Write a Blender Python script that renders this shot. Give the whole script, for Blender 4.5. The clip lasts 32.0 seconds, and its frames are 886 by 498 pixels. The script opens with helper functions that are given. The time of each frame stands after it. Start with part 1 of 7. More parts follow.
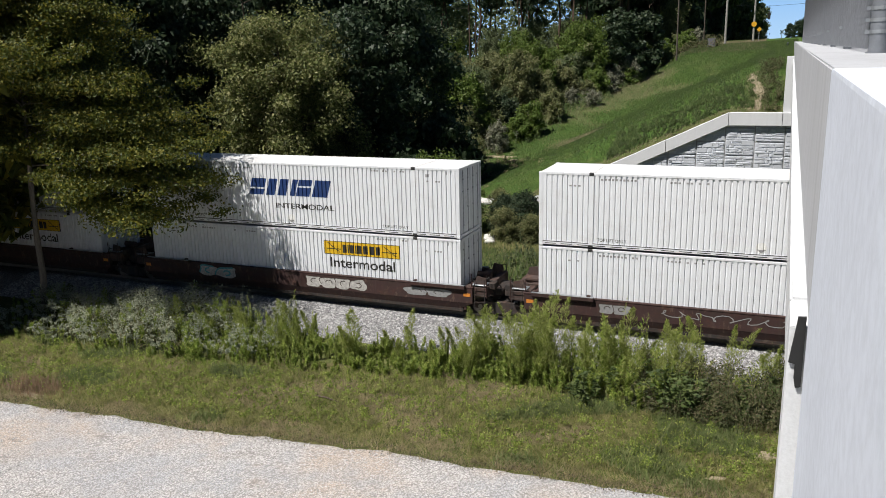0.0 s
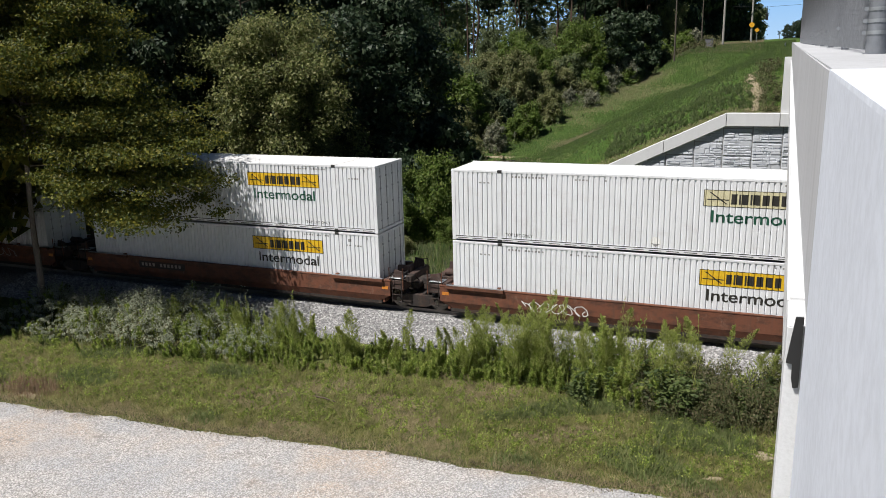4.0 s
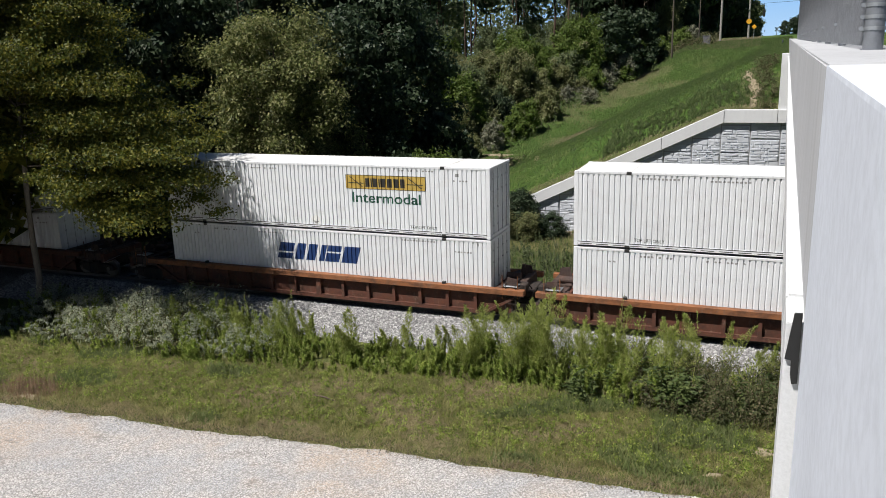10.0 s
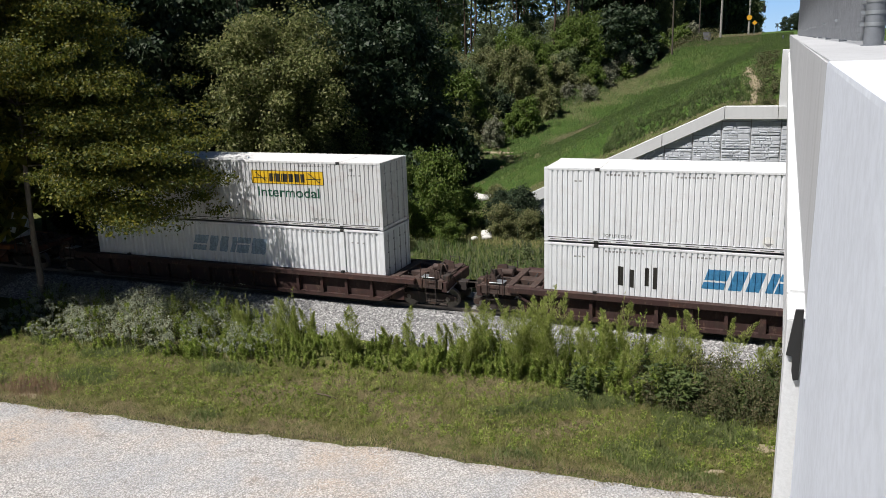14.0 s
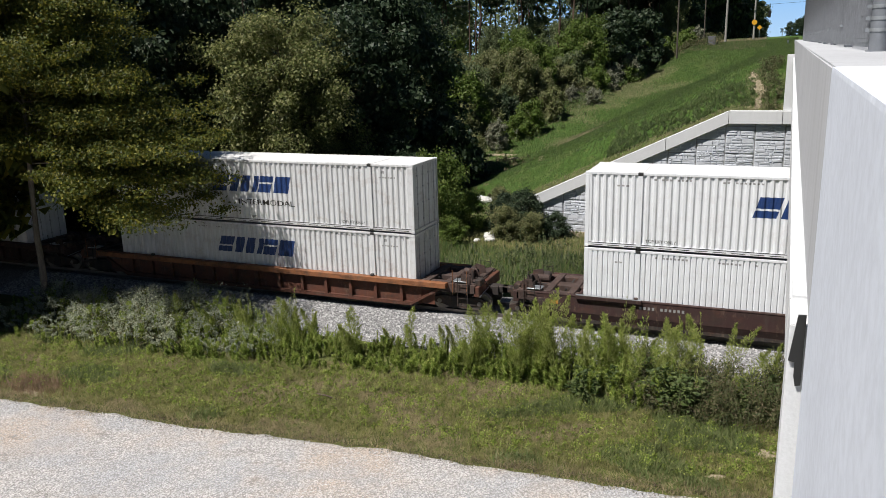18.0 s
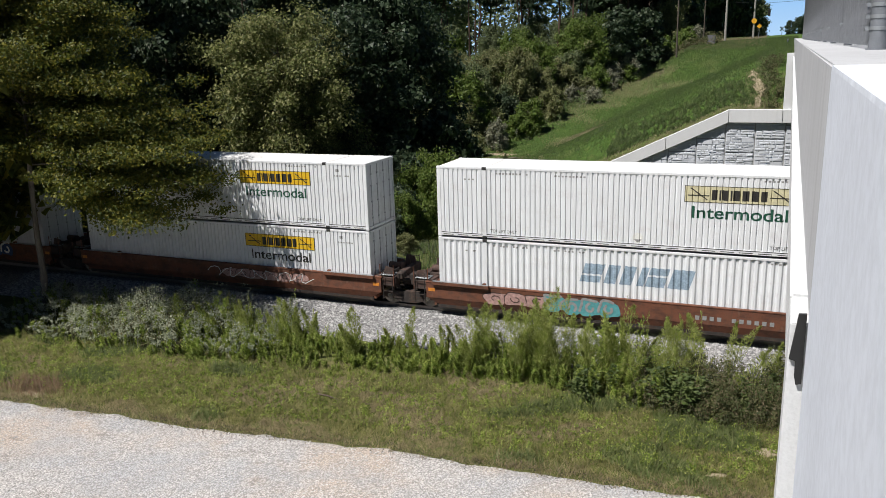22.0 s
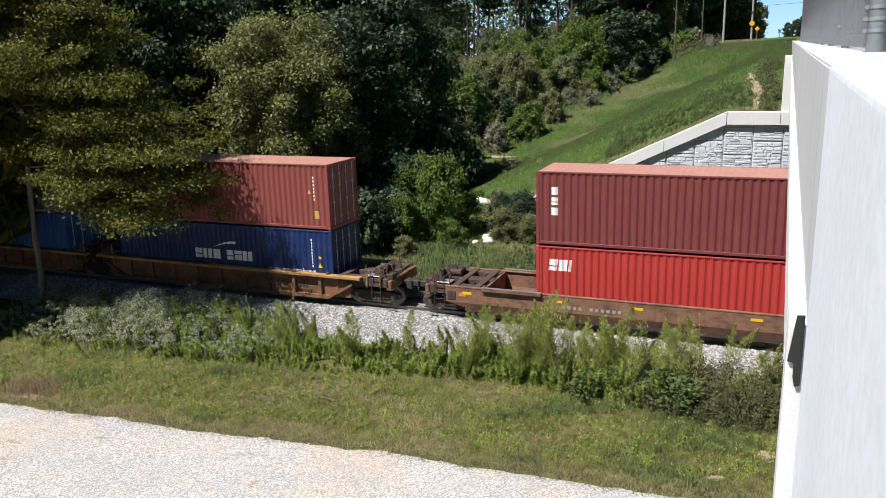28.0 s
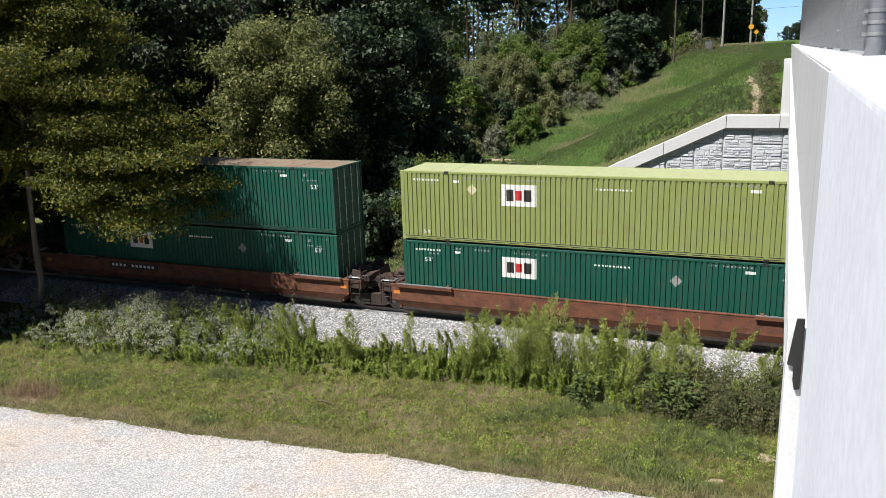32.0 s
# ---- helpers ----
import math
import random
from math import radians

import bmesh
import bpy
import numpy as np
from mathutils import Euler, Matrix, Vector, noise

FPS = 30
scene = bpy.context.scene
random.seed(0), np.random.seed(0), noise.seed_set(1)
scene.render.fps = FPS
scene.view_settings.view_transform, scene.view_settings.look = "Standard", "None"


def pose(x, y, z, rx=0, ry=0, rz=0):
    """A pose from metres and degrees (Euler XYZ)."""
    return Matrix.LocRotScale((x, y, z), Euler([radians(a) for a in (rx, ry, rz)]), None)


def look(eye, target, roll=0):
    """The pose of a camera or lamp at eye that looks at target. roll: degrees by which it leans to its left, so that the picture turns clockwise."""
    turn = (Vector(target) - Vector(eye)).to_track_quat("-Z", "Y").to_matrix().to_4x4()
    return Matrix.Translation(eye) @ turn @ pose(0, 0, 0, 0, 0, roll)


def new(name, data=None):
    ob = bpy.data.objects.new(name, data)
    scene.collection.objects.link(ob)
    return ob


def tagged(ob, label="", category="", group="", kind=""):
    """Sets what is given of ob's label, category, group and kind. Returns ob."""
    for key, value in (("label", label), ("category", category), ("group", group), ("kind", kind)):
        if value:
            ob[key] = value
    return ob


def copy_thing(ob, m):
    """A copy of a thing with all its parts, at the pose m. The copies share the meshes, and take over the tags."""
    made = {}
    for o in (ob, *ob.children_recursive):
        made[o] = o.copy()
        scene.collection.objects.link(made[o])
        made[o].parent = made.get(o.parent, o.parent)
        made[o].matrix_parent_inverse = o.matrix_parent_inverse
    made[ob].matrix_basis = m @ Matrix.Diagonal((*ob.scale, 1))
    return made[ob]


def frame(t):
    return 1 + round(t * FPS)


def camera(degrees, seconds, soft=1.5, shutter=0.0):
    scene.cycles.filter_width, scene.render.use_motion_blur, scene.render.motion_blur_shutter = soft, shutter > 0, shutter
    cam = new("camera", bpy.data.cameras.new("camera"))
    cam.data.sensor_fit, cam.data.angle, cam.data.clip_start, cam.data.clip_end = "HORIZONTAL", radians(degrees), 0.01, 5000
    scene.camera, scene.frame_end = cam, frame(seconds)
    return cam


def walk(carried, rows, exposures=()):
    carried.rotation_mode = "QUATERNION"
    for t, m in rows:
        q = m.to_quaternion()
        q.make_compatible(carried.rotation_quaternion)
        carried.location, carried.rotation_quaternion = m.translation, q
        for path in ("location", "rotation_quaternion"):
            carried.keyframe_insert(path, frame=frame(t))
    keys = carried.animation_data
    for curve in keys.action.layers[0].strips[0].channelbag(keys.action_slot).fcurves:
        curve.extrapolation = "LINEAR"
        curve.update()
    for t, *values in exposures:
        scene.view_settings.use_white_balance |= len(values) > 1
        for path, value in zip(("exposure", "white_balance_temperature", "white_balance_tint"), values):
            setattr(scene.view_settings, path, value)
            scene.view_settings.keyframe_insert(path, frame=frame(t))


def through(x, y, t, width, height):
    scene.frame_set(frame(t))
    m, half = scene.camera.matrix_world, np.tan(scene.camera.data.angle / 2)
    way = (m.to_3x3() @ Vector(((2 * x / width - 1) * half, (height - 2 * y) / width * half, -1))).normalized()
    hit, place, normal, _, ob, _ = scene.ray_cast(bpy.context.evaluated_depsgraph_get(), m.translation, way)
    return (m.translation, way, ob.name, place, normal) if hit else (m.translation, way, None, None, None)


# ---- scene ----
cam = camera(59.42, 32.0, soft=0.75)
EYE = (0.0, -30.05, 10.54)
# hand-held sway about one spot beside the parapet: seconds and turn in degrees
SWAY = [
    (0, 76.100, 1.431, 22.397), (0.5, 76.138, 1.313, 22.351), (1, 76.230, 1.232, 22.286),
    (1.5, 76.283, 1.341, 22.379), (2, 76.075, 1.610, 22.424), (2.5, 75.881, 1.728, 22.385),
    (3, 75.779, 1.801, 22.313), (3.5, 76.053, 1.501, 22.351), (5.5, 76.193, 1.372, 22.077),
    (6, 76.155, 1.493, 22.041), (6.5, 76.025, 1.496, 22.089), (7, 76.070, 1.566, 22.091),
    (7.5, 76.027, 1.550, 22.129), (8, 76.111, 1.515, 22.065), (8.5, 76.017, 1.653, 22.022),
    (9, 75.967, 1.723, 22.075), (9.5, 75.987, 1.685, 22.090), (10, 75.990, 1.667, 22.076),
    (10.5, 76.017, 1.647, 22.054), (11, 75.873, 1.731, 22.136), (11.5, 75.882, 1.815, 22.097),
    (12, 75.807, 1.806, 22.118), (12.5, 75.816, 1.823, 22.102), (13, 75.756, 1.850, 22.111),
    (13.5, 75.810, 1.867, 22.121), (14, 75.824, 1.910, 22.083), (14.5, 75.753, 1.973, 22.164),
    (16.5, 75.738, 2.008, 22.197), (17, 75.832, 1.886, 22.167), (17.5, 76.026, 1.510, 22.269),
    (18, 75.963, 1.401, 22.406), (18.5, 75.923, 1.466, 22.384), (19, 75.919, 1.490, 22.408),
    (19.5, 75.933, 1.542, 22.459), (20, 75.888, 1.519, 22.470), (20.5, 75.927, 1.530, 22.467),
    (21, 75.937, 1.631, 22.444), (21.5, 75.993, 1.567, 22.334), (22, 75.943, 1.581, 22.383),
    (22.5, 75.923, 1.615, 22.403), (23, 75.924, 1.617, 22.454), (23.5, 76.067, 1.600, 22.433),
    (24, 76.085, 1.658, 22.419), (24.5, 76.122, 1.653, 22.400), (25, 76.158, 1.625, 22.337),
    (25.5, 76.186, 1.450, 22.392), (27.5, 76.081, 1.548, 22.282), (28, 76.104, 1.588, 22.267),
    (28.5, 76.131, 1.669, 22.286), (29, 76.106, 1.648, 22.307), (29.5, 76.200, 1.662, 22.344),
    (30, 76.082, 1.723, 22.386), (30.5, 76.148, 1.725, 22.356), (31, 76.299, 1.637, 22.299),
    (31.5, 76.280, 1.594, 22.324), (32, 76.338, 1.597, 22.243),
]
walk(cam, [(t, pose(*EYE, a, b, c)) for t, a, b, c in SWAY],
     [(0, 0.28), (22.6, 0.28), (23.7, 0.54), (26, 0.67), (28, 0.68), (30, 0.68), (32, 0.68)])

# ---- world, sun ----
SUN_ELEV, SUN_FROM = radians(57), Vector((-0.74, -1.0, 0)).normalized()
world = bpy.data.worlds.new("sky")
scene.world = world
world.use_nodes = True
wn = world.node_tree.nodes
sky = wn.new("ShaderNodeTexSky")
sky.sky_type, sky.sun_disc = "NISHITA", False
sky.sun_elevation, sky.sun_rotation = SUN_ELEV, math.atan2(SUN_FROM.x, SUN_FROM.y)
sky.air_density, sky.dust_density, sky.ozone_density = 0.9, 0.0, 3.0
tint = wn.new("ShaderNodeMix")
tint.data_type, tint.blend_type = "RGBA", "MULTIPLY"
tint.inputs["Factor"].default_value = 1.0
tint.inputs["B"].default_value = (0.80, 0.95, 1.12, 1)
world.node_tree.links.new(sky.outputs[0], tint.inputs["A"])
world.node_tree.links.new(tint.outputs["Result"], wn["Background"].inputs[0])
wn["Background"].inputs[1].default_value = 0.022
sun_data = bpy.data.lights.new("sun", "SUN")
sun_data.energy, sun_data.angle, sun_data.color = 5.0, radians(0.53), (1.0, 0.96, 0.915)
sun = new("sun", sun_data)
sun_at = Vector((SUN_FROM.x * math.cos(SUN_ELEV), SUN_FROM.y * math.cos(SUN_ELEV), math.sin(SUN_ELEV)))
sun.matrix_world = look(sun_at * 200, (0, 0, 0))


# ---- materials ----
class Nodes:
    """A short way to write node materials."""

    def __init__(self, name, rough=0.6, metal=0.0, spec=0.5):
        self.mat = bpy.data.materials.new(name)
        self.mat.use_nodes = True
        self.tree = self.mat.node_tree
        self.bsdf = self.tree.nodes["Principled BSDF"]
        self.bsdf.inputs["Roughness"].default_value = rough
        self.bsdf.inputs["Metallic"].default_value = metal
        self.bsdf.inputs["Specular IOR Level"].default_value = spec
        self.coord = self.tree.nodes.new("ShaderNodeTexCoord")
        self.info = self.tree.nodes.new("ShaderNodeObjectInfo")

    def link(self, a, b):
        self.tree.links.new(a, b)

    def scaled(self, sx, sy, sz, world_space=False):
        m = self.tree.nodes.new("ShaderNodeMapping")
        m.inputs["Scale"].default_value = (sx, sy, sz)
        if world_space:
            g = self.tree.nodes.new("ShaderNodeNewGeometry")
            self.link(g.outputs["Position"], m.inputs["Vector"])
        else:
            self.link(self.coord.outputs["Object"], m.inputs["Vector"])
        return m.outputs["Vector"]

    def noise(self, vec, scale, detail=4.0, rough=0.6):
        n = self.tree.nodes.new("ShaderNodeTexNoise")
        n.inputs["Scale"].default_value = scale
        n.inputs["Detail"].default_value = detail
        n.inputs["Roughness"].default_value = rough
        self.link(vec, n.inputs["Vector"])
        return n.outputs["Fac"]

    def voronoi(self, vec, scale, what="Distance", feature="F1"):
        n = self.tree.nodes.new("ShaderNodeTexVoronoi")
        n.feature = feature
        n.inputs["Scale"].default_value = scale
        self.link(vec, n.inputs["Vector"])
        return n.outputs[what]

    def ramp(self, fac, *stops):
        r = self.tree.nodes.new("ShaderNodeValToRGB")
        el = r.color_ramp.elements
        while len(el) < len(stops):
            el.new(0.5)
        for e, (p, c) in zip(el, stops):
            e.position = p
            e.color = (*c, 1) if isinstance(c, tuple) else (c, c, c, 1)
        self.link(fac, r.inputs["Fac"])
        return r.outputs["Color"]

    def mix(self, fac, a, b, mode="MIX"):
        n = self.tree.nodes.new("ShaderNodeMix")
        n.data_type, n.blend_type = "RGBA", mode
        for value, socket in ((fac, n.inputs["Factor"]), (a, n.inputs["A"]), (b, n.inputs["B"])):
            if isinstance(value, bpy.types.NodeSocket):
                self.link(value, socket)
            elif isinstance(value, tuple):
                socket.default_value = (*value, 1)
            else:
                socket.default_value = value
        return n.outputs["Result"]

    def island(self):
        return self.tree.nodes.new("ShaderNodeNewGeometry").outputs["Random Per Island"]

    def colour(self, c):
        self.link(c, self.bsdf.inputs["Base Color"])

    def bump(self, height, strength=0.3, distance=0.02):
        b = self.tree.nodes.new("ShaderNodeBump")
        b.inputs["Strength"].default_value, b.inputs["Distance"].default_value = strength, distance
        self.link(height, b.inputs["Height"])
        self.link(b.outputs["Normal"], self.bsdf.inputs["Normal"])


def paint(name, base, dirt=(0.16, 0.12, 0.09), amount=0.35, rough=0.5, rust=0.0, metal=0.0):
    """Weathered paint on steel: base colour, streaked grime that runs down, rust blooms, fine orange-peel relief."""
    n = Nodes(name, rough, metal, 0.32)
    fade = n.noise(n.scaled(0.35, 0.35, 0.5), 1.6, 3)
    streak = n.noise(n.scaled(3.5, 3.5, 0.22), 2.0, 5, 0.65)
    spots = n.noise(n.scaled(1, 1, 1), 7.0, 6, 0.7)
    c = n.mix(n.ramp(fade, (0.3, 0.0), (0.75, 0.35)), base, tuple(min(1, v * 1.10 + 0.004) for v in base))
    c = n.mix(n.ramp(streak, (0.50, 0.0), (0.78, amount)), c, dirt)
    c = n.mix(n.ramp(spots, (0.60, 0.0), (0.78, amount * 0.8)), c, dirt)
    if rust:
        bloom = n.noise(n.scaled(0.6, 0.6, 0.9), 2.3, 8, 0.72)
        c = n.mix(n.ramp(bloom, (0.52, 0.0), (0.66, rust)), c, (0.20, 0.075, 0.03))
    if rough >= 0.7:
        blot = n.noise(n.scaled(0.8, 0.8, 1.6), 1.7, 8, 0.7)
        c = n.mix(n.ramp(blot, (0.45, 0.0), (0.62, 0.62)), c, (0.040, 0.028, 0.023))
        scuff = n.noise(n.scaled(1.0, 1.0, 0.5), 4.3, 7, 0.75)
        c = n.mix(n.ramp(scuff, (0.56, 0.0), (0.70, 0.45)), c, (0.24, 0.165, 0.12))
    c = n.mix(0.10, c, n.ramp(n.info.outputs["Random"], (0.0, 0.35), (1.0, 1.0)), "MULTIPLY")
    n.colour(c)
    n.link(n.ramp(spots, (0.3, rough - 0.08), (0.8, min(1, rough + 0.2))), n.bsdf.inputs["Roughness"])
    n.bump(spots, 0.12, 0.004)
    return n.mat


def concrete(name, base, streak=0.25, bump=0.25, fine=60):
    n = Nodes(name, 0.85, 0, 0.3)
    v = n.scaled(1, 1, 1, True)
    big = n.noise(v, 0.7, 4)
    run = n.noise(n.scaled(4, 4, 0.25, True), 1.5, 5, 0.6)
    grain = n.noise(v, fine, 4, 0.7)
    c = n.mix(n.ramp(big, (0.3, 0.0), (0.7, 0.5)), base, tuple(x * 0.82 for x in base))
    c = n.mix(n.ramp(run, (0.5, 0.0), (0.75, streak)), c, tuple(x * 0.5 for x in base))
    c = n.mix(n.ramp(grain, (0.35, 0.25), (0.6, 0.0)), c, tuple(x * 0.6 for x in base))
    n.colour(c)
    n.bump(grain, bump, 0.006)
    return n.mat


def leafy(name, *cols, gloss=0.55, through=0.40, upright=0.0):
    """Leaves: each one takes its own tone; some light passes through. upright: how far blades share the sward's upward shading."""
    cols = [(r * 1.04, g * 0.985, min(b * 1.25, g * 0.72)) for r, g, b in cols]
    n = Nodes(name, gloss, 0, 0.35)
    isl = n.island()
    c = n.ramp(isl, *[(i / (len(cols) - 1), k) for i, k in enumerate(cols)])
    patch = n.noise(n.scaled(1, 1, 1), 0.45, 3)
    c = n.mix(n.ramp(patch, (0.35, 0.0), (0.7, 0.35)), c, tuple(v * 0.6 for v in cols[0]))
    tuft = n.noise(n.scaled(1, 1, 1), 2.6, 3, 0.6)
    c = n.mix(1.0, c, n.ramp(tuft, (0.30, 0.62), (0.68, 1.22)), "MULTIPLY")
    n.colour(c)
    if upright:
        g = n.tree.nodes.new("ShaderNodeNewGeometry")
        m = n.tree.nodes.new("ShaderNodeMix")
        m.data_type = "VECTOR"
        m.inputs["Factor"].default_value = upright
        n.link(g.outputs["Normal"], m.inputs[4])
        m.inputs[5].default_value = (0, 0, 1)
        n.link(m.outputs[1], n.bsdf.inputs["Normal"])
    tr = n.tree.nodes.new("ShaderNodeBsdfTranslucent")
    n.link(c, tr.inputs["Color"])
    mx = n.tree.nodes.new("ShaderNodeMixShader")
    mx.inputs[0].default_value = through
    out = n.tree.nodes["Material Output"]
    n.link(n.bsdf.outputs[0], mx.inputs[1])
    n.link(tr.outputs[0], mx.inputs[2])
    n.link(mx.outputs[0], out.inputs["Surface"])
    return n.mat


def barky(name, base):
    n = Nodes(name, 0.9, 0, 0.2)
    f = n.noise(n.scaled(6, 6, 1.2), 3.0, 6, 0.7)
    n.colour(n.ramp(f, (0.3, tuple(v * 0.45 for v in base)), (0.7, base)))
    n.bump(f, 0.6, 0.03)
    return n.mat


def plain(name, base, rough=0.6, metal=0.0, vary=0.25, scale=9.0):
    n = Nodes(name, rough, metal)
    f = n.noise(n.scaled(1, 1, 1), scale, 5, 0.65)
    n.colour(n.ramp(f, (0.3, tuple(v * (1 - vary) for v in base)), (0.7, tuple(min(1, v * (1 + vary * 0.4)) for v in base))))
    n.bump(f, 0.1, 0.004)
    return n.mat


WHITE = paint("white_container_paint", (0.745, 0.765, 0.79), dirt=(0.17, 0.155, 0.14), amount=0.24, rust=0.10)
WHITE_WORN = paint("worn_white_container_paint", (0.64, 0.65, 0.66), amount=0.42, rust=0.25)
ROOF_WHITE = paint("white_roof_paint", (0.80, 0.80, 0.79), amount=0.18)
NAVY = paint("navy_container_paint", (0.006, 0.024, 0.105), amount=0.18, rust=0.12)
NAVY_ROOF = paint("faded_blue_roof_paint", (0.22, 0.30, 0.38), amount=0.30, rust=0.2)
BLUE = paint("bright_blue_container_paint", (0.02, 0.10, 0.33), amount=0.2, rust=0.1)
MAROON = paint("maroon_container_paint", (0.105, 0.014, 0.018), amount=0.2, rust=0.2)
RUSSET = paint("russet_container_paint", (0.300, 0.082, 0.062), amount=0.25, rust=0.2)
RUSSET_DEEP = paint("deep_russet_container_paint", (0.225, 0.056, 0.050), amount=0.25, rust=0.2)
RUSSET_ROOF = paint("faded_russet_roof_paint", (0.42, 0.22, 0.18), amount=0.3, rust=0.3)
MAROON_FADED = paint("faded_maroon_container_paint", (0.165, 0.036, 0.038), amount=0.25, rust=0.2)
SEA_BLUE = paint("sea_blue_container_paint", (0.006, 0.031, 0.108), amount=0.2, rust=0.12)
RED = paint("red_container_paint", (0.37, 0.034, 0.031), amount=0.15, rust=0.1)
GREY = paint("pale_grey_container_paint", (0.36, 0.42, 0.48), amount=0.25, rust=0.15)
GREEN = paint("dark_green_container_paint", (0.007, 0.079, 0.055), amount=0.18, rust=0.08)
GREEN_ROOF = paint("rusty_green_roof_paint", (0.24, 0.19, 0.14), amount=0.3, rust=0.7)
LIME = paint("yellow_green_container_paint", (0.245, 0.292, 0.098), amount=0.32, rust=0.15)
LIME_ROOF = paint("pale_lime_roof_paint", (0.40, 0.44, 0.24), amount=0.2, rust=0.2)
BROWN = paint("brown_rail_car_paint", (0.112, 0.043, 0.028), dirt=(0.075, 0.055, 0.045), amount=0.6, rough=0.7, rust=0.45)
DARK_BROWN = paint("dark_brown_rail_car_paint", (0.048, 0.024, 0.022), dirt=(0.070, 0.055, 0.050), amount=0.5, rough=0.7, rust=0.18)
ORANGE_BROWN = paint("orange_brown_rail_car_paint", (0.27, 0.108, 0.046), amount=0.45, rough=0.7, rust=0.4)
RUST_BROWN = paint("rust_brown_rail_car_paint", (0.145, 0.056, 0.034), dirt=(0.085, 0.060, 0.048), amount=0.65, rough=0.7, rust=0.4)
TAN = paint("tan_yellow_rail_car_paint", (0.195, 0.096, 0.050), amount=0.45, rough=0.7, rust=0.4)
YELLOW_EDGE = paint("yellow_sill_paint", (0.40, 0.225, 0.075), amount=0.4, rough=0.7, rust=0.3)
SIENNA = paint("sienna_rail_car_paint", (0.165, 0.064, 0.037), dirt=(0.085, 0.060, 0.048), amount=0.45, rough=0.7, rust=0.35)
FADED_TAN = paint("faded_tan_rail_car_paint", (0.215, 0.112, 0.070), dirt=(0.10, 0.065, 0.048), amount=0.5, rough=0.7, rust=0.3)
# Grime for the car ends, darkened so their shade is in the paint.
END_SHADED_GRIME = paint("shaded_grimy_platform_steel", (0.070, 0.046, 0.040), dirt=(0.18, 0.15, 0.13), amount=0.5, rough=0.75, rust=0.25)
GRIME = paint("greasy_black_steel", (0.035, 0.030, 0.028), amount=0.4, rough=0.75, rust=0.3)
STEEL = plain("galvanised_steel", (0.42, 0.44, 0.46), 0.45, 0.7)
RAIL = plain("rail_steel", (0.28, 0.25, 0.23), 0.4, 0.8)
BLACK = plain("black_rubbery_paint", (0.02, 0.02, 0.02), 0.6)
DECAL = {
    "yellow": plain("yellow_vinyl", (0.72, 0.46, 0.02), 0.5, 0, 0.15),
    "mustard": plain("faded_yellow_vinyl", (0.52, 0.36, 0.08), 0.55, 0, 0.2),
    "cream": plain("bleached_vinyl", (0.62, 0.58, 0.38), 0.55, 0, 0.2),
    "black": plain("black_vinyl", (0.03, 0.028, 0.025), 0.5),
    "green": plain("dark_green_vinyl", (0.01, 0.075, 0.045), 0.5),
    "navy": plain("navy_vinyl", (0.015, 0.045, 0.16), 0.5, 0, 0.3),
    "blue": plain("sky_blue_vinyl", (0.05, 0.22, 0.42), 0.5, 0, 0.4),
    "faded": plain("worn_blue_vinyl", (0.32, 0.42, 0.52), 0.6, 0, 0.4),
    "white": plain("white_vinyl", (0.78, 0.78, 0.76), 0.5, 0, 0.15),
    "red": plain("red_vinyl", (0.50, 0.03, 0.03), 0.5, 0, 0.2),
    "grey": plain("grey_vinyl", (0.30, 0.30, 0.30), 0.6, 0, 0.3),
    "dust": plain("dusty_pale_paint", (0.40, 0.33, 0.28), 0.7, 0, 0.3),
    "chalk": plain("weathered_white_spray_paint", (0.50, 0.48, 0.45), 0.7, 0, 0.45),
    "amber": plain("orange_yellow_sign_face", (0.72, 0.36, 0.02), 0.5, 0, 0.15),
    "soot": plain("dark_patch_paint", (0.055, 0.035, 0.028), 0.7, 0, 0.4),
    "pink": plain("pink_spray_paint", (0.46, 0.285, 0.255), 0.65, 0, 0.45),
    "teal": plain("teal_spray_paint", (0.10, 0.34, 0.36), 0.6, 0, 0.3),
    "orange": plain("orange_spray_paint", (0.62, 0.22, 0.03), 0.6, 0, 0.3),
}
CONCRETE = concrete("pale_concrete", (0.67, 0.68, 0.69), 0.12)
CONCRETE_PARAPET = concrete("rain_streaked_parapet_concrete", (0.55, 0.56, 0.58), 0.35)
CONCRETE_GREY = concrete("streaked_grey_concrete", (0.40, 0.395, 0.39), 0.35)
CONCRETE_WALL = concrete("ashlar_panel_concrete", (0.60, 0.625, 0.67), 0.12, 0.5, 30)
ASPHALT = concrete("road_asphalt", (0.055, 0.055, 0.058), 0.1, 0.4, 90)
BARK = barky("grey_brown_bark", (0.16, 0.125, 0.095))
BARK_GREY = barky("smooth_grey_bark", (0.24, 0.21, 0.18))
BARK_PINE = barky("dark_pine_bark", (0.11, 0.075, 0.055))
LEAF_OAK = leafy("sunlit_hardwood_leaves", (0.048, 0.076, 0.011), (0.118, 0.145, 0.017), (0.255, 0.240, 0.026), through=0.40)
LEAF_DARK = leafy("deep_green_leaves", (0.024, 0.050, 0.018), (0.046, 0.078, 0.030), (0.090, 0.122, 0.052), through=0.3)
LEAF_GREY = leafy("grey_green_leaves", (0.125, 0.158, 0.048), (0.205, 0.232, 0.074), (0.325, 0.330, 0.130))
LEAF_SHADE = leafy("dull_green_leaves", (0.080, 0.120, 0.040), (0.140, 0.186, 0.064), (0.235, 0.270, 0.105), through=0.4)
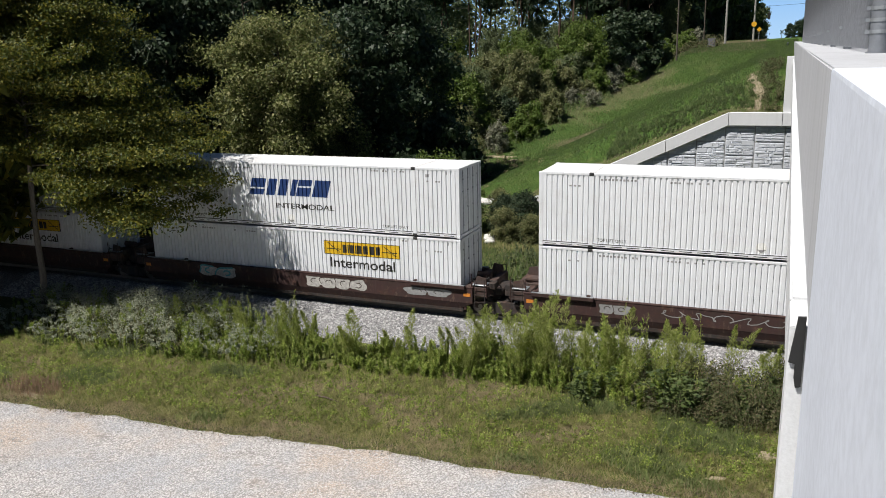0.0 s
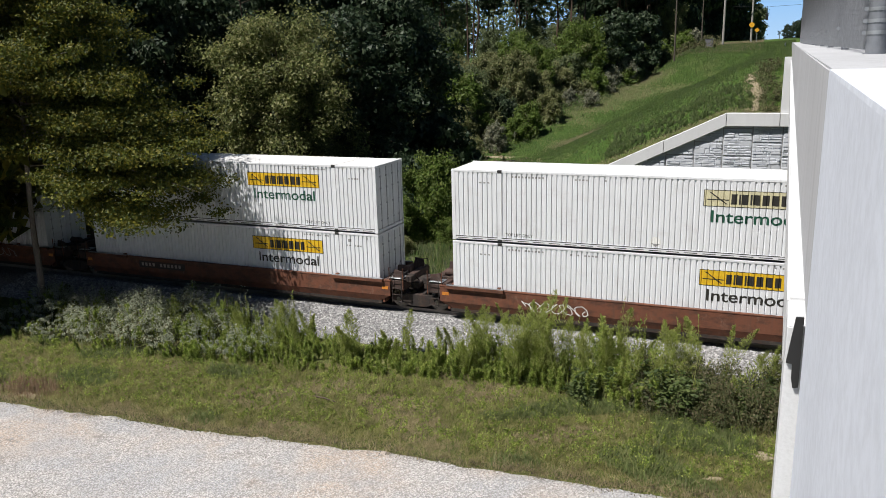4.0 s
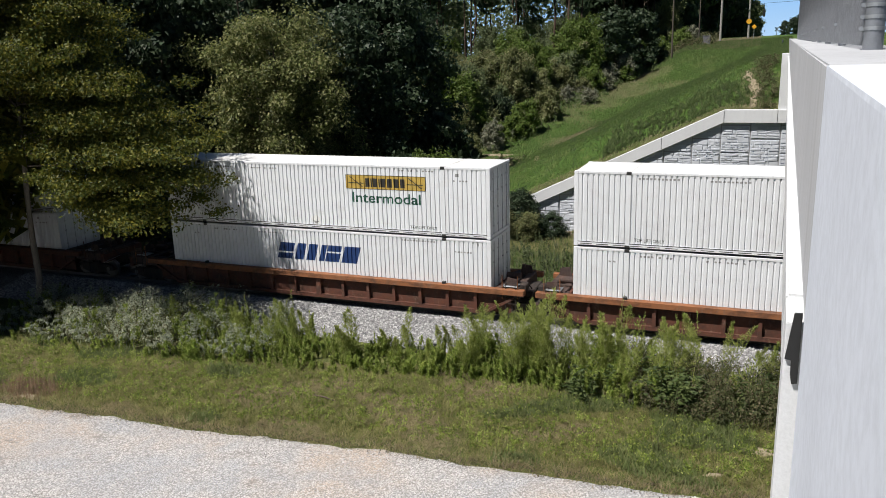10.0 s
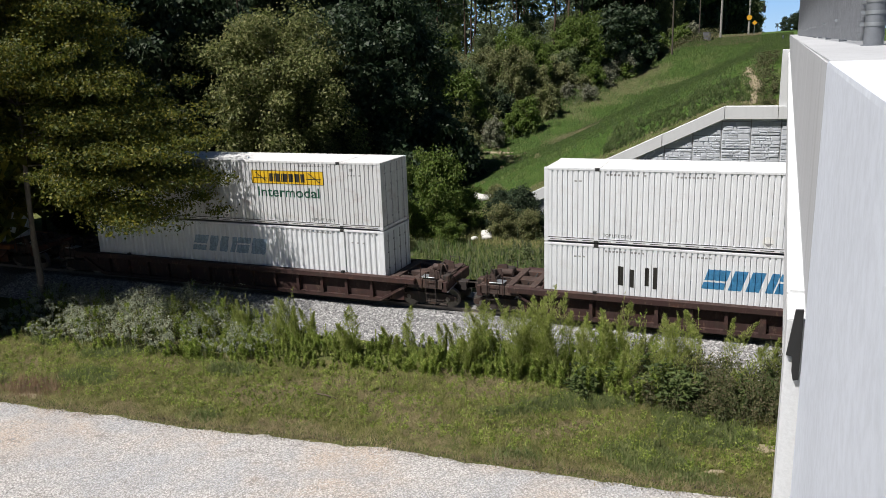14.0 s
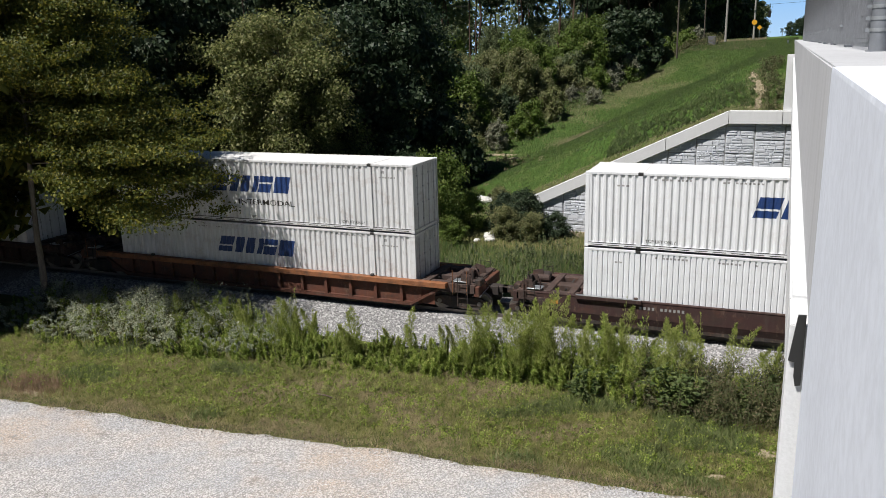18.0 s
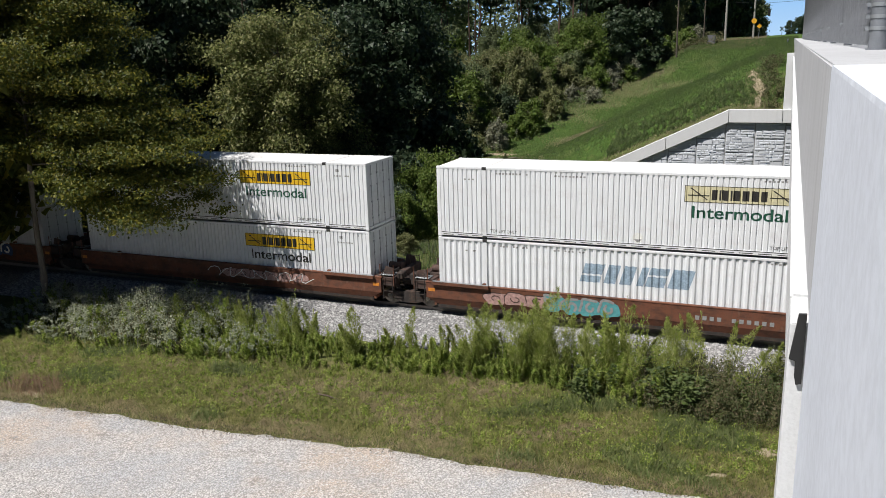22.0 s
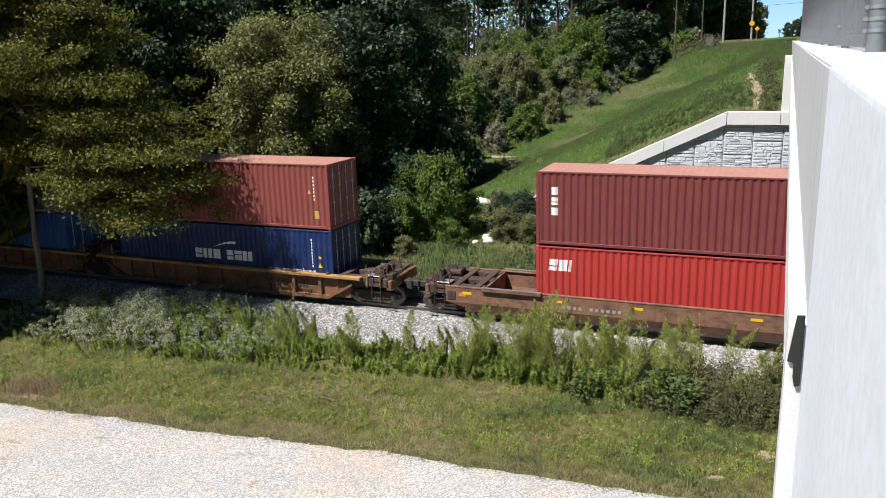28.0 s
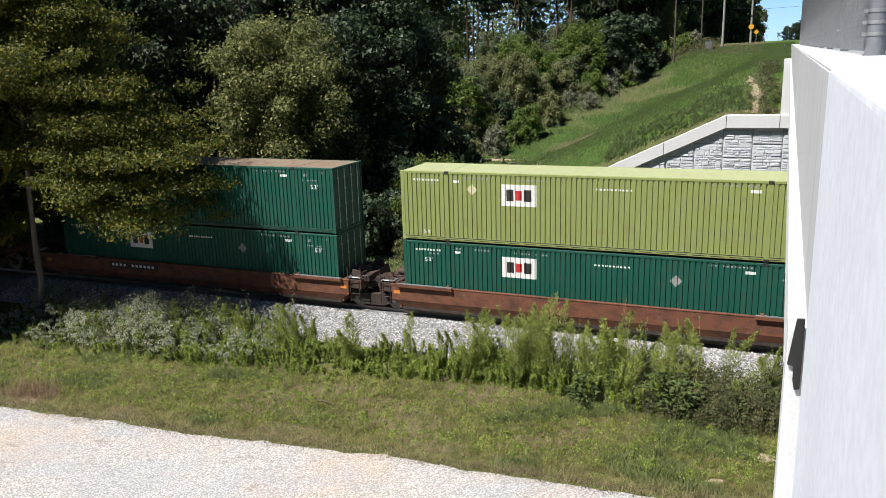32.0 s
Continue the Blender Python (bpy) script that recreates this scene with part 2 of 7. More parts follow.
LEAF_FRESH = leafy("fresh_green_leaves", (0.080, 0.145, 0.018), (0.135, 0.210, 0.030), (0.205, 0.265, 0.056))
LEAF_PINE = leafy("pine_needles", (0.026, 0.050, 0.022), (0.050, 0.082, 0.036), (0.085, 0.118, 0.052), through=0.25)
LEAF_PALE = leafy("pale_seeding_tops", (0.24, 0.29, 0.18), (0.39, 0.44, 0.31), (0.57, 0.62, 0.50))
LEAF_PLUME = leafy("grey_plume_leaves", (0.14, 0.17, 0.085), (0.26, 0.28, 0.18), (0.44, 0.44, 0.34))
BLADE = leafy("grass_blades", (0.165, 0.190, 0.045), (0.235, 0.245, 0.068), (0.340, 0.310, 0.130), upright=0.7)
BLADE_HILL = leafy("hill_grass_blades", (0.050, 0.108, 0.015), (0.084, 0.152, 0.024), (0.150, 0.200, 0.046), upright=0.85)
BLADE_LUSH = leafy("lush_grass_blades", (0.105, 0.155, 0.034), (0.150, 0.195, 0.052), (0.225, 0.245, 0.085), upright=0.5)
BLADE_PALE = leafy("pale_grass_blades", (0.190, 0.205, 0.070), (0.280, 0.270, 0.110), (0.380, 0.345, 0.170), upright=0.85)
DEBRIS = leafy("withered_leaf_litter", (0.060, 0.055, 0.040), (0.110, 0.095, 0.065), (0.190, 0.160, 0.110), upright=0.6)
LEAF_EDGE = leafy("pale_olive_leaves", (0.080, 0.110, 0.022), (0.190, 0.230, 0.055), (0.390, 0.400, 0.140), through=0.45, upright=0.18)
GRASS_TUFT = leafy("coarse_green_tufts", (0.060, 0.120, 0.020), (0.100, 0.165, 0.030), (0.190, 0.230, 0.070), upright=0.6)
POST = plain("dull_galvanised_post", (0.27, 0.285, 0.31), 0.42, 0.45)
WIRE = plain("bright_galvanised_wire", (0.52, 0.53, 0.55), 0.32, 0.5)
BLADE_DRY = leafy("dry_grass_blades", (0.25, 0.215, 0.095), (0.36, 0.31, 0.15), (0.21, 0.205, 0.075), upright=0.7)
BLADE_RED = leafy("reddish_dry_blades", (0.20, 0.13, 0.06), (0.30, 0.21, 0.10), (0.38, 0.28, 0.15), upright=0.6)
# Bluer than the parapet: the faces' differing shade is put into the concretes.
CONCRETE_COOL = concrete("smooth_cool_concrete", (0.74, 0.785, 0.87), 0.06, 0.06, 20)
ROCK = concrete("white_riprap_stone", (0.62, 0.61, 0.58), 0.15, 0.6, 25)


# ---- mesh helpers ----
def as_mesh(name, bm):
    me = bpy.data.meshes.new(name)
    bm.to_mesh(me)
    bm.free()
    return me


def put(name, me, material, parent=None, label=""):
    """One mesh object, under a thing or alone."""
    if material is not None and not me.materials:
        me.materials.append(material)
    ob = new(name, me)
    ob.parent = parent
    return tagged(ob, label)


def part(name, bm, material, parent=None, label=""):
    return put(name, as_mesh(name, bm), material, parent, label)


def thing(name, label, category, group="", kind="", at=(0, 0, 0)):
    ob = new(name)
    ob.empty_display_size = 0.3
    ob.location = at
    return tagged(ob, label, category, group, kind)


def solid(bm, x0, x1, y0, y1, z0, z1, bevel=0.0):
    """A box, with its edges broken where bevel is given."""
    m = Matrix.LocRotScale(((x0 + x1) / 2, (y0 + y1) / 2, (z0 + z1) / 2), None, (x1 - x0, y1 - y0, z1 - z0))
    made = bmesh.ops.create_cube(bm, size=1, matrix=m)["verts"]
    if bevel:
        edges = list({e for v in made for e in v.link_edges})
        bmesh.ops.bevel(bm, geom=edges, offset=bevel, segments=1, affect="EDGES")
    return made


def block(*a, bevel=0.0):
    bm = bmesh.new()
    solid(bm, *a, bevel=bevel)
    return bm


def rod_between(bm, a, b, r, n=8, r2=None):
    a, b = Vector(a), Vector(b)
    d = b - a
    m = Matrix.Translation((a + b) / 2) @ d.to_track_quat("Z", "Y").to_matrix().to_4x4()
    bmesh.ops.create_cone(bm, cap_ends=True, segments=n, radius1=r, radius2=r if r2 is None else r2, depth=d.length, matrix=m)


def bar(a, b, r, n=8, r2=None):
    bm = bmesh.new()
    rod_between(bm, a, b, r, n, r2)
    return bm


def prism(bm, outline, y0, y1):
    """An outline in x, z drawn out from y0 to y1."""
    lo = [bm.verts.new((x, y0, z)) for x, z in outline]
    hi = [bm.verts.new((x, y1, z)) for x, z in outline]
    n = len(outline)
    bm.faces.new(lo)
    bm.faces.new(hi[::-1])
    for i in range(n):
        j = (i + 1) % n
        bm.faces.new((lo[j], lo[i], hi[i], hi[j]))
    bmesh.ops.recalc_face_normals(bm, faces=bm.faces)


def from_arrays(name, verts, faces):
    """A mesh from numpy arrays; faces all have the same number of corners."""
    me = bpy.data.meshes.new(name)
    nf, k = faces.shape
    me.vertices.add(len(verts))
    me.vertices.foreach_set("co", np.asarray(verts, np.float32).ravel())
    me.loops.add(nf * k)
    me.loops.foreach_set("vertex_index", np.asarray(faces, np.int32).ravel())
    me.polygons.add(nf)
    me.polygons.foreach_set("loop_start", np.arange(0, nf * k, k, dtype=np.int32))
    me.polygons.foreach_set("use_smooth", np.zeros(nf, bool))
    me.update(calc_edges=True)
    return me


def smooth(me):
    me.polygons.foreach_set("use_smooth", np.ones(len(me.polygons), bool))
    return me


def tube(points, radii, sides=8):
    """A bent tapering stem."""
    v, f = [], []
    pts = [Vector(p) for p in points]
    for i, (p, r) in enumerate(zip(pts, radii)):
        d = (pts[min(i + 1, len(pts) - 1)] - pts[max(i - 1, 0)]).normalized()
        q = d.to_track_quat("Z", "Y").to_matrix()
        for k in range(sides):
            a = 2 * math.pi * k / sides
            v.append(p + q @ Vector((r * math.cos(a), r * math.sin(a), 0)))
    for i in range(len(pts) - 1):
        for k in range(sides):
            j = (k + 1) % sides
            f.append((i * sides + k, i * sides + j, (i + 1) * sides + j, (i + 1) * sides + k))
    return np.array(v), np.array(f)


# ---- ground ----
GRADE, SKEW = 0.0077, 0.0205          # the road's climb and its slight skew to the rails


def step01(v, a, b):
    u = np.clip((np.asarray(v, float) - a) / (b - a), 0, 1)
    return u * u * (3 - 2 * u)


def coping_height(x):
    x = np.asarray(x, float)
    return np.maximum(7.17 - 0.47 * np.maximum(0, -2.0 - x), -0.2)


def ripple(x, y, s):
    return (np.sin(x / s + 1.3 * np.sin(y / s * 0.7)) + np.sin(y / s * 1.1 + 1.7 * np.sin(x / s * 0.6 + 1))) * 0.5


def ground_height(x, y):
    x, y = np.asarray(x, float), np.asarray(y, float)
    low = -0.74 + 0.42 * step01(y, 3.5, 15) + 0.05 * ripple(x, y, 1.7) * step01(np.abs(y), 3.5, 6)
    natural = low + 9.3 * step01(y + 0.10 * (x + 20), 12, 100) + 0.3 * ripple(x, y, 9) * step01(y, 20, 40)
    natural = natural + 2.7 * step01(y, 62, 82) * step01(x, -17, -9.5)
    d = y + 30.05
    road = 9.70 + GRADE * d
    left, right = SKEW * d - 1.2, SKEW * d + 14.5
    side = np.maximum(0, np.maximum(left - x, x - right))
    one, two = road - 0.46 * side, coping_height(np.where(x > 6, 13 - x, x)) - 0.22 + 0.5 * (y - 16.3)
    fill = 0.5 * (one + two - np.sqrt((one - two) ** 2 + 4.0)) + 0.22
    fill = fill + 0.10 * ripple(x, y, 2.3)
    soft = 0.5 * (natural + fill + np.sqrt((natural - fill) ** 2 + 0.5)) - 0.1
    return np.where(y > 16.3, soft, natural)


def axis_steps(*spans):
    out = []
    for a, b, n in spans:
        out += list(np.linspace(a, b, n, endpoint=False))
    return np.array(out + [spans[-1][1]])


gx = axis_steps((-1600, -300, 6), (-300, -60, 16), (-60, -34, 20), (-34, 6, 110), (6, 40, 20), (40, 300, 14), (300, 1600, 6))
gy = axis_steps((-1600, -200, 6), (-200, -30, 14), (-30, -3, 50), (-3, 15, 24), (15, 16.3, 2), (16.3, 40, 60), (40, 84, 64), (84, 120, 18), (120, 300, 14), (300, 1800, 6))
X, Y = np.meshgrid(gx, gy)
Z = ground_height(X, Y)
idx = np.arange(X.size).reshape(X.shape)
quads = np.stack([idx[:-1, :-1], idx[:-1, 1:], idx[1:, 1:], idx[1:, :-1]], -1).reshape(-1, 4)


def lie_height(x, y):
    """The height of the ground sheet itself, between its own corners."""
    x, y = np.asarray(x, float), np.asarray(y, float)
    i = np.clip(np.searchsorted(gx, x) - 1, 0, len(gx) - 2)
    j = np.clip(np.searchsorted(gy, y) - 1, 0, len(gy) - 2)
    u, w = (x - gx[i]) / (gx[i + 1] - gx[i]), (y - gy[j]) / (gy[j + 1] - gy[j])
    return (Z[j, i] * (1 - u) + Z[j, i + 1] * u) * (1 - w) + (Z[j + 1, i] * (1 - u) + Z[j + 1, i + 1] * u) * w


def ground_material():
    n = Nodes("grassy_soil", 0.95, 0, 0.15)
    v = n.scaled(1, 1, 1, True)
    big, mid, fine = n.noise(v, 0.22, 4), n.noise(v, 1.6, 5, 0.65), n.noise(v, 22, 4, 0.7)
    c = n.ramp(mid, (0.30, (0.095, 0.120, 0.030)), (0.52, (0.155, 0.170, 0.052)), (0.72, (0.27, 0.23, 0.11)))
    c = n.mix(n.ramp(big, (0.50, 0.0), (0.72, 0.55)), c, (0.16, 0.145, 0.062))
    c = n.mix(n.ramp(fine, (0.38, 0.75), (0.62, 0.0)), c, (0.028, 0.040, 0.014))
    # seeded turf on the embankment beyond the wall
    turf = n.ramp(mid, (0.30, (0.040, 0.085, 0.016)), (0.55, (0.070, 0.125, 0.026)), (0.80, (0.16, 0.16, 0.06)))
    turf = n.mix(n.ramp(big, (0.55, 0.0), (0.70, 0.6)), turf, (0.17, 0.17, 0.075))
    split = n.tree.nodes.new("ShaderNodeSeparateXYZ")
    n.link(v, split.inputs[0])
    far = n.tree.nodes.new("ShaderNodeMapRange")
    far.inputs["From Min"].default_value, far.inputs["From Max"].default_value = 16.0, 18.5
    n.link(split.outputs["Y"], far.inputs["Value"])
    c = n.mix(far.outputs["Result"], c, turf)
    n.colour(c)
    n.bump(fine, 0.25, 0.03)
    return n.mat


ground = put("ground", smooth(from_arrays("ground", np.stack([X, Y, Z], -1).reshape(-1, 3), quads)), ground_material())
tagged(ground, "uneven grassy ground with bare soil patches", "ground", kind="structure")


def gravel_material():
    n = Nodes("pale_crushed_gravel", 0.9, 0, 0.2)
    v = n.scaled(1, 1, 1, True)
    big, mid = n.noise(v, 0.25, 5, 0.6), n.noise(v, 1.1, 5, 0.7)
    cell, edge = n.voronoi(v, 20, "Color"), n.voronoi(v, 20)
    tone = n.tree.nodes.new("ShaderNodeRGBToBW")
    n.link(cell, tone.inputs[0])
    c = n.ramp(tone.outputs[0], (0.15, (0.35, 0.335, 0.325)), (0.5, (0.565, 0.54, 0.525)), (0.85, (0.70, 0.675, 0.66)))
    c = n.mix(n.ramp(big, (0.46, 0.0), (0.60, 0.75)), c, (0.57, 0.465, 0.38))
    tint = n.noise(v, 0.55, 4, 0.6)
    c = n.mix(n.ramp(tint, (0.40, 0.60), (0.56, 0.0)), c, (0.43, 0.45, 0.485))
    c = n.mix(n.ramp(mid, (0.60, 0.0), (0.72, 0.75)), c, (0.19, 0.175, 0.155))
    c = n.mix(n.ramp(edge, (0.30, 0.0), (0.70, 0.62)), c, (0.17, 0.16, 0.15))
    n.colour(c)
    n.bump(edge, 0.7, 0.025)
    return n.mat


def gravel_edge(x):
    """The ragged far edge of the gravel lot."""
    u = np.minimum(0, np.asarray(x, float) + 1)
    return -10.92 + 0.062 * u + 0.0009 * u * np.minimum(-u, 40) + 0.07 * ripple(x * 1.0, x * 0.37 + 4, 0.83) + 0.06 * ripple(x * 1.7, 2.0 + x * 0.9, 0.31) + 0.06 * np.sin(x * 0.45)


lx = np.linspace(-140, 60, 500)
far_edge = gravel_edge(lx)
rows_y = [far_edge, far_edge - 0.25, far_edge - 0.9] + [far_edge * (1 - u) + -60 * u for u in np.linspace(0.06, 1, 14)]
LY = np.array(rows_y)
LX = np.broadcast_to(lx, LY.shape)
lift = np.array([-0.03, 0.035, 0.05] + [0.05] * 14)[:, None]
LZ = ground_height(LX, LY) + lift + 0.012 * np.sin(LX * 5.3) * np.sin(LY * 4.1)
gi = np.arange(LX.size).reshape(LX.shape)
gq = np.stack([gi[1:, :-1], gi[1:, 1:], gi[:-1, 1:], gi[:-1, :-1]], -1).reshape(-1, 4)
lot = put("gravel_lot", smooth(from_arrays("gravel_lot", np.stack([LX, LY, LZ], -1).reshape(-1, 3), gq)), gravel_material())
tagged(lot, "pale crushed gravel lot with tan dirt patches", "gravel lot", kind="structure")


DIRT = concrete("sandy_bare_dirt", (0.36, 0.295, 0.205), 0.2, 0.6, 18)
for dx, dy, dr in ((0.7, -8.1, 0.55), (-0.6, -9.9, 0.22), (-23.4, -12.1, 0.42), (-22.6, 38.5, 0.9), (-21.0, 37.0, 0.5)):
    bm = bmesh.new()
    ring = []
    for k in range(22):
        a = 2 * math.pi * k / 22
        rr = dr * (1 + 0.35 * math.sin(2 * a + dx) + 0.2 * math.sin(5 * a + dy))
        qx, qy = dx + rr * 1.5 * math.cos(a), dy + rr * 0.7 * math.sin(a)
        ring.append(bm.verts.new((qx, qy, float(ground_height(qx, qy)) - 0.01)))
    mid = bm.verts.new((dx, dy, float(ground_height(dx, dy)) + 0.06))
    for k in range(22):
        bm.faces.new((ring[k], ring[(k + 1) % 22], mid))
    tagged(part("dirt_patch", bm, DIRT), "bare sandy dirt patch in the verge", "dirt patch", "dirt patches", "structure")


# ---- track ----
def stone_material(name, a, b, c):
    n = Nodes(name, 0.9, 0, 0.2)
    n.colour(n.ramp(n.island(), (0.0, a), (0.5, b), (1.0, c)))
    return n.mat


def ballast_material():
    n = Nodes("grey_ballast_bed", 0.95, 0, 0.2)
    v = n.scaled(1, 1, 1, True)
    cell, edge = n.voronoi(v, 17, "Color"), n.voronoi(v, 17)
    tone = n.tree.nodes.new("ShaderNodeRGBToBW")
    n.link(cell, tone.inputs[0])
    c = n.ramp(tone.outputs[0], (0.15, (0.20, 0.20, 0.205)), (0.5, (0.34, 0.335, 0.33)), (0.9, (0.47, 0.465, 0.46)))
    c = n.mix(n.ramp(edge, (0.3, 0.0), (0.7, 0.6)), c, (0.08, 0.078, 0.075))
    n.colour(c)
    n.bump(edge, 1.0, 0.05)
    return n.mat


bed = bmesh.new()
prism_pts = [(-3.9, -0.80), (-3.5, -0.66), (-1.75, -0.16), (1.75, -0.16), (3.5, -0.66), (3.9, -0.80)]
for xa, xb in ((-900, 900),):
    ring_a = [bed.verts.new((xa, y, z)) for y, z in prism_pts]
    ring_b = [bed.verts.new((xb, y, z)) for y, z in prism_pts]
    for i in range(5):
        bed.faces.new((ring_a[i], ring_b[i], ring_b[i + 1], ring_a[i + 1]))
bmesh.ops.recalc_face_normals(bed, faces=bed.faces)
tagged(part("ballast", bed, ballast_material()), "bank of grey crushed stone ballast under the track", "ballast", kind="structure")


def scatter_stones(name, places, size, material, label, category):
    """Many small angular stones joined into one mesh."""
    rng = np.random.default_rng(5)
    base = np.array([(1, 0, 0), (-1, 0, 0), (0, 1, 0), (0, -1, 0), (0, 0, 1), (0, 0, -1)], float)
    tri = np.array([(0, 2, 4), (2, 1, 4), (1, 3, 4), (3, 0, 4), (2, 0, 5), (1, 2, 5), (3, 1, 5), (0, 3, 5)])
    n = len(places)
    v = base[None] * (1 + rng.uniform(-0.35, 0.35, (n, 6, 3))) + rng.uniform(-0.25, 0.25, (n, 6, 3))
    ang = rng.uniform(0, 6.283, n)
    c, s = np.cos(ang)[:, None], np.sin(ang)[:, None]
    v = np.stack([v[..., 0] * c - v[..., 1] * s, v[..., 0] * s + v[..., 1] * c, v[..., 2] * 0.75], -1)
    v = v * (size * rng.uniform(0.55, 1.35, n))[:, None, None] + np.asarray(places)[:, None, :]
    f = (tri[None] + 6 * np.arange(n)[:, None, None]).reshape(-1, 3)
    return tagged(put(name, from_arrays(name, v.reshape(-1, 3), f), material), label, category, kind="stuff")


rng = np.random.default_rng(11)
BALLAST_STONE = stone_material("ballast_stone", (0.16, 0.16, 0.165), (0.36, 0.355, 0.35), (0.56, 0.555, 0.55))
sy = rng.uniform(-3.75, -1.2, 15000)
sx = rng.uniform(-36, 3, 15000)
sz = np.interp(sy, [-3.9, -3.5, -1.75, -1.2], [-0.78, -0.66, -0.16, -0.16]) + 0.01
scatter_stones("ballast_stones", np.stack([sx, sy, sz], -1), 0.048, BALLAST_STONE, "loose angular grey ballast stones beside the rails", "stones")
GRAVEL_STONE = stone_material("gravel_stone", (0.30, 0.29, 0.28), (0.48, 0.46, 0.445), (0.62, 0.60, 0.585))
sx = rng.uniform(-27, 2, 15000)
sy = gravel_edge(sx) - rng.uniform(0.2, 6.0, 15000)
scatter_stones("gravel_stones", np.stack([sx, sy, ground_height(sx, sy) + 0.045], -1), 0.030, GRAVEL_STONE, "loose pale gravel stones on the lot", "stones")

for y in (-0.7525, 0.7525):
    bm = bmesh.new()
    foot, web, head = 0.07, 0.009, 0.036
    outline = [(-foot, -0.18), (foot, -0.18), (foot, -0.165), (web, -0.15), (web, -0.045), (head, -0.035), (head, -0.004), (head - 0.006, 0.0),
               (-head + 0.006, 0.0), (-head, -0.004), (-head, -0.035), (-web, -0.045), (-web, -0.15), (-foot, -0.165)]
    a = [bm.verts.new((-900, y + p, z)) for p, z in outline]
    b = [bm.verts.new((900, y + p, z)) for p, z in outline]
    for i in range(len(outline)):
        j = (i + 1) % len(outline)
        bm.faces.new((a[i], a[j], b[j], b[i]))
    bmesh.ops.recalc_face_normals(bm, faces=bm.faces)
    tagged(part("rail", bm, RAIL), "worn steel rail on wooden sleepers", "rail", kind="structure", group="rails")
SLEEPER = barky("tarred_wood", (0.09, 0.07, 0.055))
sleeper = as_mesh("sleeper", block(-0.11, 0.11, -1.3, 1.3, -0.36, -0.18, bevel=0.012))
sleeper.materials.append(SLEEPER)
for i in range(76):
    ob = new("sleeper", sleeper)
    ob.location = (-38 + i * 0.54, 0, 0.005 * math.sin(i * 2.1))
    tagged(ob, "dark tarred wooden sleeper set in ballast", "sleeper", "sleepers under the rails", "structure")

# ---- retaining wall ----
WALL_Y = 16.1
wall = thing("retaining_wall", "pale grey retaining wall of ashlar-faced concrete panels with sloping coping", "retaining wall", kind="structure")
bm = bmesh.new()
prism(bm, [(-14.4, -1.2), (15.5, -1.2), (15.5, 6.5), (-2.1, 6.5), (-14.4, 0.7)], WALL_Y + 0.04, WALL_Y + 0.25)
part("backing", bm, CONCRETE_GREY, wall)


def ashlar_panel(x0, x1, z0, z1, seed, cut=False):
    """One facing panel: a slab with rough rectangular stones standing proud of it."""
    r = random.Random(seed)
    bm = bmesh.new()
    g = 0.026

    def slab(a, b, c, d, y0, y1, taper=0.0):
        if cut:
            hi_a, hi_b = float(coping_height(a)) - 0.30, float(coping_height(b)) - 0.30
            if min(hi_a, hi_b) <= c + 0.03:
                return
            outline = [(a, c), (b, c), (b, min(d, hi_b)), (a, min(d, hi_a))]
        else:
            outline = [(a, c), (b, c), (b, d), (a, d)]
        first = len(bm.verts)
        prism(bm, outline, y0, y1)
        if taper:
            bm.verts.ensure_lookup_table()
            cx, cz = (a + b) / 2, (c + d) / 2
            for v in list(bm.verts)[first:]:
                if v.co.y < y1 - 0.005:
                    v.co.x += taper * (1 if v.co.x < cx else -1) * r.uniform(0.5, 1.5)
                    v.co.z += taper * (1 if v.co.z < cz else -1) * r.uniform(0.5, 1.5)
                    v.co.y += r.uniform(-0.014, 0.014)

    slab(x0 + g, x1 - g, z0 + g, z1 - g, WALL_Y, WALL_Y + 0.12)
    e = 0.045
    z = z0 + e
    while z < z1 - e - 0.05:
        h = min(r.choice((0.11, 0.15, 0.20, 0.25, 0.30)), z1 - e - z)
        if z1 - e - (z + h) < 0.12:
            h = z1 - e - z
        x = x0 + e
        while x < x1 - e - 0.05:
            w = min(r.choice((0.18, 0.26, 0.34, 0.44, 0.56)), x1 - e - x)
            if x1 - e - (x + w) < 0.18:
                w = x1 - e - x
            if h > 0.22 and r.random() < 0.45:
                mid = z + h * r.uniform(0.4, 0.6)
                spans = ((z + 0.012, mid - 0.014), (mid + 0.014, z + h - 0.012))
            else:
                spans = ((z + 0.012, z + h - 0.012),)
            for c, d in spans:
                slab(x + 0.012, x + w - 0.012, c, d, WALL_Y - r.uniform(0.022, 0.058), WALL_Y + 0.01, 0.016)
            x += w
        z += h
    return bm


PANEL = 1.524
first_x = -0.013 * 46.2 - PANEL * 9
for col in range(17):
    x0 = first_x + (col - 1) * PANEL
    x1 = x0 + PANEL
    shift = 0.0 if col % 2 else PANEL / 2
    for row in range(6):
        z0, z1 = -1.30 + shift + row * PANEL, -1.30 + shift + (row + 1) * PANEL
        if row == 0 and shift:
            part("panel", ashlar_panel(x0, x1, z0 - PANEL / 2, z0, col * 31 + 900, True), CONCRETE_WALL, wall)
        if z0 > float(max(coping_height(x0), coping_height(x1))) - 0.45:
            continue
        part("panel", ashlar_panel(x0, x1, z0, z1, col * 31 + row, True), CONCRETE_WALL, wall)

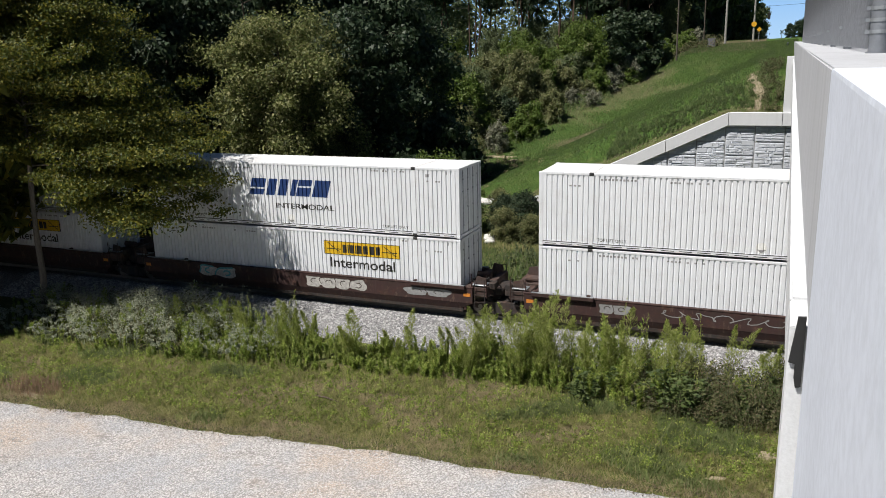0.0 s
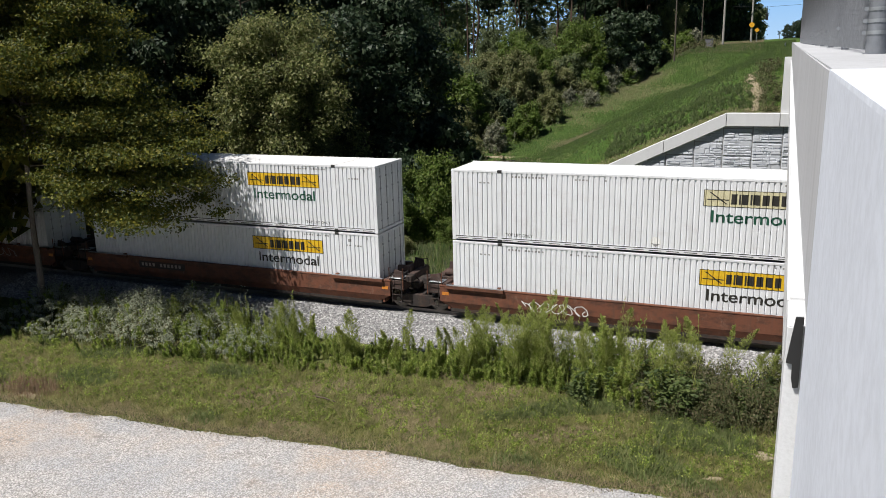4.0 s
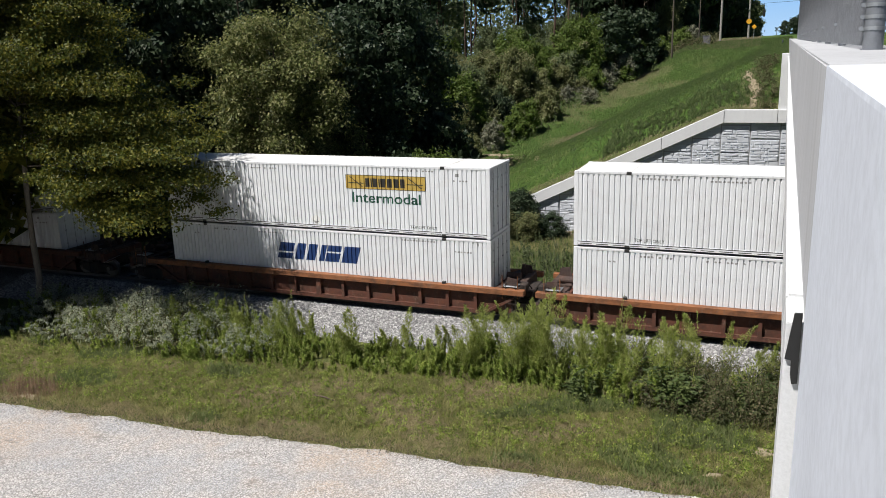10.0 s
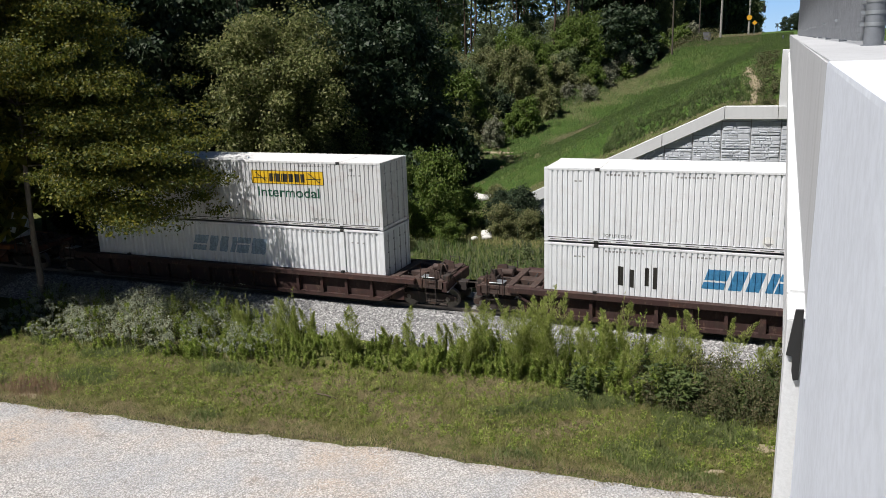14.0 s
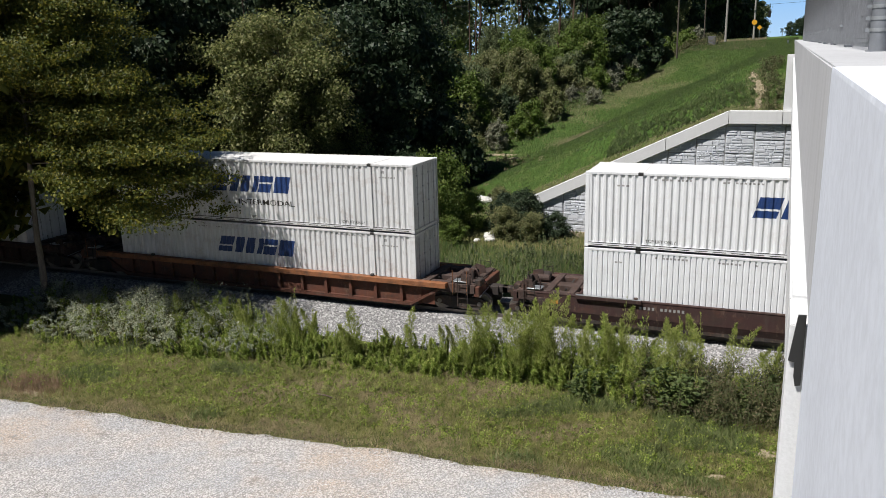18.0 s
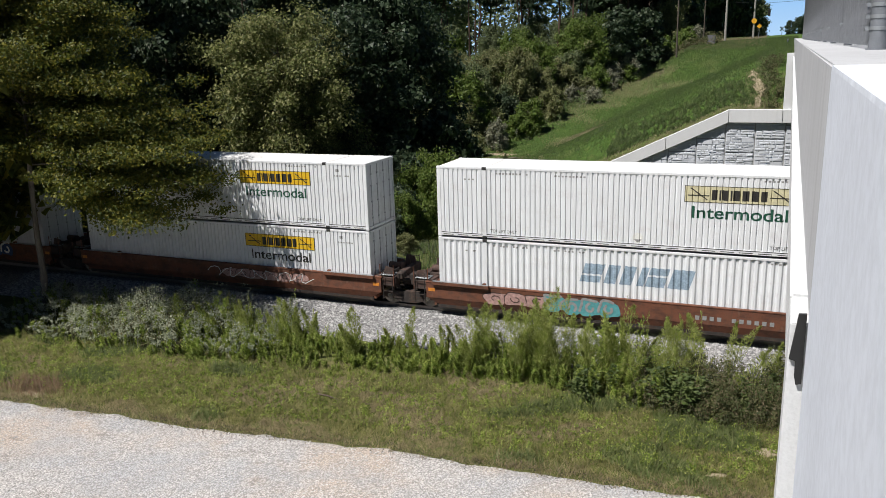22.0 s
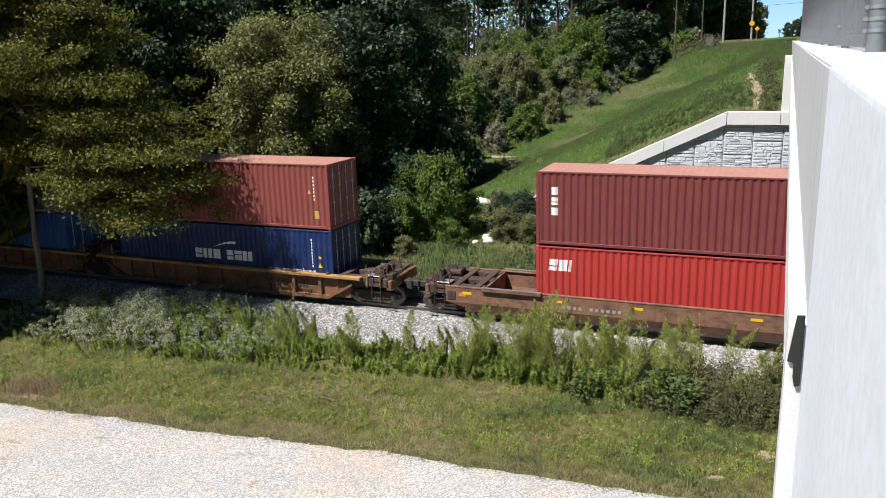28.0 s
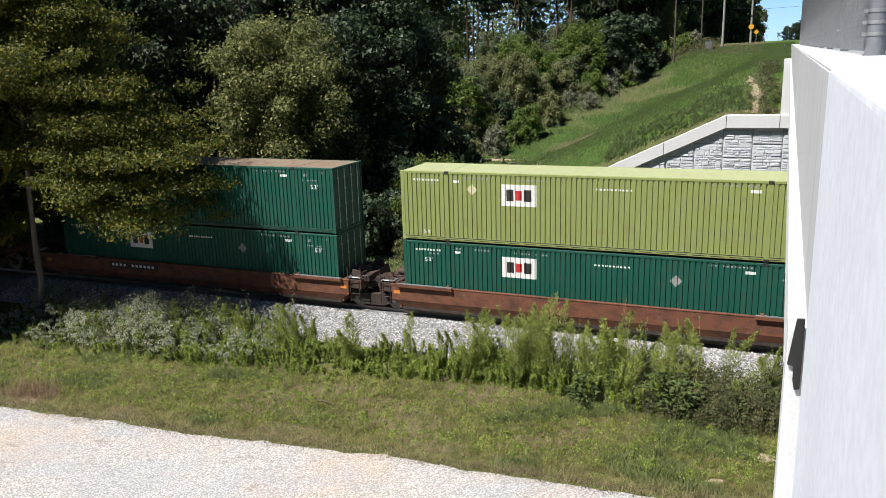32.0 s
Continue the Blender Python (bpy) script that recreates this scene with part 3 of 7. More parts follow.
# coping: level near the bridge, then down the slope in lengths with open joints
cop = [(-14.0, 1.53), (-9.55, 3.62), (-5.3, 5.62), (-2.0, 7.17), (0.72, 7.17), (1.30, 7.17)]
for (xa, za), (xb, zb) in zip(cop, cop[1:]):
    bm = bmesh.new()
    e = 0.012
    prism(bm, [(xa + e, za - 0.70), (xb - e, zb - 0.70), (xb - e, zb), (xa + e, za)], WALL_Y - 0.26, WALL_Y + 0.34)
    bmesh.ops.bevel(bm, geom=bm.edges[:], offset=0.015, segments=1, affect="EDGES")
    part("coping", bm, CONCRETE, wall, "smooth pale concrete coping length")
part("end_pilaster", block(0.72, 1.18, WALL_Y - 0.05, WALL_Y + 0.55, 6.9, 10.12, bevel=0.02), CONCRETE, wall, "upright pale concrete end post")

# ---- bridge ----
bridge = thing("road_bridge", "pale concrete road bridge with streaked parapet and chain-link fence", "bridge", kind="structure")


def along(d, a, h):
    """A point of the bridge: d along it, a to its side, h over the camera's level, by skew and grade."""
    return Vector((EYE[0] + a + SKEW * d, EYE[1] + d, EYE[2] + h + GRADE * d))


def beam(d0, d1, a0, a1, h0, h1, bevel=0.0, bm=None):
    bm = bm or bmesh.new()
    vs = solid(bm, a0, a1, d0, d1, h0, h1)
    for v in vs:
        v.co = along(v.co.y, v.co.x, v.co.z)
    if bevel:
        bmesh.ops.bevel(bm, geom=list({e for v in vs for e in v.link_edges}), offset=bevel, segments=2, affect="EDGES")
    return bm


# the end block's top arris is chipped all along
bm = bmesh.new()
solid(bm, 0.116, 0.80, -3.5, 2.755, -1.8, -0.086)
for at, way in (((0, 0, -0.098), (0, 0, 1)), ((0.130, 0, 0), (1, 0, 0))):
    bmesh.ops.bisect_plane(bm, geom=bm.verts[:] + bm.edges[:] + bm.faces[:], plane_co=at, plane_no=way)
runs = [e for e in bm.edges if abs(e.verts[0].co.y - e.verts[1].co.y) > 4]
bmesh.ops.subdivide_edges(bm, edges=runs, cuts=520, use_grid_fill=True)
for v in bm.verts:
    if abs(v.co.x - 0.116) < 0.001 and abs(v.co.z + 0.086) < 0.001:
        q = v.co.y
        bite = max(0.0004, 0.0010 + 0.0022 * noise.noise(Vector((q * 9, 0, 3))) + 0.0018 * noise.noise(Vector((q * 23, 5, 1))))
        v.co.x += bite
        v.co.z -= bite * 0.7
    v.co = along(v.co.y, v.co.x, v.co.z)
part("end_block", bm, CONCRETE_COOL, bridge, "smooth pale concrete end block with chipped top edge")
d = 2.775
lengths = [6.1, 6.1, 6.1, 6.1, 6.1, 6.1, 6.6]
for n_len in lengths:
    part("parapet", beam(d, d + n_len - 0.02, 0.121, 0.78, -0.96, -0.088, 0.008), CONCRETE_PARAPET, bridge, "rain-streaked grey concrete parapet")
    d += n_len
part("parapet", beam(d, d + 60, 0.121, 0.78, -0.96, -0.088, 0.008), CONCRETE_PARAPET, bridge)
# Paler concrete than the deck: the ledge's sunlit tone is in the colour.
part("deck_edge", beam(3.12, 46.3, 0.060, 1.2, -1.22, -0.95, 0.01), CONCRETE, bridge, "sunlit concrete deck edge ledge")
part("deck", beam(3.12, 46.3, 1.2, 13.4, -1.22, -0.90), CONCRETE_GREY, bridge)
part("roadway", beam(-120, 160, 1.21, 13.0, -0.89, -0.86), ASPHALT, bridge, "dark asphalt road surface")
part("parapet", beam(-6, 108, 13.0, 13.6, -0.96, -0.088, 0.008), CONCRETE_PARAPET, bridge)
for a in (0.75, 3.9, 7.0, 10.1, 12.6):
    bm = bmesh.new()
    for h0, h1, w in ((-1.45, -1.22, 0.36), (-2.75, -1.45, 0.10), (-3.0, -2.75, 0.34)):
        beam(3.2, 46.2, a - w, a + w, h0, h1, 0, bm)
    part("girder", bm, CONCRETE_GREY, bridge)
# seat and upright under the deck's near end
part("abutment_post", beam(2.80, 3.11, 0.062, 0.130, -13, -0.955, 0.004), CONCRETE, bridge, "upright pale concrete abutment edge")
part("abutment_post", beam(2.77, 3.06, 0.133, 0.9, -13, -0.97, 0.006), CONCRETE, bridge)
# Black cut-out stands in for the shadowed gap under the deck's end.
bm = bmesh.new()
prism(bm, [(0.086, -0.916), (0.112, -0.914), (0.112, -1.17), (0.094, -1.175), (0.087, -1.14), (0.0868, -1.087), (0.066, -1.083)], 2.785, 2.797)
for v in bm.verts:
    v.co = along(v.co.y, v.co.x, v.co.z)
part("joint_seal", bm, BLACK, bridge, "black plate painted as the shadowed gap at the deck end")
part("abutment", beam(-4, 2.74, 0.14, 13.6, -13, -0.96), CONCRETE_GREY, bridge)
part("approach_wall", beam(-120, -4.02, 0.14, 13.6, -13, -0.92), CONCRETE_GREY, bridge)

# ---- chain-link fence on the parapet ----
fence = thing("chain_link_fence", "galvanised chain-link fence on posts along the parapet top", "fence", kind="structure")
F_A, F_H0, F_H1, F_D0, F_D1 = 0.43, -0.06, 2.35, 5.62, 46.0
wires_v, wires_f = [], []
pitch, half = 0.072, 0.0027
count = int((F_D1 - F_D0 + (F_H1 - F_H0)) / pitch)
for sgn in (1, -1):
    for i in range(count):
        u0 = F_D0 - (F_H1 - F_H0) + i * pitch
        p0, p1 = u0, u0 + (F_H1 - F_H0)
        h_lo, h_hi = F_H0, F_H1
        if p0 < F_D0:
            h_lo, p0 = F_H0 + (F_D0 - p0), F_D0
        if p1 > F_D1:
            h_hi, p1 = F_H1 - (p1 - F_D1), F_D1
        if sgn < 0:
            h_lo, h_hi = F_H1 - (h_lo - F_H0), F_H0 + (F_H1 - h_hi)
        a, b = along(p0, F_A + 0.002 * sgn, h_lo), along(p1, F_A + 0.002 * sgn, h_hi)
        k = len(wires_v)
        for q in (a, b):
            wires_v += [q + Vector((half, 0, 0)), q + Vector((-half, 0, half)), q + Vector((-half, 0, -half))]
        wires_f += [(k, k + 1, k + 4, k + 3), (k + 1, k + 2, k + 5, k + 4), (k + 2, k, k + 3, k + 5)]
put("mesh_fabric", from_arrays("mesh_fabric", np.array(wires_v), np.array(wires_f)), WIRE, fence, "woven galvanised wire mesh")
dp = 5.62
first = True
while dp < 46:
    r = 0.058 if first else 0.036
    post = part("post", bar(along(dp, 0.485, -0.09), along(dp, 0.485, 2.45), r, 36), POST, fence)
    if first:
        part("base_flange", bar(along(dp, 0.485, -0.088), along(dp, 0.485, -0.080), 0.070, 28), POST, fence)
    for h in (0.03, 0.10, 0.17, 0.75, 1.4) if first else (0.1, 1.2):
        bm = bar(along(dp, 0.485, h), along(dp, 0.485, h + 0.022), r + 0.005, 28)
        solid(bm, *sorted((along(dp, 0.40, h).x, along(dp, 0.485, h).x)), along(dp, 0, 0).y - 0.008, along(dp, 0, 0).y + 0.008, along(dp, 0, h).z, along(dp, 0, h).z + 0.022)
        part("band", bm, STEEL, post, "galvanised tension band")
    dp += 3.05
    first = False
part("rail_bar", bar(along(F_D0, 0.485, 2.40), along(F_D1, 0.485, 2.40), 0.022, 10), STEEL, fence)


# ---- the train ----
# the whole train goes towards -x; travel(t) is the way since the start
def travel(t):
    return 16.477 * t + 0.01656 * t * t


MOVERS = []
FLOOR_Z, WIDE, TALL = 0.358, 2.591, 2.896


def corrugated(length, z0, z1, y, flat, slope, inset, depth, face):
    """A wall of upright corrugations along x; face is -1 for the -y side."""
    pts, x = [], 0.0
    while x < length - 1e-6:
        for dx, dy in ((0, 0), (flat, 0), (flat + slope, depth), (flat + slope + inset, depth)):
            if x + dx <= length:
                pts.append((x + dx, dy))
        x += flat + 2 * slope + inset
    pts.append((length, 0))
    v = []
    for px, dy in pts:
        yy = y - face * dy
        v += [(px - length / 2, yy, z0), (px - length / 2, yy, z1)]
    f = [(2 * i, 2 * i + 2, 2 * i + 3, 2 * i + 1) if face < 0 else (2 * i + 1, 2 * i + 3, 2 * i + 2, 2 * i) for i in range(len(pts) - 1)]
    return np.array(v), np.array(f)


BODY_CACHE = {}
PROFILES = {"ribbed": (0.128, 0.014, 0.045, 0.036), "smooth": (1.13, 0.006, 0.012, 0.010), "sea": (0.072, 0.068, 0.070, 0.036), "fluted": (0.080, 0.055, 0.072, 0.050)}
WALLS = {}


def hug_wall(bm, style, length):
    """Cut painted shapes at the corrugations' bends and lay them onto the wall."""
    post = 0.14 if style == "sea" else 0.16
    a, b, c, depth = PROFILES[style]
    pitch, start = a + 2 * b + c, -(length - 2 * post) / 2
    xs = [v.co.x for v in bm.verts]
    lo, hi = min(xs), max(xs)
    k = int((lo - start) // pitch)
    while start + k * pitch < hi:
        for off in (0, a, a + b, a + b + c):
            x = start + k * pitch + off
            if lo + 0.001 < x < hi - 0.001:
                bmesh.ops.bisect_plane(bm, geom=bm.verts[:] + bm.edges[:] + bm.faces[:], plane_co=(x, 0, 0), plane_no=(1, 0, 0), dist=1e-5)
        k += 1
    for v in bm.verts:
        u = (v.co.x - start) % pitch
        d = 0 if u < a else (u - a) / b if u < a + b else 1 if u < a + b + c else 1 - (u - a - b - c) / b
        v.co.y += 0.012 + depth * max(0, min(1, d))


def container_meshes(length, tall, style, wall_mat, roof_mat):
    """The meshes of one kind of container, made once."""
    key = (length, tall, style, wall_mat.name)
    if key in BODY_CACHE:
        return BODY_CACHE[key]
    h, w = length / 2, WIDE / 2
    out = []

    def keep(name, me, mat, label="", under=None):
        me.materials.append(mat)
        out.append((name, me, label, under))
        return len(out) - 1

    rail_lo, rail_hi = (0.20, 0.10) if style != "sea" else (0.16, 0.07)
    post = 0.16 if style != "sea" else 0.14
    prof = PROFILES[style]
    side_len = length - 2 * post
    for face in (-1, 1):
        v, f = corrugated(side_len, rail_lo, tall - rail_hi, face * (w - 0.012), *prof, face)
        keep("side_wall", from_arrays("side_wall", v, f), wall_mat)
        y0, y1 = sorted((face * w, face * (w - 0.09)))
        keep("top_rail", as_mesh("top_rail", block(-h + post, h - post, y0, y1, tall - rail_hi, tall - 0.004, bevel=0.01)), wall_mat)
        bm = block(-h + post, h - post, y0, y1, 0.045, rail_lo, bevel=0.012)
        keep("bottom_rail", as_mesh("bottom_rail", bm), wall_mat)
        if style != "sea":
            bm = bmesh.new()
            g = face * (w + 0.001)
            n = int(side_len / 0.62)
            for i in range(n):
                xa = -side_len / 2 + (i + 0.12) * side_len / n
                solid(bm, xa, xa + side_len / n * 0.72, *sorted((g, g - face * 0.02)), 0.085, 0.115)
            keep("slot_trim", as_mesh("slot_trim", bm), DECAL["black"])
            # Black strip paints in the shadow line along the bottom rail's top.
            bm = block(-side_len / 2, side_len / 2, *sorted((face * (w + 0.002), face * (w - 0.03))), rail_lo - 0.034, rail_lo - 0.004)
            keep("rail_seam", as_mesh("rail_seam", bm), BLACK)
            for x in (-6.05, 6.05):
                bm = block(x - 0.09, x + 0.09, *sorted((face * (w + 0.004), face * (w - 0.05))), 0.02, tall - 0.02, bevel=0.008)
                holder = keep("lift_post", as_mesh("lift_post", bm), wall_mat)
                for z0 in (0.0, tall - 0.125):
                    bm = block(x - 0.095, x + 0.095, *sorted((face * (w + 0.010), face * (w - 0.16))), z0, z0 + 0.125, bevel=0.012)
                    keep("casting", as_mesh("casting", bm), BLACK, "dark steel lifting casting", holder)
        for x in (-h, h - post):
            bm = block(x, x + post, y0, y1, 0.12, tall - 0.12, bevel=0.01)
            holder = keep("corner_post", as_mesh("corner_post", bm), wall_mat)
            for z0 in (0.0, tall - 0.12):
                bm = block(x - 0.002, x + post + 0.004, y0 - 0.002, y1 + 0.03, z0, z0 + 0.12, bevel=0.014)
                keep("corner_casting", as_mesh("corner_casting", bm), wall_mat, "", holder)
    n = int(length / 0.55) if style != "sea" else int(length / 0.24)
    u = np.linspace(-h + 0.05, h - 0.05, 2 * n)
    zz = tall - 0.012 + 0.010 * (np.arange(2 * n) // 1 % 2)
    v = np.concatenate([np.stack([u, np.full_like(u, -w + 0.05), zz], -1), np.stack([u, np.full_like(u, w - 0.05), zz], -1)])
    i = np.arange(2 * n - 1)
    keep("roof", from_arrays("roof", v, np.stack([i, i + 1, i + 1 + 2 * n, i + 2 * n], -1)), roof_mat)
    if style != "sea":
        for x in (-6.05, 6.05):
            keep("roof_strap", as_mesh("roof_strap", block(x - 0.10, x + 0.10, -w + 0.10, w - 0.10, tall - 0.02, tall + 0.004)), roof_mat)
    keep("floor_pan", as_mesh("floor_pan", block(-h + 0.05, h - 0.05, -w + 0.05, w - 0.05, 0.03, 0.12)), GRIME)
    # blind end with a few ribs, door end with two leaves and lock rods
    bm = block(-h + 0.02, -h + 0.06, -w + 0.09, w - 0.09, 0.1, tall - 0.1)
    for k in range(7):
        y = -w + 0.3 + k * (WIDE - 0.6) / 6
        solid(bm, -h + 0.002, -h + 0.03, y - 0.07, y + 0.07, 0.22, tall - 0.2)
    keep("end_wall", as_mesh("end_wall", bm), wall_mat)
    keep("end_sill", as_mesh("end_sill", block(-h + 0.001, -h + 0.08, -w + 0.16, w - 0.16, 0.0, 0.16, bevel=0.01)), wall_mat)
    for face in (-1, 1):
        y0, y1 = sorted((face * 0.012, face * (w - 0.11)))
        bm = block(h - 0.07, h - 0.03, y0, y1, 0.16, tall - 0.13, bevel=0.01)
        for z in (0.55, 1.15, 1.75, 2.3):
            if z < tall - 0.3:
                solid(bm, h - 0.035, h - 0.018, y0 + 0.08, y1 - 0.08, z - 0.05, z + 0.05)
        holder = keep("door", as_mesh("door", bm), wall_mat)
        for fy in (0.30, 0.86):
            bm = bar((h - 0.004, face * fy, 0.14), (h - 0.004, face * fy, tall - 0.12), 0.016, 6)
            for z in (0.5, 1.2, 1.9, 2.4):
                if z < tall - 0.25:
                    solid(bm, h - 0.03, h + 0.014, face * fy - 0.04, face * fy + 0.04, z - 0.03, z + 0.03)
            keep("lock_rod", as_mesh("lock_rod", bm), STEEL, "galvanised door lock rod", holder)
    keep("door_header", as_mesh("door_header", block(h - 0.09, h - 0.001, -w + 0.16, w - 0.16, tall - 0.12, tall - 0.005, bevel=0.01)), wall_mat)
    keep("door_sill", as_mesh("door_sill", block(h - 0.09, h - 0.001, -w + 0.16, w - 0.16, 0.0, 0.14, bevel=0.01)), wall_mat)
    BODY_CACHE[key] = out
    return out


def container(name, label, X, level, length=16.154, tall=TALL, style="ribbed", wall_mat=None, roof_mat=None, base=None, group="containers on the train"):
    wall_mat = wall_mat or WHITE
    roof_mat = roof_mat or ROOF_WHITE
    z = FLOOR_Z + (0 if level == 0 else TALL + 0.038)
    if base is not None:
        z = base
    c = thing(name, label, "shipping container", group)
    made = []
    for pname, me, plabel, under in container_meshes(length, tall, style, wall_mat, roof_mat):
        ob = new(pname, me)
        ob.parent = c if under is None else made[under]
        made.append(tagged(ob, plabel))
    WALLS[c.name] = (style, length)
    MOVERS.append((c, X, z))
    return c


# ---- lettering and marks, set on the side that faces the camera ----
FACE = -WIDE / 2 - 0.004
TEXT_CACHE = {}


def text_mesh(words, width, tall, slant=0.0, bold=0.0):
    key = (words, width, tall)
    if key in TEXT_CACHE:
        return TEXT_CACHE[key].copy()
    cu = bpy.data.curves.new("words", "FONT")
    cu.body, cu.size, cu.extrude, cu.shear, cu.offset = words, 1.0, 0.0, slant, bold
    ob = bpy.data.objects.new("words", cu)
    scene.collection.objects.link(ob)
    bpy.context.view_layer.update()
    me = bpy.data.meshes.new_from_object(ob.evaluated_get(bpy.context.evaluated_depsgraph_get()))
    bpy.data.objects.remove(ob)
    co = np.zeros(len(me.vertices) * 3, np.float32)
    me.vertices.foreach_get("co", co)
    co = co.reshape(-1, 3)
    lo, hi = co.min(0), co.max(0)
    out = np.zeros_like(co)
    out[:, 0] = (co[:, 0] - lo[0]) / (hi[0] - lo[0]) * width
    out[:, 2] = (co[:, 1] - lo[1]) / (hi[1] - lo[1]) * tall
    me.vertices.foreach_set("co", out.ravel())
    me.update()
    me.materials.clear()
    TEXT_CACHE[key] = me
    return me.copy()


def words(c, text, x0, x1, z0, z1, colour, slant=0.0, bold=0.006, y=FACE):
    key = (text, x0, z0, WALLS[c.name])
    if key not in TEXT_CACHE:
        bm = bmesh.new()
        bm.from_mesh(text_mesh(text, x1 - x0, z1 - z0, slant, bold))
        for v in bm.verts:
            v.co += Vector((x0, y - 0.003, z0))
        hug_wall(bm, *WALLS[c.name])
        TEXT_CACHE[key] = as_mesh("lettering", bm)
    me = TEXT_CACHE[key].copy()
    return put("lettering", me, DECAL[colour], c, f"{colour} painted lettering")


def flat(c, name, outlines, colour, label="", y=FACE, thick=0.002):
    """Flat painted shapes: outlines in x, z of the container's or car's side."""
    bm = bmesh.new()
    for o in outlines:
        vs = [bm.verts.new((x, y, z)) for x, z in o]
        try:
            bm.faces.new(vs)
        except ValueError:
            pass
    bmesh.ops.recalc_face_normals(bm, faces=bm.faces)
    for f in bm.faces:
        if f.normal.y > 0:
            f.normal_flip()
    if c.name in WALLS:
        hug_wall(bm, *WALLS[c.name])
    ob = part(name, bm, DECAL[colour], c, label)
    if c.name in WALLS:
        WALLS[ob.name] = WALLS[c.name]
    if name == "code_print":
        tagged(ob, kind="stuff")
    return ob


def oblong(x0, x1, z0, z1, lean=0.0):
    return [(x0, z0), (x1, z0), (x1 + lean * (z1 - z0), z1), (x0 + lean * (z1 - z0), z1)]


def bars_in(x0, x1, z0, z1, shares, gap=0.12, lean=0.0):
    """Upright block shapes in a row: plain stand-ins for a maker's name."""
    total = sum(shares)
    x, out = x0, []
    for s in shares:
        w = (x1 - x0) * s / total
        out.append(oblong(x, x + w * (1 - gap), z0, z1, lean))
        x += w
    return out


def strokes(x0, x1, z0, z1, kinds, lean=0.3, t=0.27, gap=0.16):
    """Heavy plain blocks in a row, stand-ins for a maker's mark: some whole, some cut across by one slit."""
    out, tall = [], z1 - z0
    total = sum(k[1] for k in kinds)
    x = x0
    for i, (k, share) in enumerate(kinds):
        w = (x1 - x0 - lean * tall) * share / total
        a, b = x, x + w * (1 - gap)

        def lozenge(u0, u1, v0, v1):
            return [(u0 + lean * (v0 - z0), v0), (u1 + lean * (v0 - z0), v0), (u1 + lean * (v1 - z0), v1), (u0 + lean * (v1 - z0), v1)]

        if k == "whole":
            out.append(lozenge(a, b, z0, z1))
        elif k == "slit":
            cut = z0 + tall * (0.58 if i % 2 else 0.40)
            out += [lozenge(a, b, z0, cut - 0.05 * tall), lozenge(a, b, cut + 0.05 * tall, z1)]
        elif k == "split":
            m = (a + b) / 2
            out += [lozenge(a, m - 0.06 * w, z0, z1), lozenge(m + 0.06 * w, b, z0, z1)]
        x += w
    return out


SLANT_MARK = [("slit", 1.0), ("split", 1.35), ("whole", 0.34), ("slit", 0.9), ("whole", 1.0)]


def slant_logo(c, colour, dz=0.0, sub=True, x0=-2.17, x1=2.28, z0=1.44, z1=2.18):
    flat(c, "logo", strokes(x0, x1, z0 + dz, z1 + dz, SLANT_MARK), colour, f"{colour} slanted block logo")
    if sub:
        words(c, "INTERMODAL", -0.76, 2.24, 0.86 + dz, 1.10 + dz, "black")


def banner_logo(c, ground_colour, word_colour="green", z1=2.46, z0=1.86, word=True, x0=1.60, x1=5.30):
    """A framed banner with dark block shapes, and the plain word under it."""
    plate = flat(c, "banner", [oblong(x0, x1, z0, z1)], ground_colour, f"{ground_colour} banner")
    m, h = (x0 + x1) / 2, z1 - z0
    dark = bars_in(m - 0.92, m + 0.98, z0 + 0.17 * h, z0 + 0.78 * h, (0.75, 0.25, 0.85, 0.25, 0.9, 0.9, 0.9, 0.8), 0.26)
    dark = [o for o in dark]
    t = 0.022
    dark += [oblong(x0, x1, z0, z0 + t), oblong(x0, x1, z1 - t, z1), oblong(x0, x0 + t, z0, z1), oblong(x1 - t, x1, z0, z1)]
    for s in (-1, 1):
        xa = x0 + 0.12 if s < 0 else x1 - 0.85
        dark += [oblong(xa, xa + 0.73, z0 + 0.42 * h - 0.02, z0 + 0.42 * h + 0.02, 0.0), [(xa + 0.05, z1 - 0.08), (xa + 0.12, z1 - 0.08), (xa + 0.70, z0 + 0.10), (xa + 0.63, z0 + 0.10)]]
    flat(plate, "banner_print", dark, "black", "black marks on the banner", FACE - 0.003)
    if word:
        words(c, "Intermodal", x0 + 0.28, x1 - 0.24, z0 - 0.58, z0 - 0.14, word_colour, 0, 0.012)


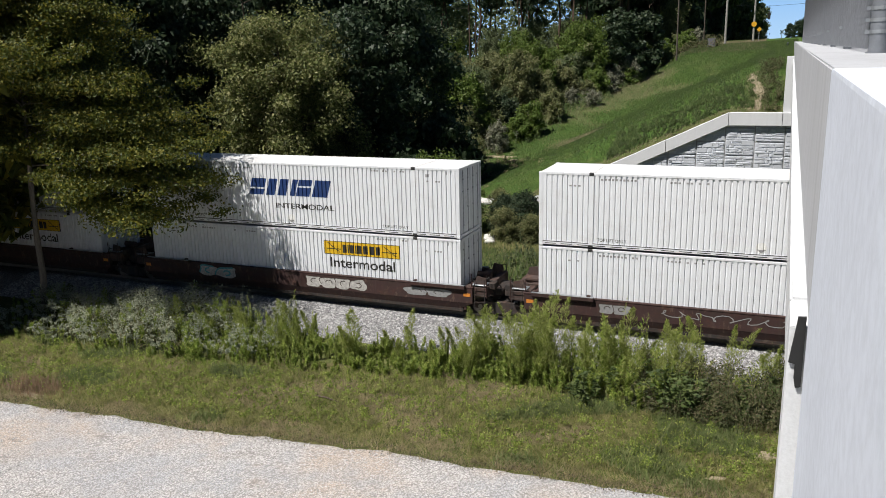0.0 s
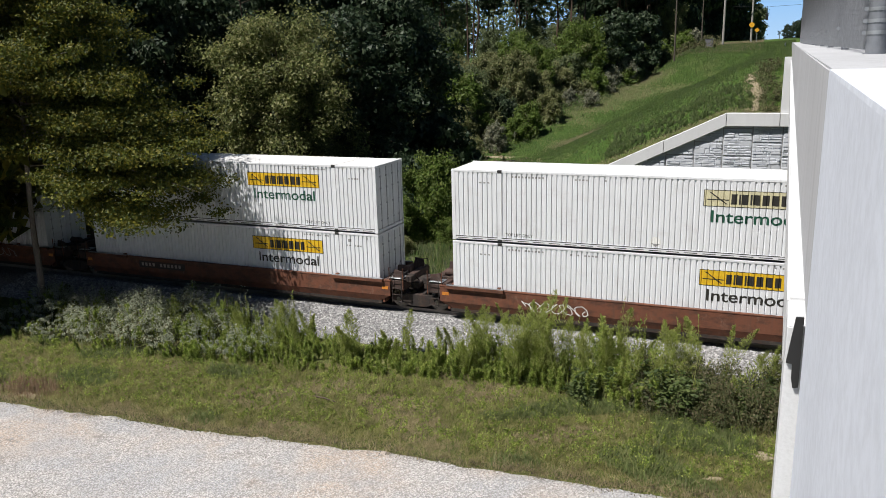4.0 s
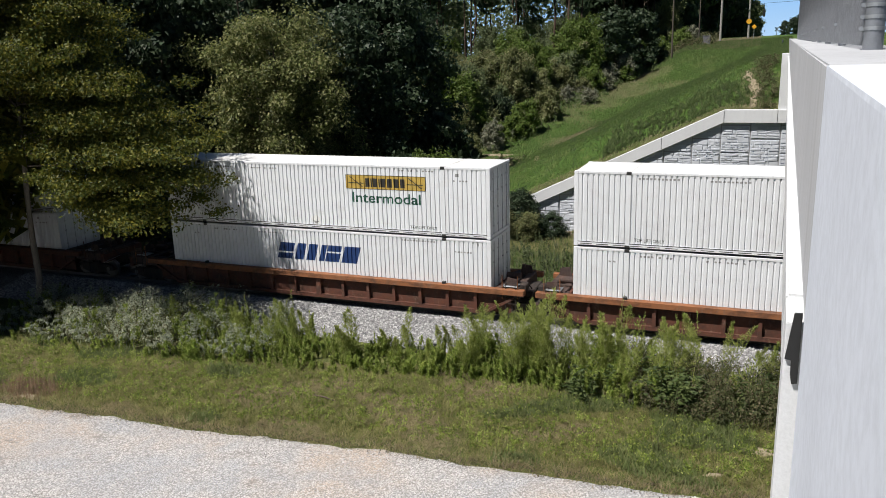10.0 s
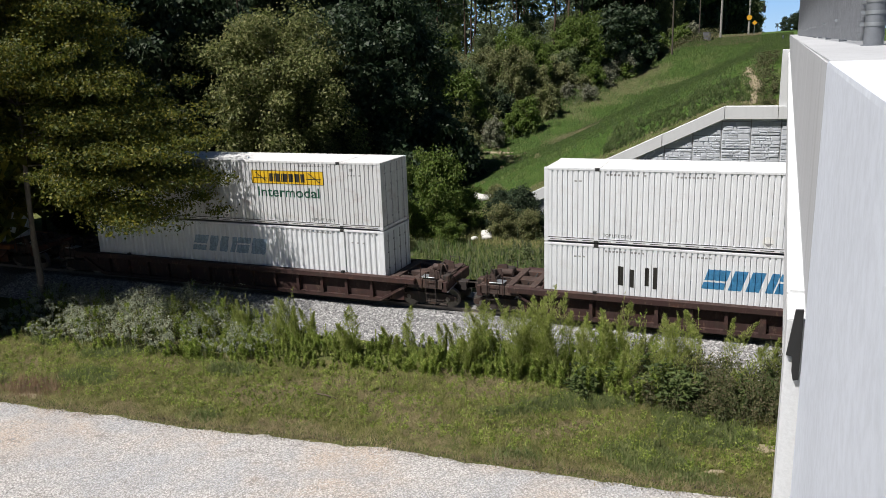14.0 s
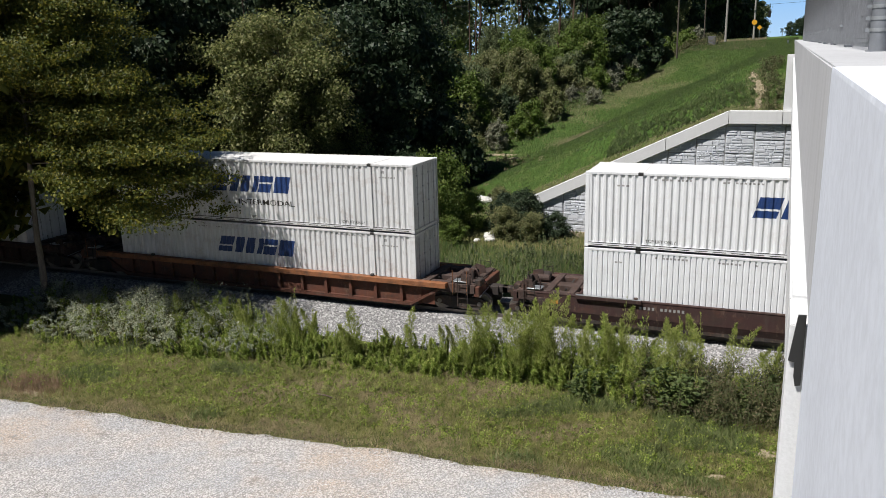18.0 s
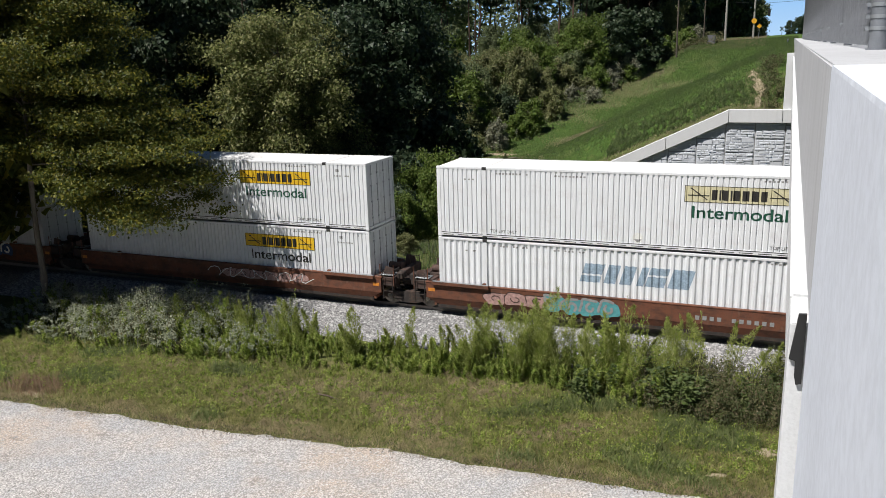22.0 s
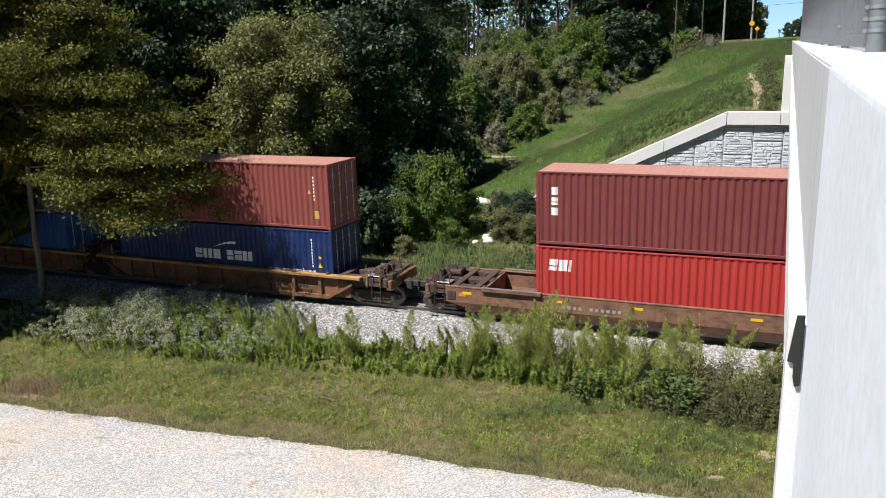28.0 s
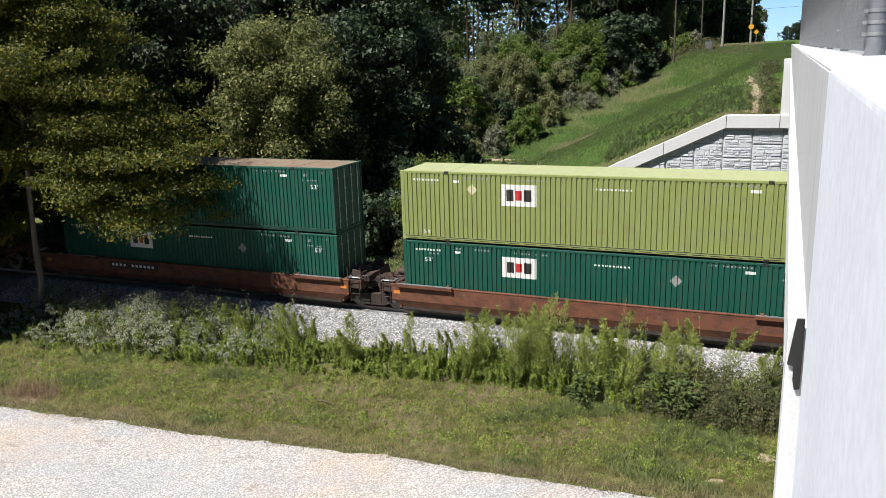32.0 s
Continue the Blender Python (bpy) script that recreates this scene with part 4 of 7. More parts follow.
def small_marks(c, seed=0, upper=True, disc=True):
    """Stencils and small plates: code bars that cannot be read, and the lift warning."""
    r = random.Random(seed)
    bits = []
    for x, z, w, h in ((-6.9, 2.36, 0.5, 0.06), (-5.7, 2.62, 1.5, 0.07), (-3.2, 2.6, 1.4, 0.06), (4.1, 2.66, 1.6, 0.06), (6.6, 2.5, 0.25, 0.12), (6.5, 2.3, 0.8, 0.06), (7.5, 2.62, 0.10, 0.10)):
        n = max(1, int(w / 0.13))
        for i in range(n):
            if r.random() < 0.8:
                bits.append(oblong(x + i * w / n, x + (i + 0.6) * w / n, z, z + h))
    flat(c, "code_print", bits, "grey", "small grey code marks")
    if upper:
        words(c, "TOP LIFT ONLY", -5.8, -4.7, 0.28, 0.40, "black", 0, 0.0)
        words(c, "TOP LIFT ONLY", 4.55, 5.75, 0.28, 0.40, "black", 0, 0.0)
    if not disc:
        return
    ring = [(0.0 + 0.2 * math.cos(a), 0.42 + 0.2 * math.sin(a)) for a in np.linspace(0, 6.283, 12, endpoint=False)]
    flat(c, "round_plate", [ring], "white", "round white plate")
    flat(c, "plate_mark", [[(-0.16, 0.36), (0.16, 0.36), (0.0, 0.24)]], "grey", "", FACE - 0.003)


def swoosh(x0, x1, z0, z1, flip=1):
    """A tapered arc."""
    n, up, dn = 12, [], []
    for i in range(n + 1):
        u = i / n
        x = x0 + (x1 - x0) * u
        k = math.sin(u * 1.57)
        up.append((x, z0 + (z1 - z0) * k))
        dn.append((x, z0 + (z1 - z0) * (k - 0.42 * u)))
    pts = up + dn[::-1]
    if flip < 0:
        pts = [(x0 + x1 - x, z0 + z1 - z) for x, z in pts]
    return pts


def carrier_logo(c, z0, z1, x0=-2.25, x1=2.28, arcs=True, two=False):
    kinds = [("slit", 0.9), ("split", 1.25), ("whole", 1.0)]
    m = (x0 + x1) / 2
    s = strokes(x0, m - 0.16, z0, z1, kinds, 0.0, 0.24) + strokes(m + 0.12, x1, z0, z1, [("slit", 0.95), ("slit", 0.95), ("split", 1.25)], 0.0, 0.24)
    if arcs:
        h = z1 - z0
        s.append(swoosh(x0 + 1.05, x0 + 2.35, z1 + 0.22 * h, z1 + 0.95 * h))
        if two:
            s.append(swoosh(x0 + 2.25, x0 + 3.55, z0 - 0.95 * h, z0 - 0.35 * h, -1))
    flat(c, "logo", s, "white", "white block logo with arc")


# ---- well cars ----
CAR_CACHE = {}


def wheelset_meshes():
    if "truck" in CAR_CACHE:
        return CAR_CACHE["truck"]
    out = []
    for face in (-1, 1):
        bm = bmesh.new()
        y0, y1 = sorted((face * 0.90, face * 1.06))
        prism(bm, [(-1.25, 0.52), (-1.25, 0.36), (-0.75, 0.30), (-0.35, 0.16), (0.35, 0.16), (0.75, 0.30), (1.25, 0.36), (1.25, 0.52), (0.85, 0.66), (-0.85, 0.66)], y0, y1)
        out.append(("side_frame", as_mesh("side_frame", bm), GRIME, (0, 0, 0)))
        for x in (-0.9, 0.9):
            bm = bar((x, face * 0.69, 0.42), (x, face * 0.82, 0.42), 0.42, 24)
            rod_between(bm, (x, face * 0.66, 0.42), (x, face * 0.69, 0.42), 0.45, 24)
            rod_between(bm, (x, face * 0.82, 0.42), (x, face * 1.08, 0.42), 0.10, 10)
            out.append(("wheel", as_mesh("wheel", bm), RAIL, (0, 0, 0)))
        for x in (-0.18, 0.0, 0.18):
            out.append(("spring", as_mesh("spring", bar((x, face * 0.98, 0.22), (x, face * 0.98, 0.52), 0.06, 8)), GRIME, (0, 0, 0)))
    for x in (-0.9, 0.9):
        out.append(("axle", as_mesh("axle", bar((x, -0.7, 0.42), (x, 0.7, 0.42), 0.08, 10)), GRIME, (0, 0, 0)))
    out.append(("bolster", as_mesh("bolster", block(-0.25, 0.25, -1.0, 1.0, 0.40, 0.68, bevel=0.03)), GRIME, (0, 0, 0)))
    for _, me, mat, _ in out:
        me.materials.append(mat)
    CAR_CACHE["truck"] = out
    return out


def add_truck(car, x):
    for name, me, mat, _ in wheelset_meshes():
        ob = new(name, me)
        ob.parent = car
        ob.location = (x, 0, 0)


def well_car(label, X, well, left, right, ribbed, paint_mat, edge_mat, group):
    """One well: deep sides, floor, and at each end 'in' (a joint over a shared truck) or 'out' (a long end with its own truck)."""
    car = thing("well_car", label, "railway car", group)
    h = well / 2
    top, low, Y = 1.34, 0.20, 1.47
    deep = 0.13 if edge_mat is YELLOW_EDGE else 0.23
    for face in (-1, 1):
        y0, y1 = sorted((face * Y, face * (Y - 0.10)))
        if ribbed:
            side = part("side_sheet", block(-h - 0.75, h + 0.75, *sorted((face * (Y - 0.165), face * (Y - 0.135))), low + 0.1, top - 0.1), paint_mat, car)
            bm = block(-h - 1.35, h + 1.35, *sorted((face * (Y + 0.12), face * (Y - 0.165))), top - deep, top, bevel=0.015)
            part("top_chord", bm, edge_mat, car)
            bm = bmesh.new()
            prism(bm, [(-h - 0.9, top - 0.42), (-h + 0.35, low), (h - 0.35, low), (h + 0.9, top - 0.42), (h + 0.9, top - 0.30), (h - 0.28, low + 0.16), (-h + 0.28, low + 0.16), (-h - 0.9, top - 0.30)], *sorted((face * (Y + 0.005), face * (Y - 0.165))))
            part("bottom_chord", bm, paint_mat, car)
            n = 13 if well > 14 else 9
            for i in range(n):
                x = -h + 0.75 + i * (well - 1.5) / (n - 1)
                wide = 0.13 if i == n // 2 else 0.075
                z1 = top - deep - 0.005
                bm = bmesh.new()
                prism(bm, [(x - wide, low + 0.14), (x + wide, low + 0.14), (x + wide * 0.8, z1), (x - wide * 0.8, z1)], *sorted((face * (Y + 0.01), face * (Y - 0.14))))
                part("rib", bm, paint_mat, car)
        else:
            # upper plate upright, lower plate tucked in below a knuckle line
            ends = [(-1, left), (1, right)]
            reach = {s: h + (0.45 if e == "in" else 1.75) for s, e in ends}
            knee, foot = 0.64, {s: h + (-0.35 if e == "in" else 0.2) for s, e in ends}
            bm = bmesh.new()
            prism(bm, [(-reach[-1], knee), (reach[1], knee), (reach[1], top - 0.06), (-reach[-1], top - 0.06)], *sorted((face * Y, face * (Y - 0.05))))
            part("side_sheet", bm, paint_mat, car)
            bm = bmesh.new()
            prism(bm, [(-reach[-1] + 0.02, knee + 0.004), (-foot[-1], low), (foot[1], low), (reach[1] - 0.02, knee + 0.004)], *sorted((face * (Y - 0.002), face * (Y - 0.045))))
            for v in bm.verts:
                if v.co.z < low + 0.01:
                    v.co.y -= face * 0.17
            part("lower_sheet", bm, paint_mat, car)
            bm = block(-reach[-1] - 0.03, reach[1] + 0.03, *sorted((face * (Y + 0.015), face * (Y - 0.12))), top - 0.06, top, bevel=0.012)
            part("top_chord", bm, paint_mat, car)
            for x in (-h + 1.1, h - 1.1):
                bm = block(x - 1.25, x + 1.25, *sorted((face * (Y + 0.13), face * (Y - 0.02))), top - 0.10, top + 0.045, bevel=0.012)
                shelf = part("walkway", bm, paint_mat, car, "narrow steel side walkway")
                # The shelf's top is paler than its painted face.
                bm = block(x - 1.24, x + 1.24, *sorted((face * (Y + 0.125), face * (Y - 0.015))), top + 0.045, top + 0.055)
                part("tread_plate", bm, STEEL, shelf, "pale steel top of the walkway")
        # container guides standing on the sill
        for x in (-6.05, 6.05) if well > 14 else (-5.9, 5.9):
            bm = block(x - 0.07, x + 0.07, *sorted((face * (Y + 0.03), face * (Y - 0.12))), top - 0.16, top + 0.10, bevel=0.015)
            part("guide", bm, BLACK if ribbed else paint_mat, car, "dark container guide")
    part("well_floor", block(-h, h, -Y + 0.1, Y - 0.1, 0.22, FLOOR_Z - 0.004), GRIME, car)
    for end, s in ((left, -1), (right, 1)):
        x0 = s * (h + 0.04)
        bm = bmesh.new()
        solid(bm, *sorted((x0, x0 + s * 0.10)), -Y + 0.1, Y - 0.1, 0.3, top - 0.05)
        part("bulkhead", bm, paint_mat, car)
        long = 1.55 if end == "in" else 3.35
        plat_end = h + (1.1 if end == "in" else 2.6)
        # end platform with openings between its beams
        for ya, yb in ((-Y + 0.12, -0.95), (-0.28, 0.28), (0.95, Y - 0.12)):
            part("platform_beam", block(*sorted((s * (h + 0.1), s * plat_end)), ya, yb, 0.92, top - 0.02, bevel=0.02), END_SHADED_GRIME, car)
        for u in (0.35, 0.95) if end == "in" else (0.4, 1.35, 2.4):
            part("cross_beam", block(*sorted((s * (h + u - 0.14), s * (h + u + 0.14))), -Y + 0.16, Y - 0.16, 0.98, top + 0.03, bevel=0.02), END_SHADED_GRIME, car)
        part("centre_sill", block(*sorted((s * (h + 0.1), s * (h + long - 0.15))), -0.24, 0.24, 0.62, 1.0, bevel=0.02), GRIME, car)
        if end == "in":
            part("joint", bar((s * (h + long), 0, 0.60), (s * (h + long), 0, 1.05), 0.28, 14), GRIME, car, "greasy articulated joint")
            if s > 0:
                add_truck(car, h + long)
            part("end_arm", block(*sorted((s * (h + 0.9), s * (h + 1.5))), -0.75, 0.75, 0.85, 1.12, bevel=0.04), GRIME, car)
        else:
            add_truck(car, s * (h + 1.75))
            part("coupler", block(*sorted((s * (h + long - 0.2), s * (h + long + 0.28))), -0.16, 0.16, 0.72, 1.02, bevel=0.05), GRIME, car, "greasy steel coupler")
            part("end_sill", block(*sorted((s * (h + 2.5), s * (h + 2.75))), -1.35, 1.35, 0.80, top - 0.08, bevel=0.03), paint_mat, car)
            part("brake_gear", block(*sorted((s * (h + 1.7), s * (h + 2.2))), 0.35, 0.9, top - 0.05, top + 0.22, bevel=0.06), GRIME, car)
        # end gear: grated step, brackets, brake wheel and uncoupling lever
        xe = h + (0.7 if end == "in" else 1.9)
        part("end_step", block(*sorted((s * (xe - 0.32), s * (xe + 0.30))), -Y + 0.10, -Y + 0.62, top + 0.055, top + 0.085, bevel=0.006), STEEL, car, "worn galvanised step grating")
        part("bracket", block(*sorted((s * (xe + 0.10), s * (xe + 0.16))), -1.05, -0.42, 0.45, top + 0.20, bevel=0.02), GRIME, car, "greasy upright bracket plate")
        part("hand_rail", bar((s * (xe + 0.34), -Y + 0.06, 0.9), (s * (xe + 0.34), -Y + 0.06, top + 0.55), 0.018, 6), edge_mat, car)
        part("hand_rail", bar((s * (xe - 0.30), -Y + 0.06, 0.9), (s * (xe - 0.30), -Y + 0.06, top + 0.55), 0.018, 6), edge_mat, car)
        part("brake_pipe", bar((s * (h + 0.3), -0.62, 0.78), (s * (xe + 0.7), -0.62, 0.72), 0.03, 6), GRIME, car)
        if end == "out":
            wheel = bmesh.new()
            ring = [Vector((s * (h + 2.30), -0.55 + 0.26 * math.cos(a), top + 0.28 + 0.26 * math.sin(a))) for a in np.linspace(0, 6.2832, 15)]
            for p, q in zip(ring, ring[1:]):
                rod_between(wheel, p, q, 0.016, 5)
            for k in (0, 5, 10):
                rod_between(wheel, ring[k], (s * (h + 2.30), -0.55, top + 0.28), 0.012, 5)
            part("brake_wheel", wheel, GRIME, car, "spoked hand brake wheel")
            part("brake_stand", block(*sorted((s * (h + 2.16), s * (h + 2.28))), -0.66, -0.44, top - 0.05, top + 0.42, bevel=0.02), GRIME, car)
            part("uncoupling_lever", bar((s * (h + 2.8), -1.42, 0.86), (s * (h + 2.8), -0.2, 0.98), 0.016, 6), STEEL, car)
            part("corner_step", block(*sorted((s * (h + 2.42), s * (h + 2.74))), -Y - 0.01, -Y + 0.16, 0.28, 0.32), GRIME, car)
        # upright end plates, air tank, valve box and pipes: the clutter over the coupling
        xp = h + (0.72 if end == "in" else 2.15)
        for y0 in (-1.22, 0.98) if end == "in" else (-1.28, -0.42, 0.36):
            bm = bmesh.new()
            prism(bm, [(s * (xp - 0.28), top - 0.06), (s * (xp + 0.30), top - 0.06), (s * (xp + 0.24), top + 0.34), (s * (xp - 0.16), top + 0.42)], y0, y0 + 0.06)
            part("end_plate", bm, END_SHADED_GRIME, car, "upright grimy steel plate, shade in its paint")
        part("air_tank", bar((s * (xp - 0.55), 0.05, top + 0.14), (s * (xp + 0.05), 0.05, top + 0.14), 0.15, 14), END_SHADED_GRIME, car, "dusty round air tank")
        part("valve_box", block(*sorted((s * (xp + 0.34), s * (xp + 0.62))), -1.18, -0.74, top - 0.12, top + 0.16, bevel=0.03), GRIME, car)
        v, f = tube([(s * (xp - 0.6), -0.5, top + 0.06), (s * (xp + 0.5), -0.62, top + 0.10), (s * (xp + 0.72), -0.3, 0.95)], [0.026] * 3, 6)
        put("pipe_run", from_arrays("pipe_run", v, f), GRIME, car)
        if not ribbed:
            part("reflector", block(*sorted((s * (h + (0.06 if end == "in" else 0.86)), s * (h + (0.36 if end == "in" else 1.16)))), -Y - 0.006, -Y + 0.01, 0.92, 1.06), DECAL["orange"], car, "orange reflector plate")
            if end == "out":
                grille = part("vent_panel", block(*sorted((s * (h + 1.30), s * (h + 1.68))), -Y - 0.02, -Y + 0.01, 0.74, 1.12, bevel=0.01), END_SHADED_GRIME, car, "square slotted panel")
                for k in range(4):
                    part("slot", block(*sorted((s * (h + 1.35), s * (h + 1.63))), -Y - 0.026, -Y - 0.016, 0.80 + k * 0.075, 0.83 + k * 0.075), GRIME, grille)
        # ladder and grab irons by the corner
        xl = s * (h + (0.76 if end == "in" else 2.05))
        for face in (-1, 1):
            bm = bmesh.new()
            for dx in (-0.22, 0.22):
                rod_between(bm, (xl + dx, face * (Y - 0.03), 0.35), (xl + dx, face * (Y - 0.03), top + 0.32), 0.016, 6)
            for z in (0.42, 0.72, 1.02, 1.32, 1.60):
                rod_between(bm, (xl - 0.22, face * (Y - 0.03), z), (xl + 0.22, face * (Y - 0.03), z), 0.013, 6)
            part("ladder", bm, GRIME, car, "small steel corner ladder")
        for y in (-0.7, 0.72):
            part("air_hose", bar((s * (h + 0.7), y, top), (s * (h + 1.0), y * 0.3, 0.9), 0.028, 6), BLACK, car, "black rubber air hose")
    MOVERS.append((car, X, 0.0))
    return car


CAR_FACE = -1.47 - 0.008


def car_number(car, x0, x1, z0, z1, colour="dust", plate=False):
    n = 11
    w = (x1 - x0) / n
    if colour == "dust" or plate:
        flat(car, "number_plate", [oblong(x0 - 0.16, x1 + 0.16, z0 - 0.07, z1 + 0.07)], "soot", "dark painted patch behind the number", CAR_FACE + 0.003)
    flat(car, "number_print", [oblong(x0 + i * w, x0 + (i + 0.58) * w, z0 + 0.02, z1 - 0.02) for i in range(n) if i != 4], colour, "pale number bars", CAR_FACE)


def capsule(a, b, r, y):
    """A fat round-ended stroke."""
    a, b = Vector((a[0], y, a[1])), Vector((b[0], y, b[1]))
    d = (b - a).normalized()
    start = math.atan2(d.z, d.x)
    ring = [(b if k < 7 else a) + Vector((math.cos(start - 1.5708 + 3.1416 * k / 6 - (0.5236 if k > 6 else 0)), 0, math.sin(start - 1.5708 + 3.1416 * k / 6 - (0.5236 if k > 6 else 0)))) * r for k in range(14)]
    return ring


def scrawl(car, x0, x1, z0, z1, colour, seed, fill=None):
    """Spray-painted graffiti: a row of fat overlapping bubbles with curled lines on them and no words in them."""
    q = random.Random(seed + 1)
    n = max(2, round((x1 - x0) / 0.8))
    w, tall = (x1 - x0) / n, z1 - z0
    tone = "chalk" if colour == "white" else colour
    line = "soot" if not fill else fill
    bubbles, curls = [], []
    for i in range(n):
        cx, cz = x0 + (i + 0.5) * w, (z0 + z1) / 2 + q.uniform(-0.05, 0.05) * tall
        power, lean, bulge = q.uniform(0.45, 0.8), q.uniform(-0.12, 0.2), q.uniform(0, 6.28)
        ring = []
        for k in range(26):
            a = 2 * math.pi * k / 26
            c, d = math.cos(a), math.sin(a)
            grow = 1 + 0.10 * math.sin(3 * a + bulge) + 0.06 * math.sin(5 * a + 2 * bulge)
            u = math.copysign(abs(c) ** power, c) * w * 0.56 * grow
            v = math.copysign(abs(d) ** power, d) * tall * 0.48 * grow
            ring.append((cx + u + lean * v, cz + v))
        bubbles.append(ring)
        turns = [(cx + w * 0.26 * (1 - 0.07 * k) * math.cos(bulge + 0.75 * k), cz + tall * 0.27 * (1 - 0.06 * k) * math.sin(bulge + 0.75 * k)) for k in range(q.randrange(5, 9))]
        curls += list(zip(turns, turns[1:]))
        curls += list(zip(ring[5:14], ring[6:15]))
    layers = ((tone, bubbles, CAR_FACE), (line, curls, CAR_FACE - 0.006))
    for shade, shapes, depth in layers:
        bm = bmesh.new()
        for k, shape in enumerate(shapes):
            y = depth - 0.0003 - 0.00008 * k
            pts = [(x, y, z) for x, z in shape] if len(shape) > 2 else capsule(*shape, (0.034 if not fill else 0.075) * tall, y)
            f = bm.faces.new([bm.verts.new(p) for p in pts])
            f.normal_update()
            if f.normal.y > 0:
                f.normal_flip()
        tagged(part("graffiti", bm, DECAL[shade], car, f"{shade} spray-painted graffiti {'bubbles' if shapes is bubbles else 'lines'}"), kind="stuff")


def scribble(car, x0, x1, z0, z1, colour, seed):
    """Thin sprayed loops."""
    r = random.Random(seed)
    bm = bmesh.new()
    n = 60
    pts = []
    for i in range(n):
        u = i / (n - 1)
        pts.append((x0 + (x1 - x0) * u + 0.18 * math.sin(i * 0.9 + seed), (z0 + z1) / 2 + (z1 - z0) / 2 * math.sin(i * 0.75 + r.uniform(-0.3, 0.3))))
    for k, (a, b) in enumerate(zip(pts, pts[1:])):
        f = bm.faces.new([bm.verts.new(p) for p in capsule(a, b, 0.016, CAR_FACE - 0.00012 * k)])
        f.normal_update()
        if f.normal.y > 0:
            f.normal_flip()
    part("graffiti", bm, DECAL[colour], car, f"thin {colour} sprayed scribble")


def stack_white(X, top, low, top_mat=None, low_mat=None, low_style="ribbed", seed=0, note="", top_style="ribbed"):
    """Two white 53-foot containers, one on the other; top and low say what is painted on each."""
    made = []
    for level, what, mat, style in ((0, low, low_mat, low_style), (1, top, top_mat, top_style)):
        desc = {"yellow": "bright yellow banner", "mustard": "faded yellow banner", "cream": "bleached banner", "navy": "navy slanted logo", "blue": "sky-blue slanted logo", "faded": "worn blue slanted logo", "": "plain side"}[what]
        where = "atop another" if level else "in a well car"
        c = container("shipping_container", f"{'worn ' if mat is WHITE_WORN else ''}white ribbed container, {desc}, {where}", X, level, style=style, wall_mat=mat)
        if what in ("yellow", "mustard", "cream"):
            banner_logo(c, what, "green" if level else "black", word=low_style != "smooth" or level == 1)
        elif what:
            slant_logo(c, what, 0.0 if level else 0.04, sub=level == 1 and what == "navy")
        small_marks(c, seed * 2 + level, level == 1)
        made.append(c)
    return made


GROUP3 = "wells of the double-stack train"
SMOOTH = "smooth-sided brown double-stack well car on the track"
RIBBED = "rib-sided rusty brown double-stack well car on the track"


def white_car(X, left, right, ribbed, top, low, paint_mat, edge=None, **kw):
    car = well_car(RIBBED if ribbed else SMOOTH, X, 16.35, left, right, ribbed, paint_mat, edge or paint_mat, GROUP3)
    return car, stack_white(X, top, low, **kw)


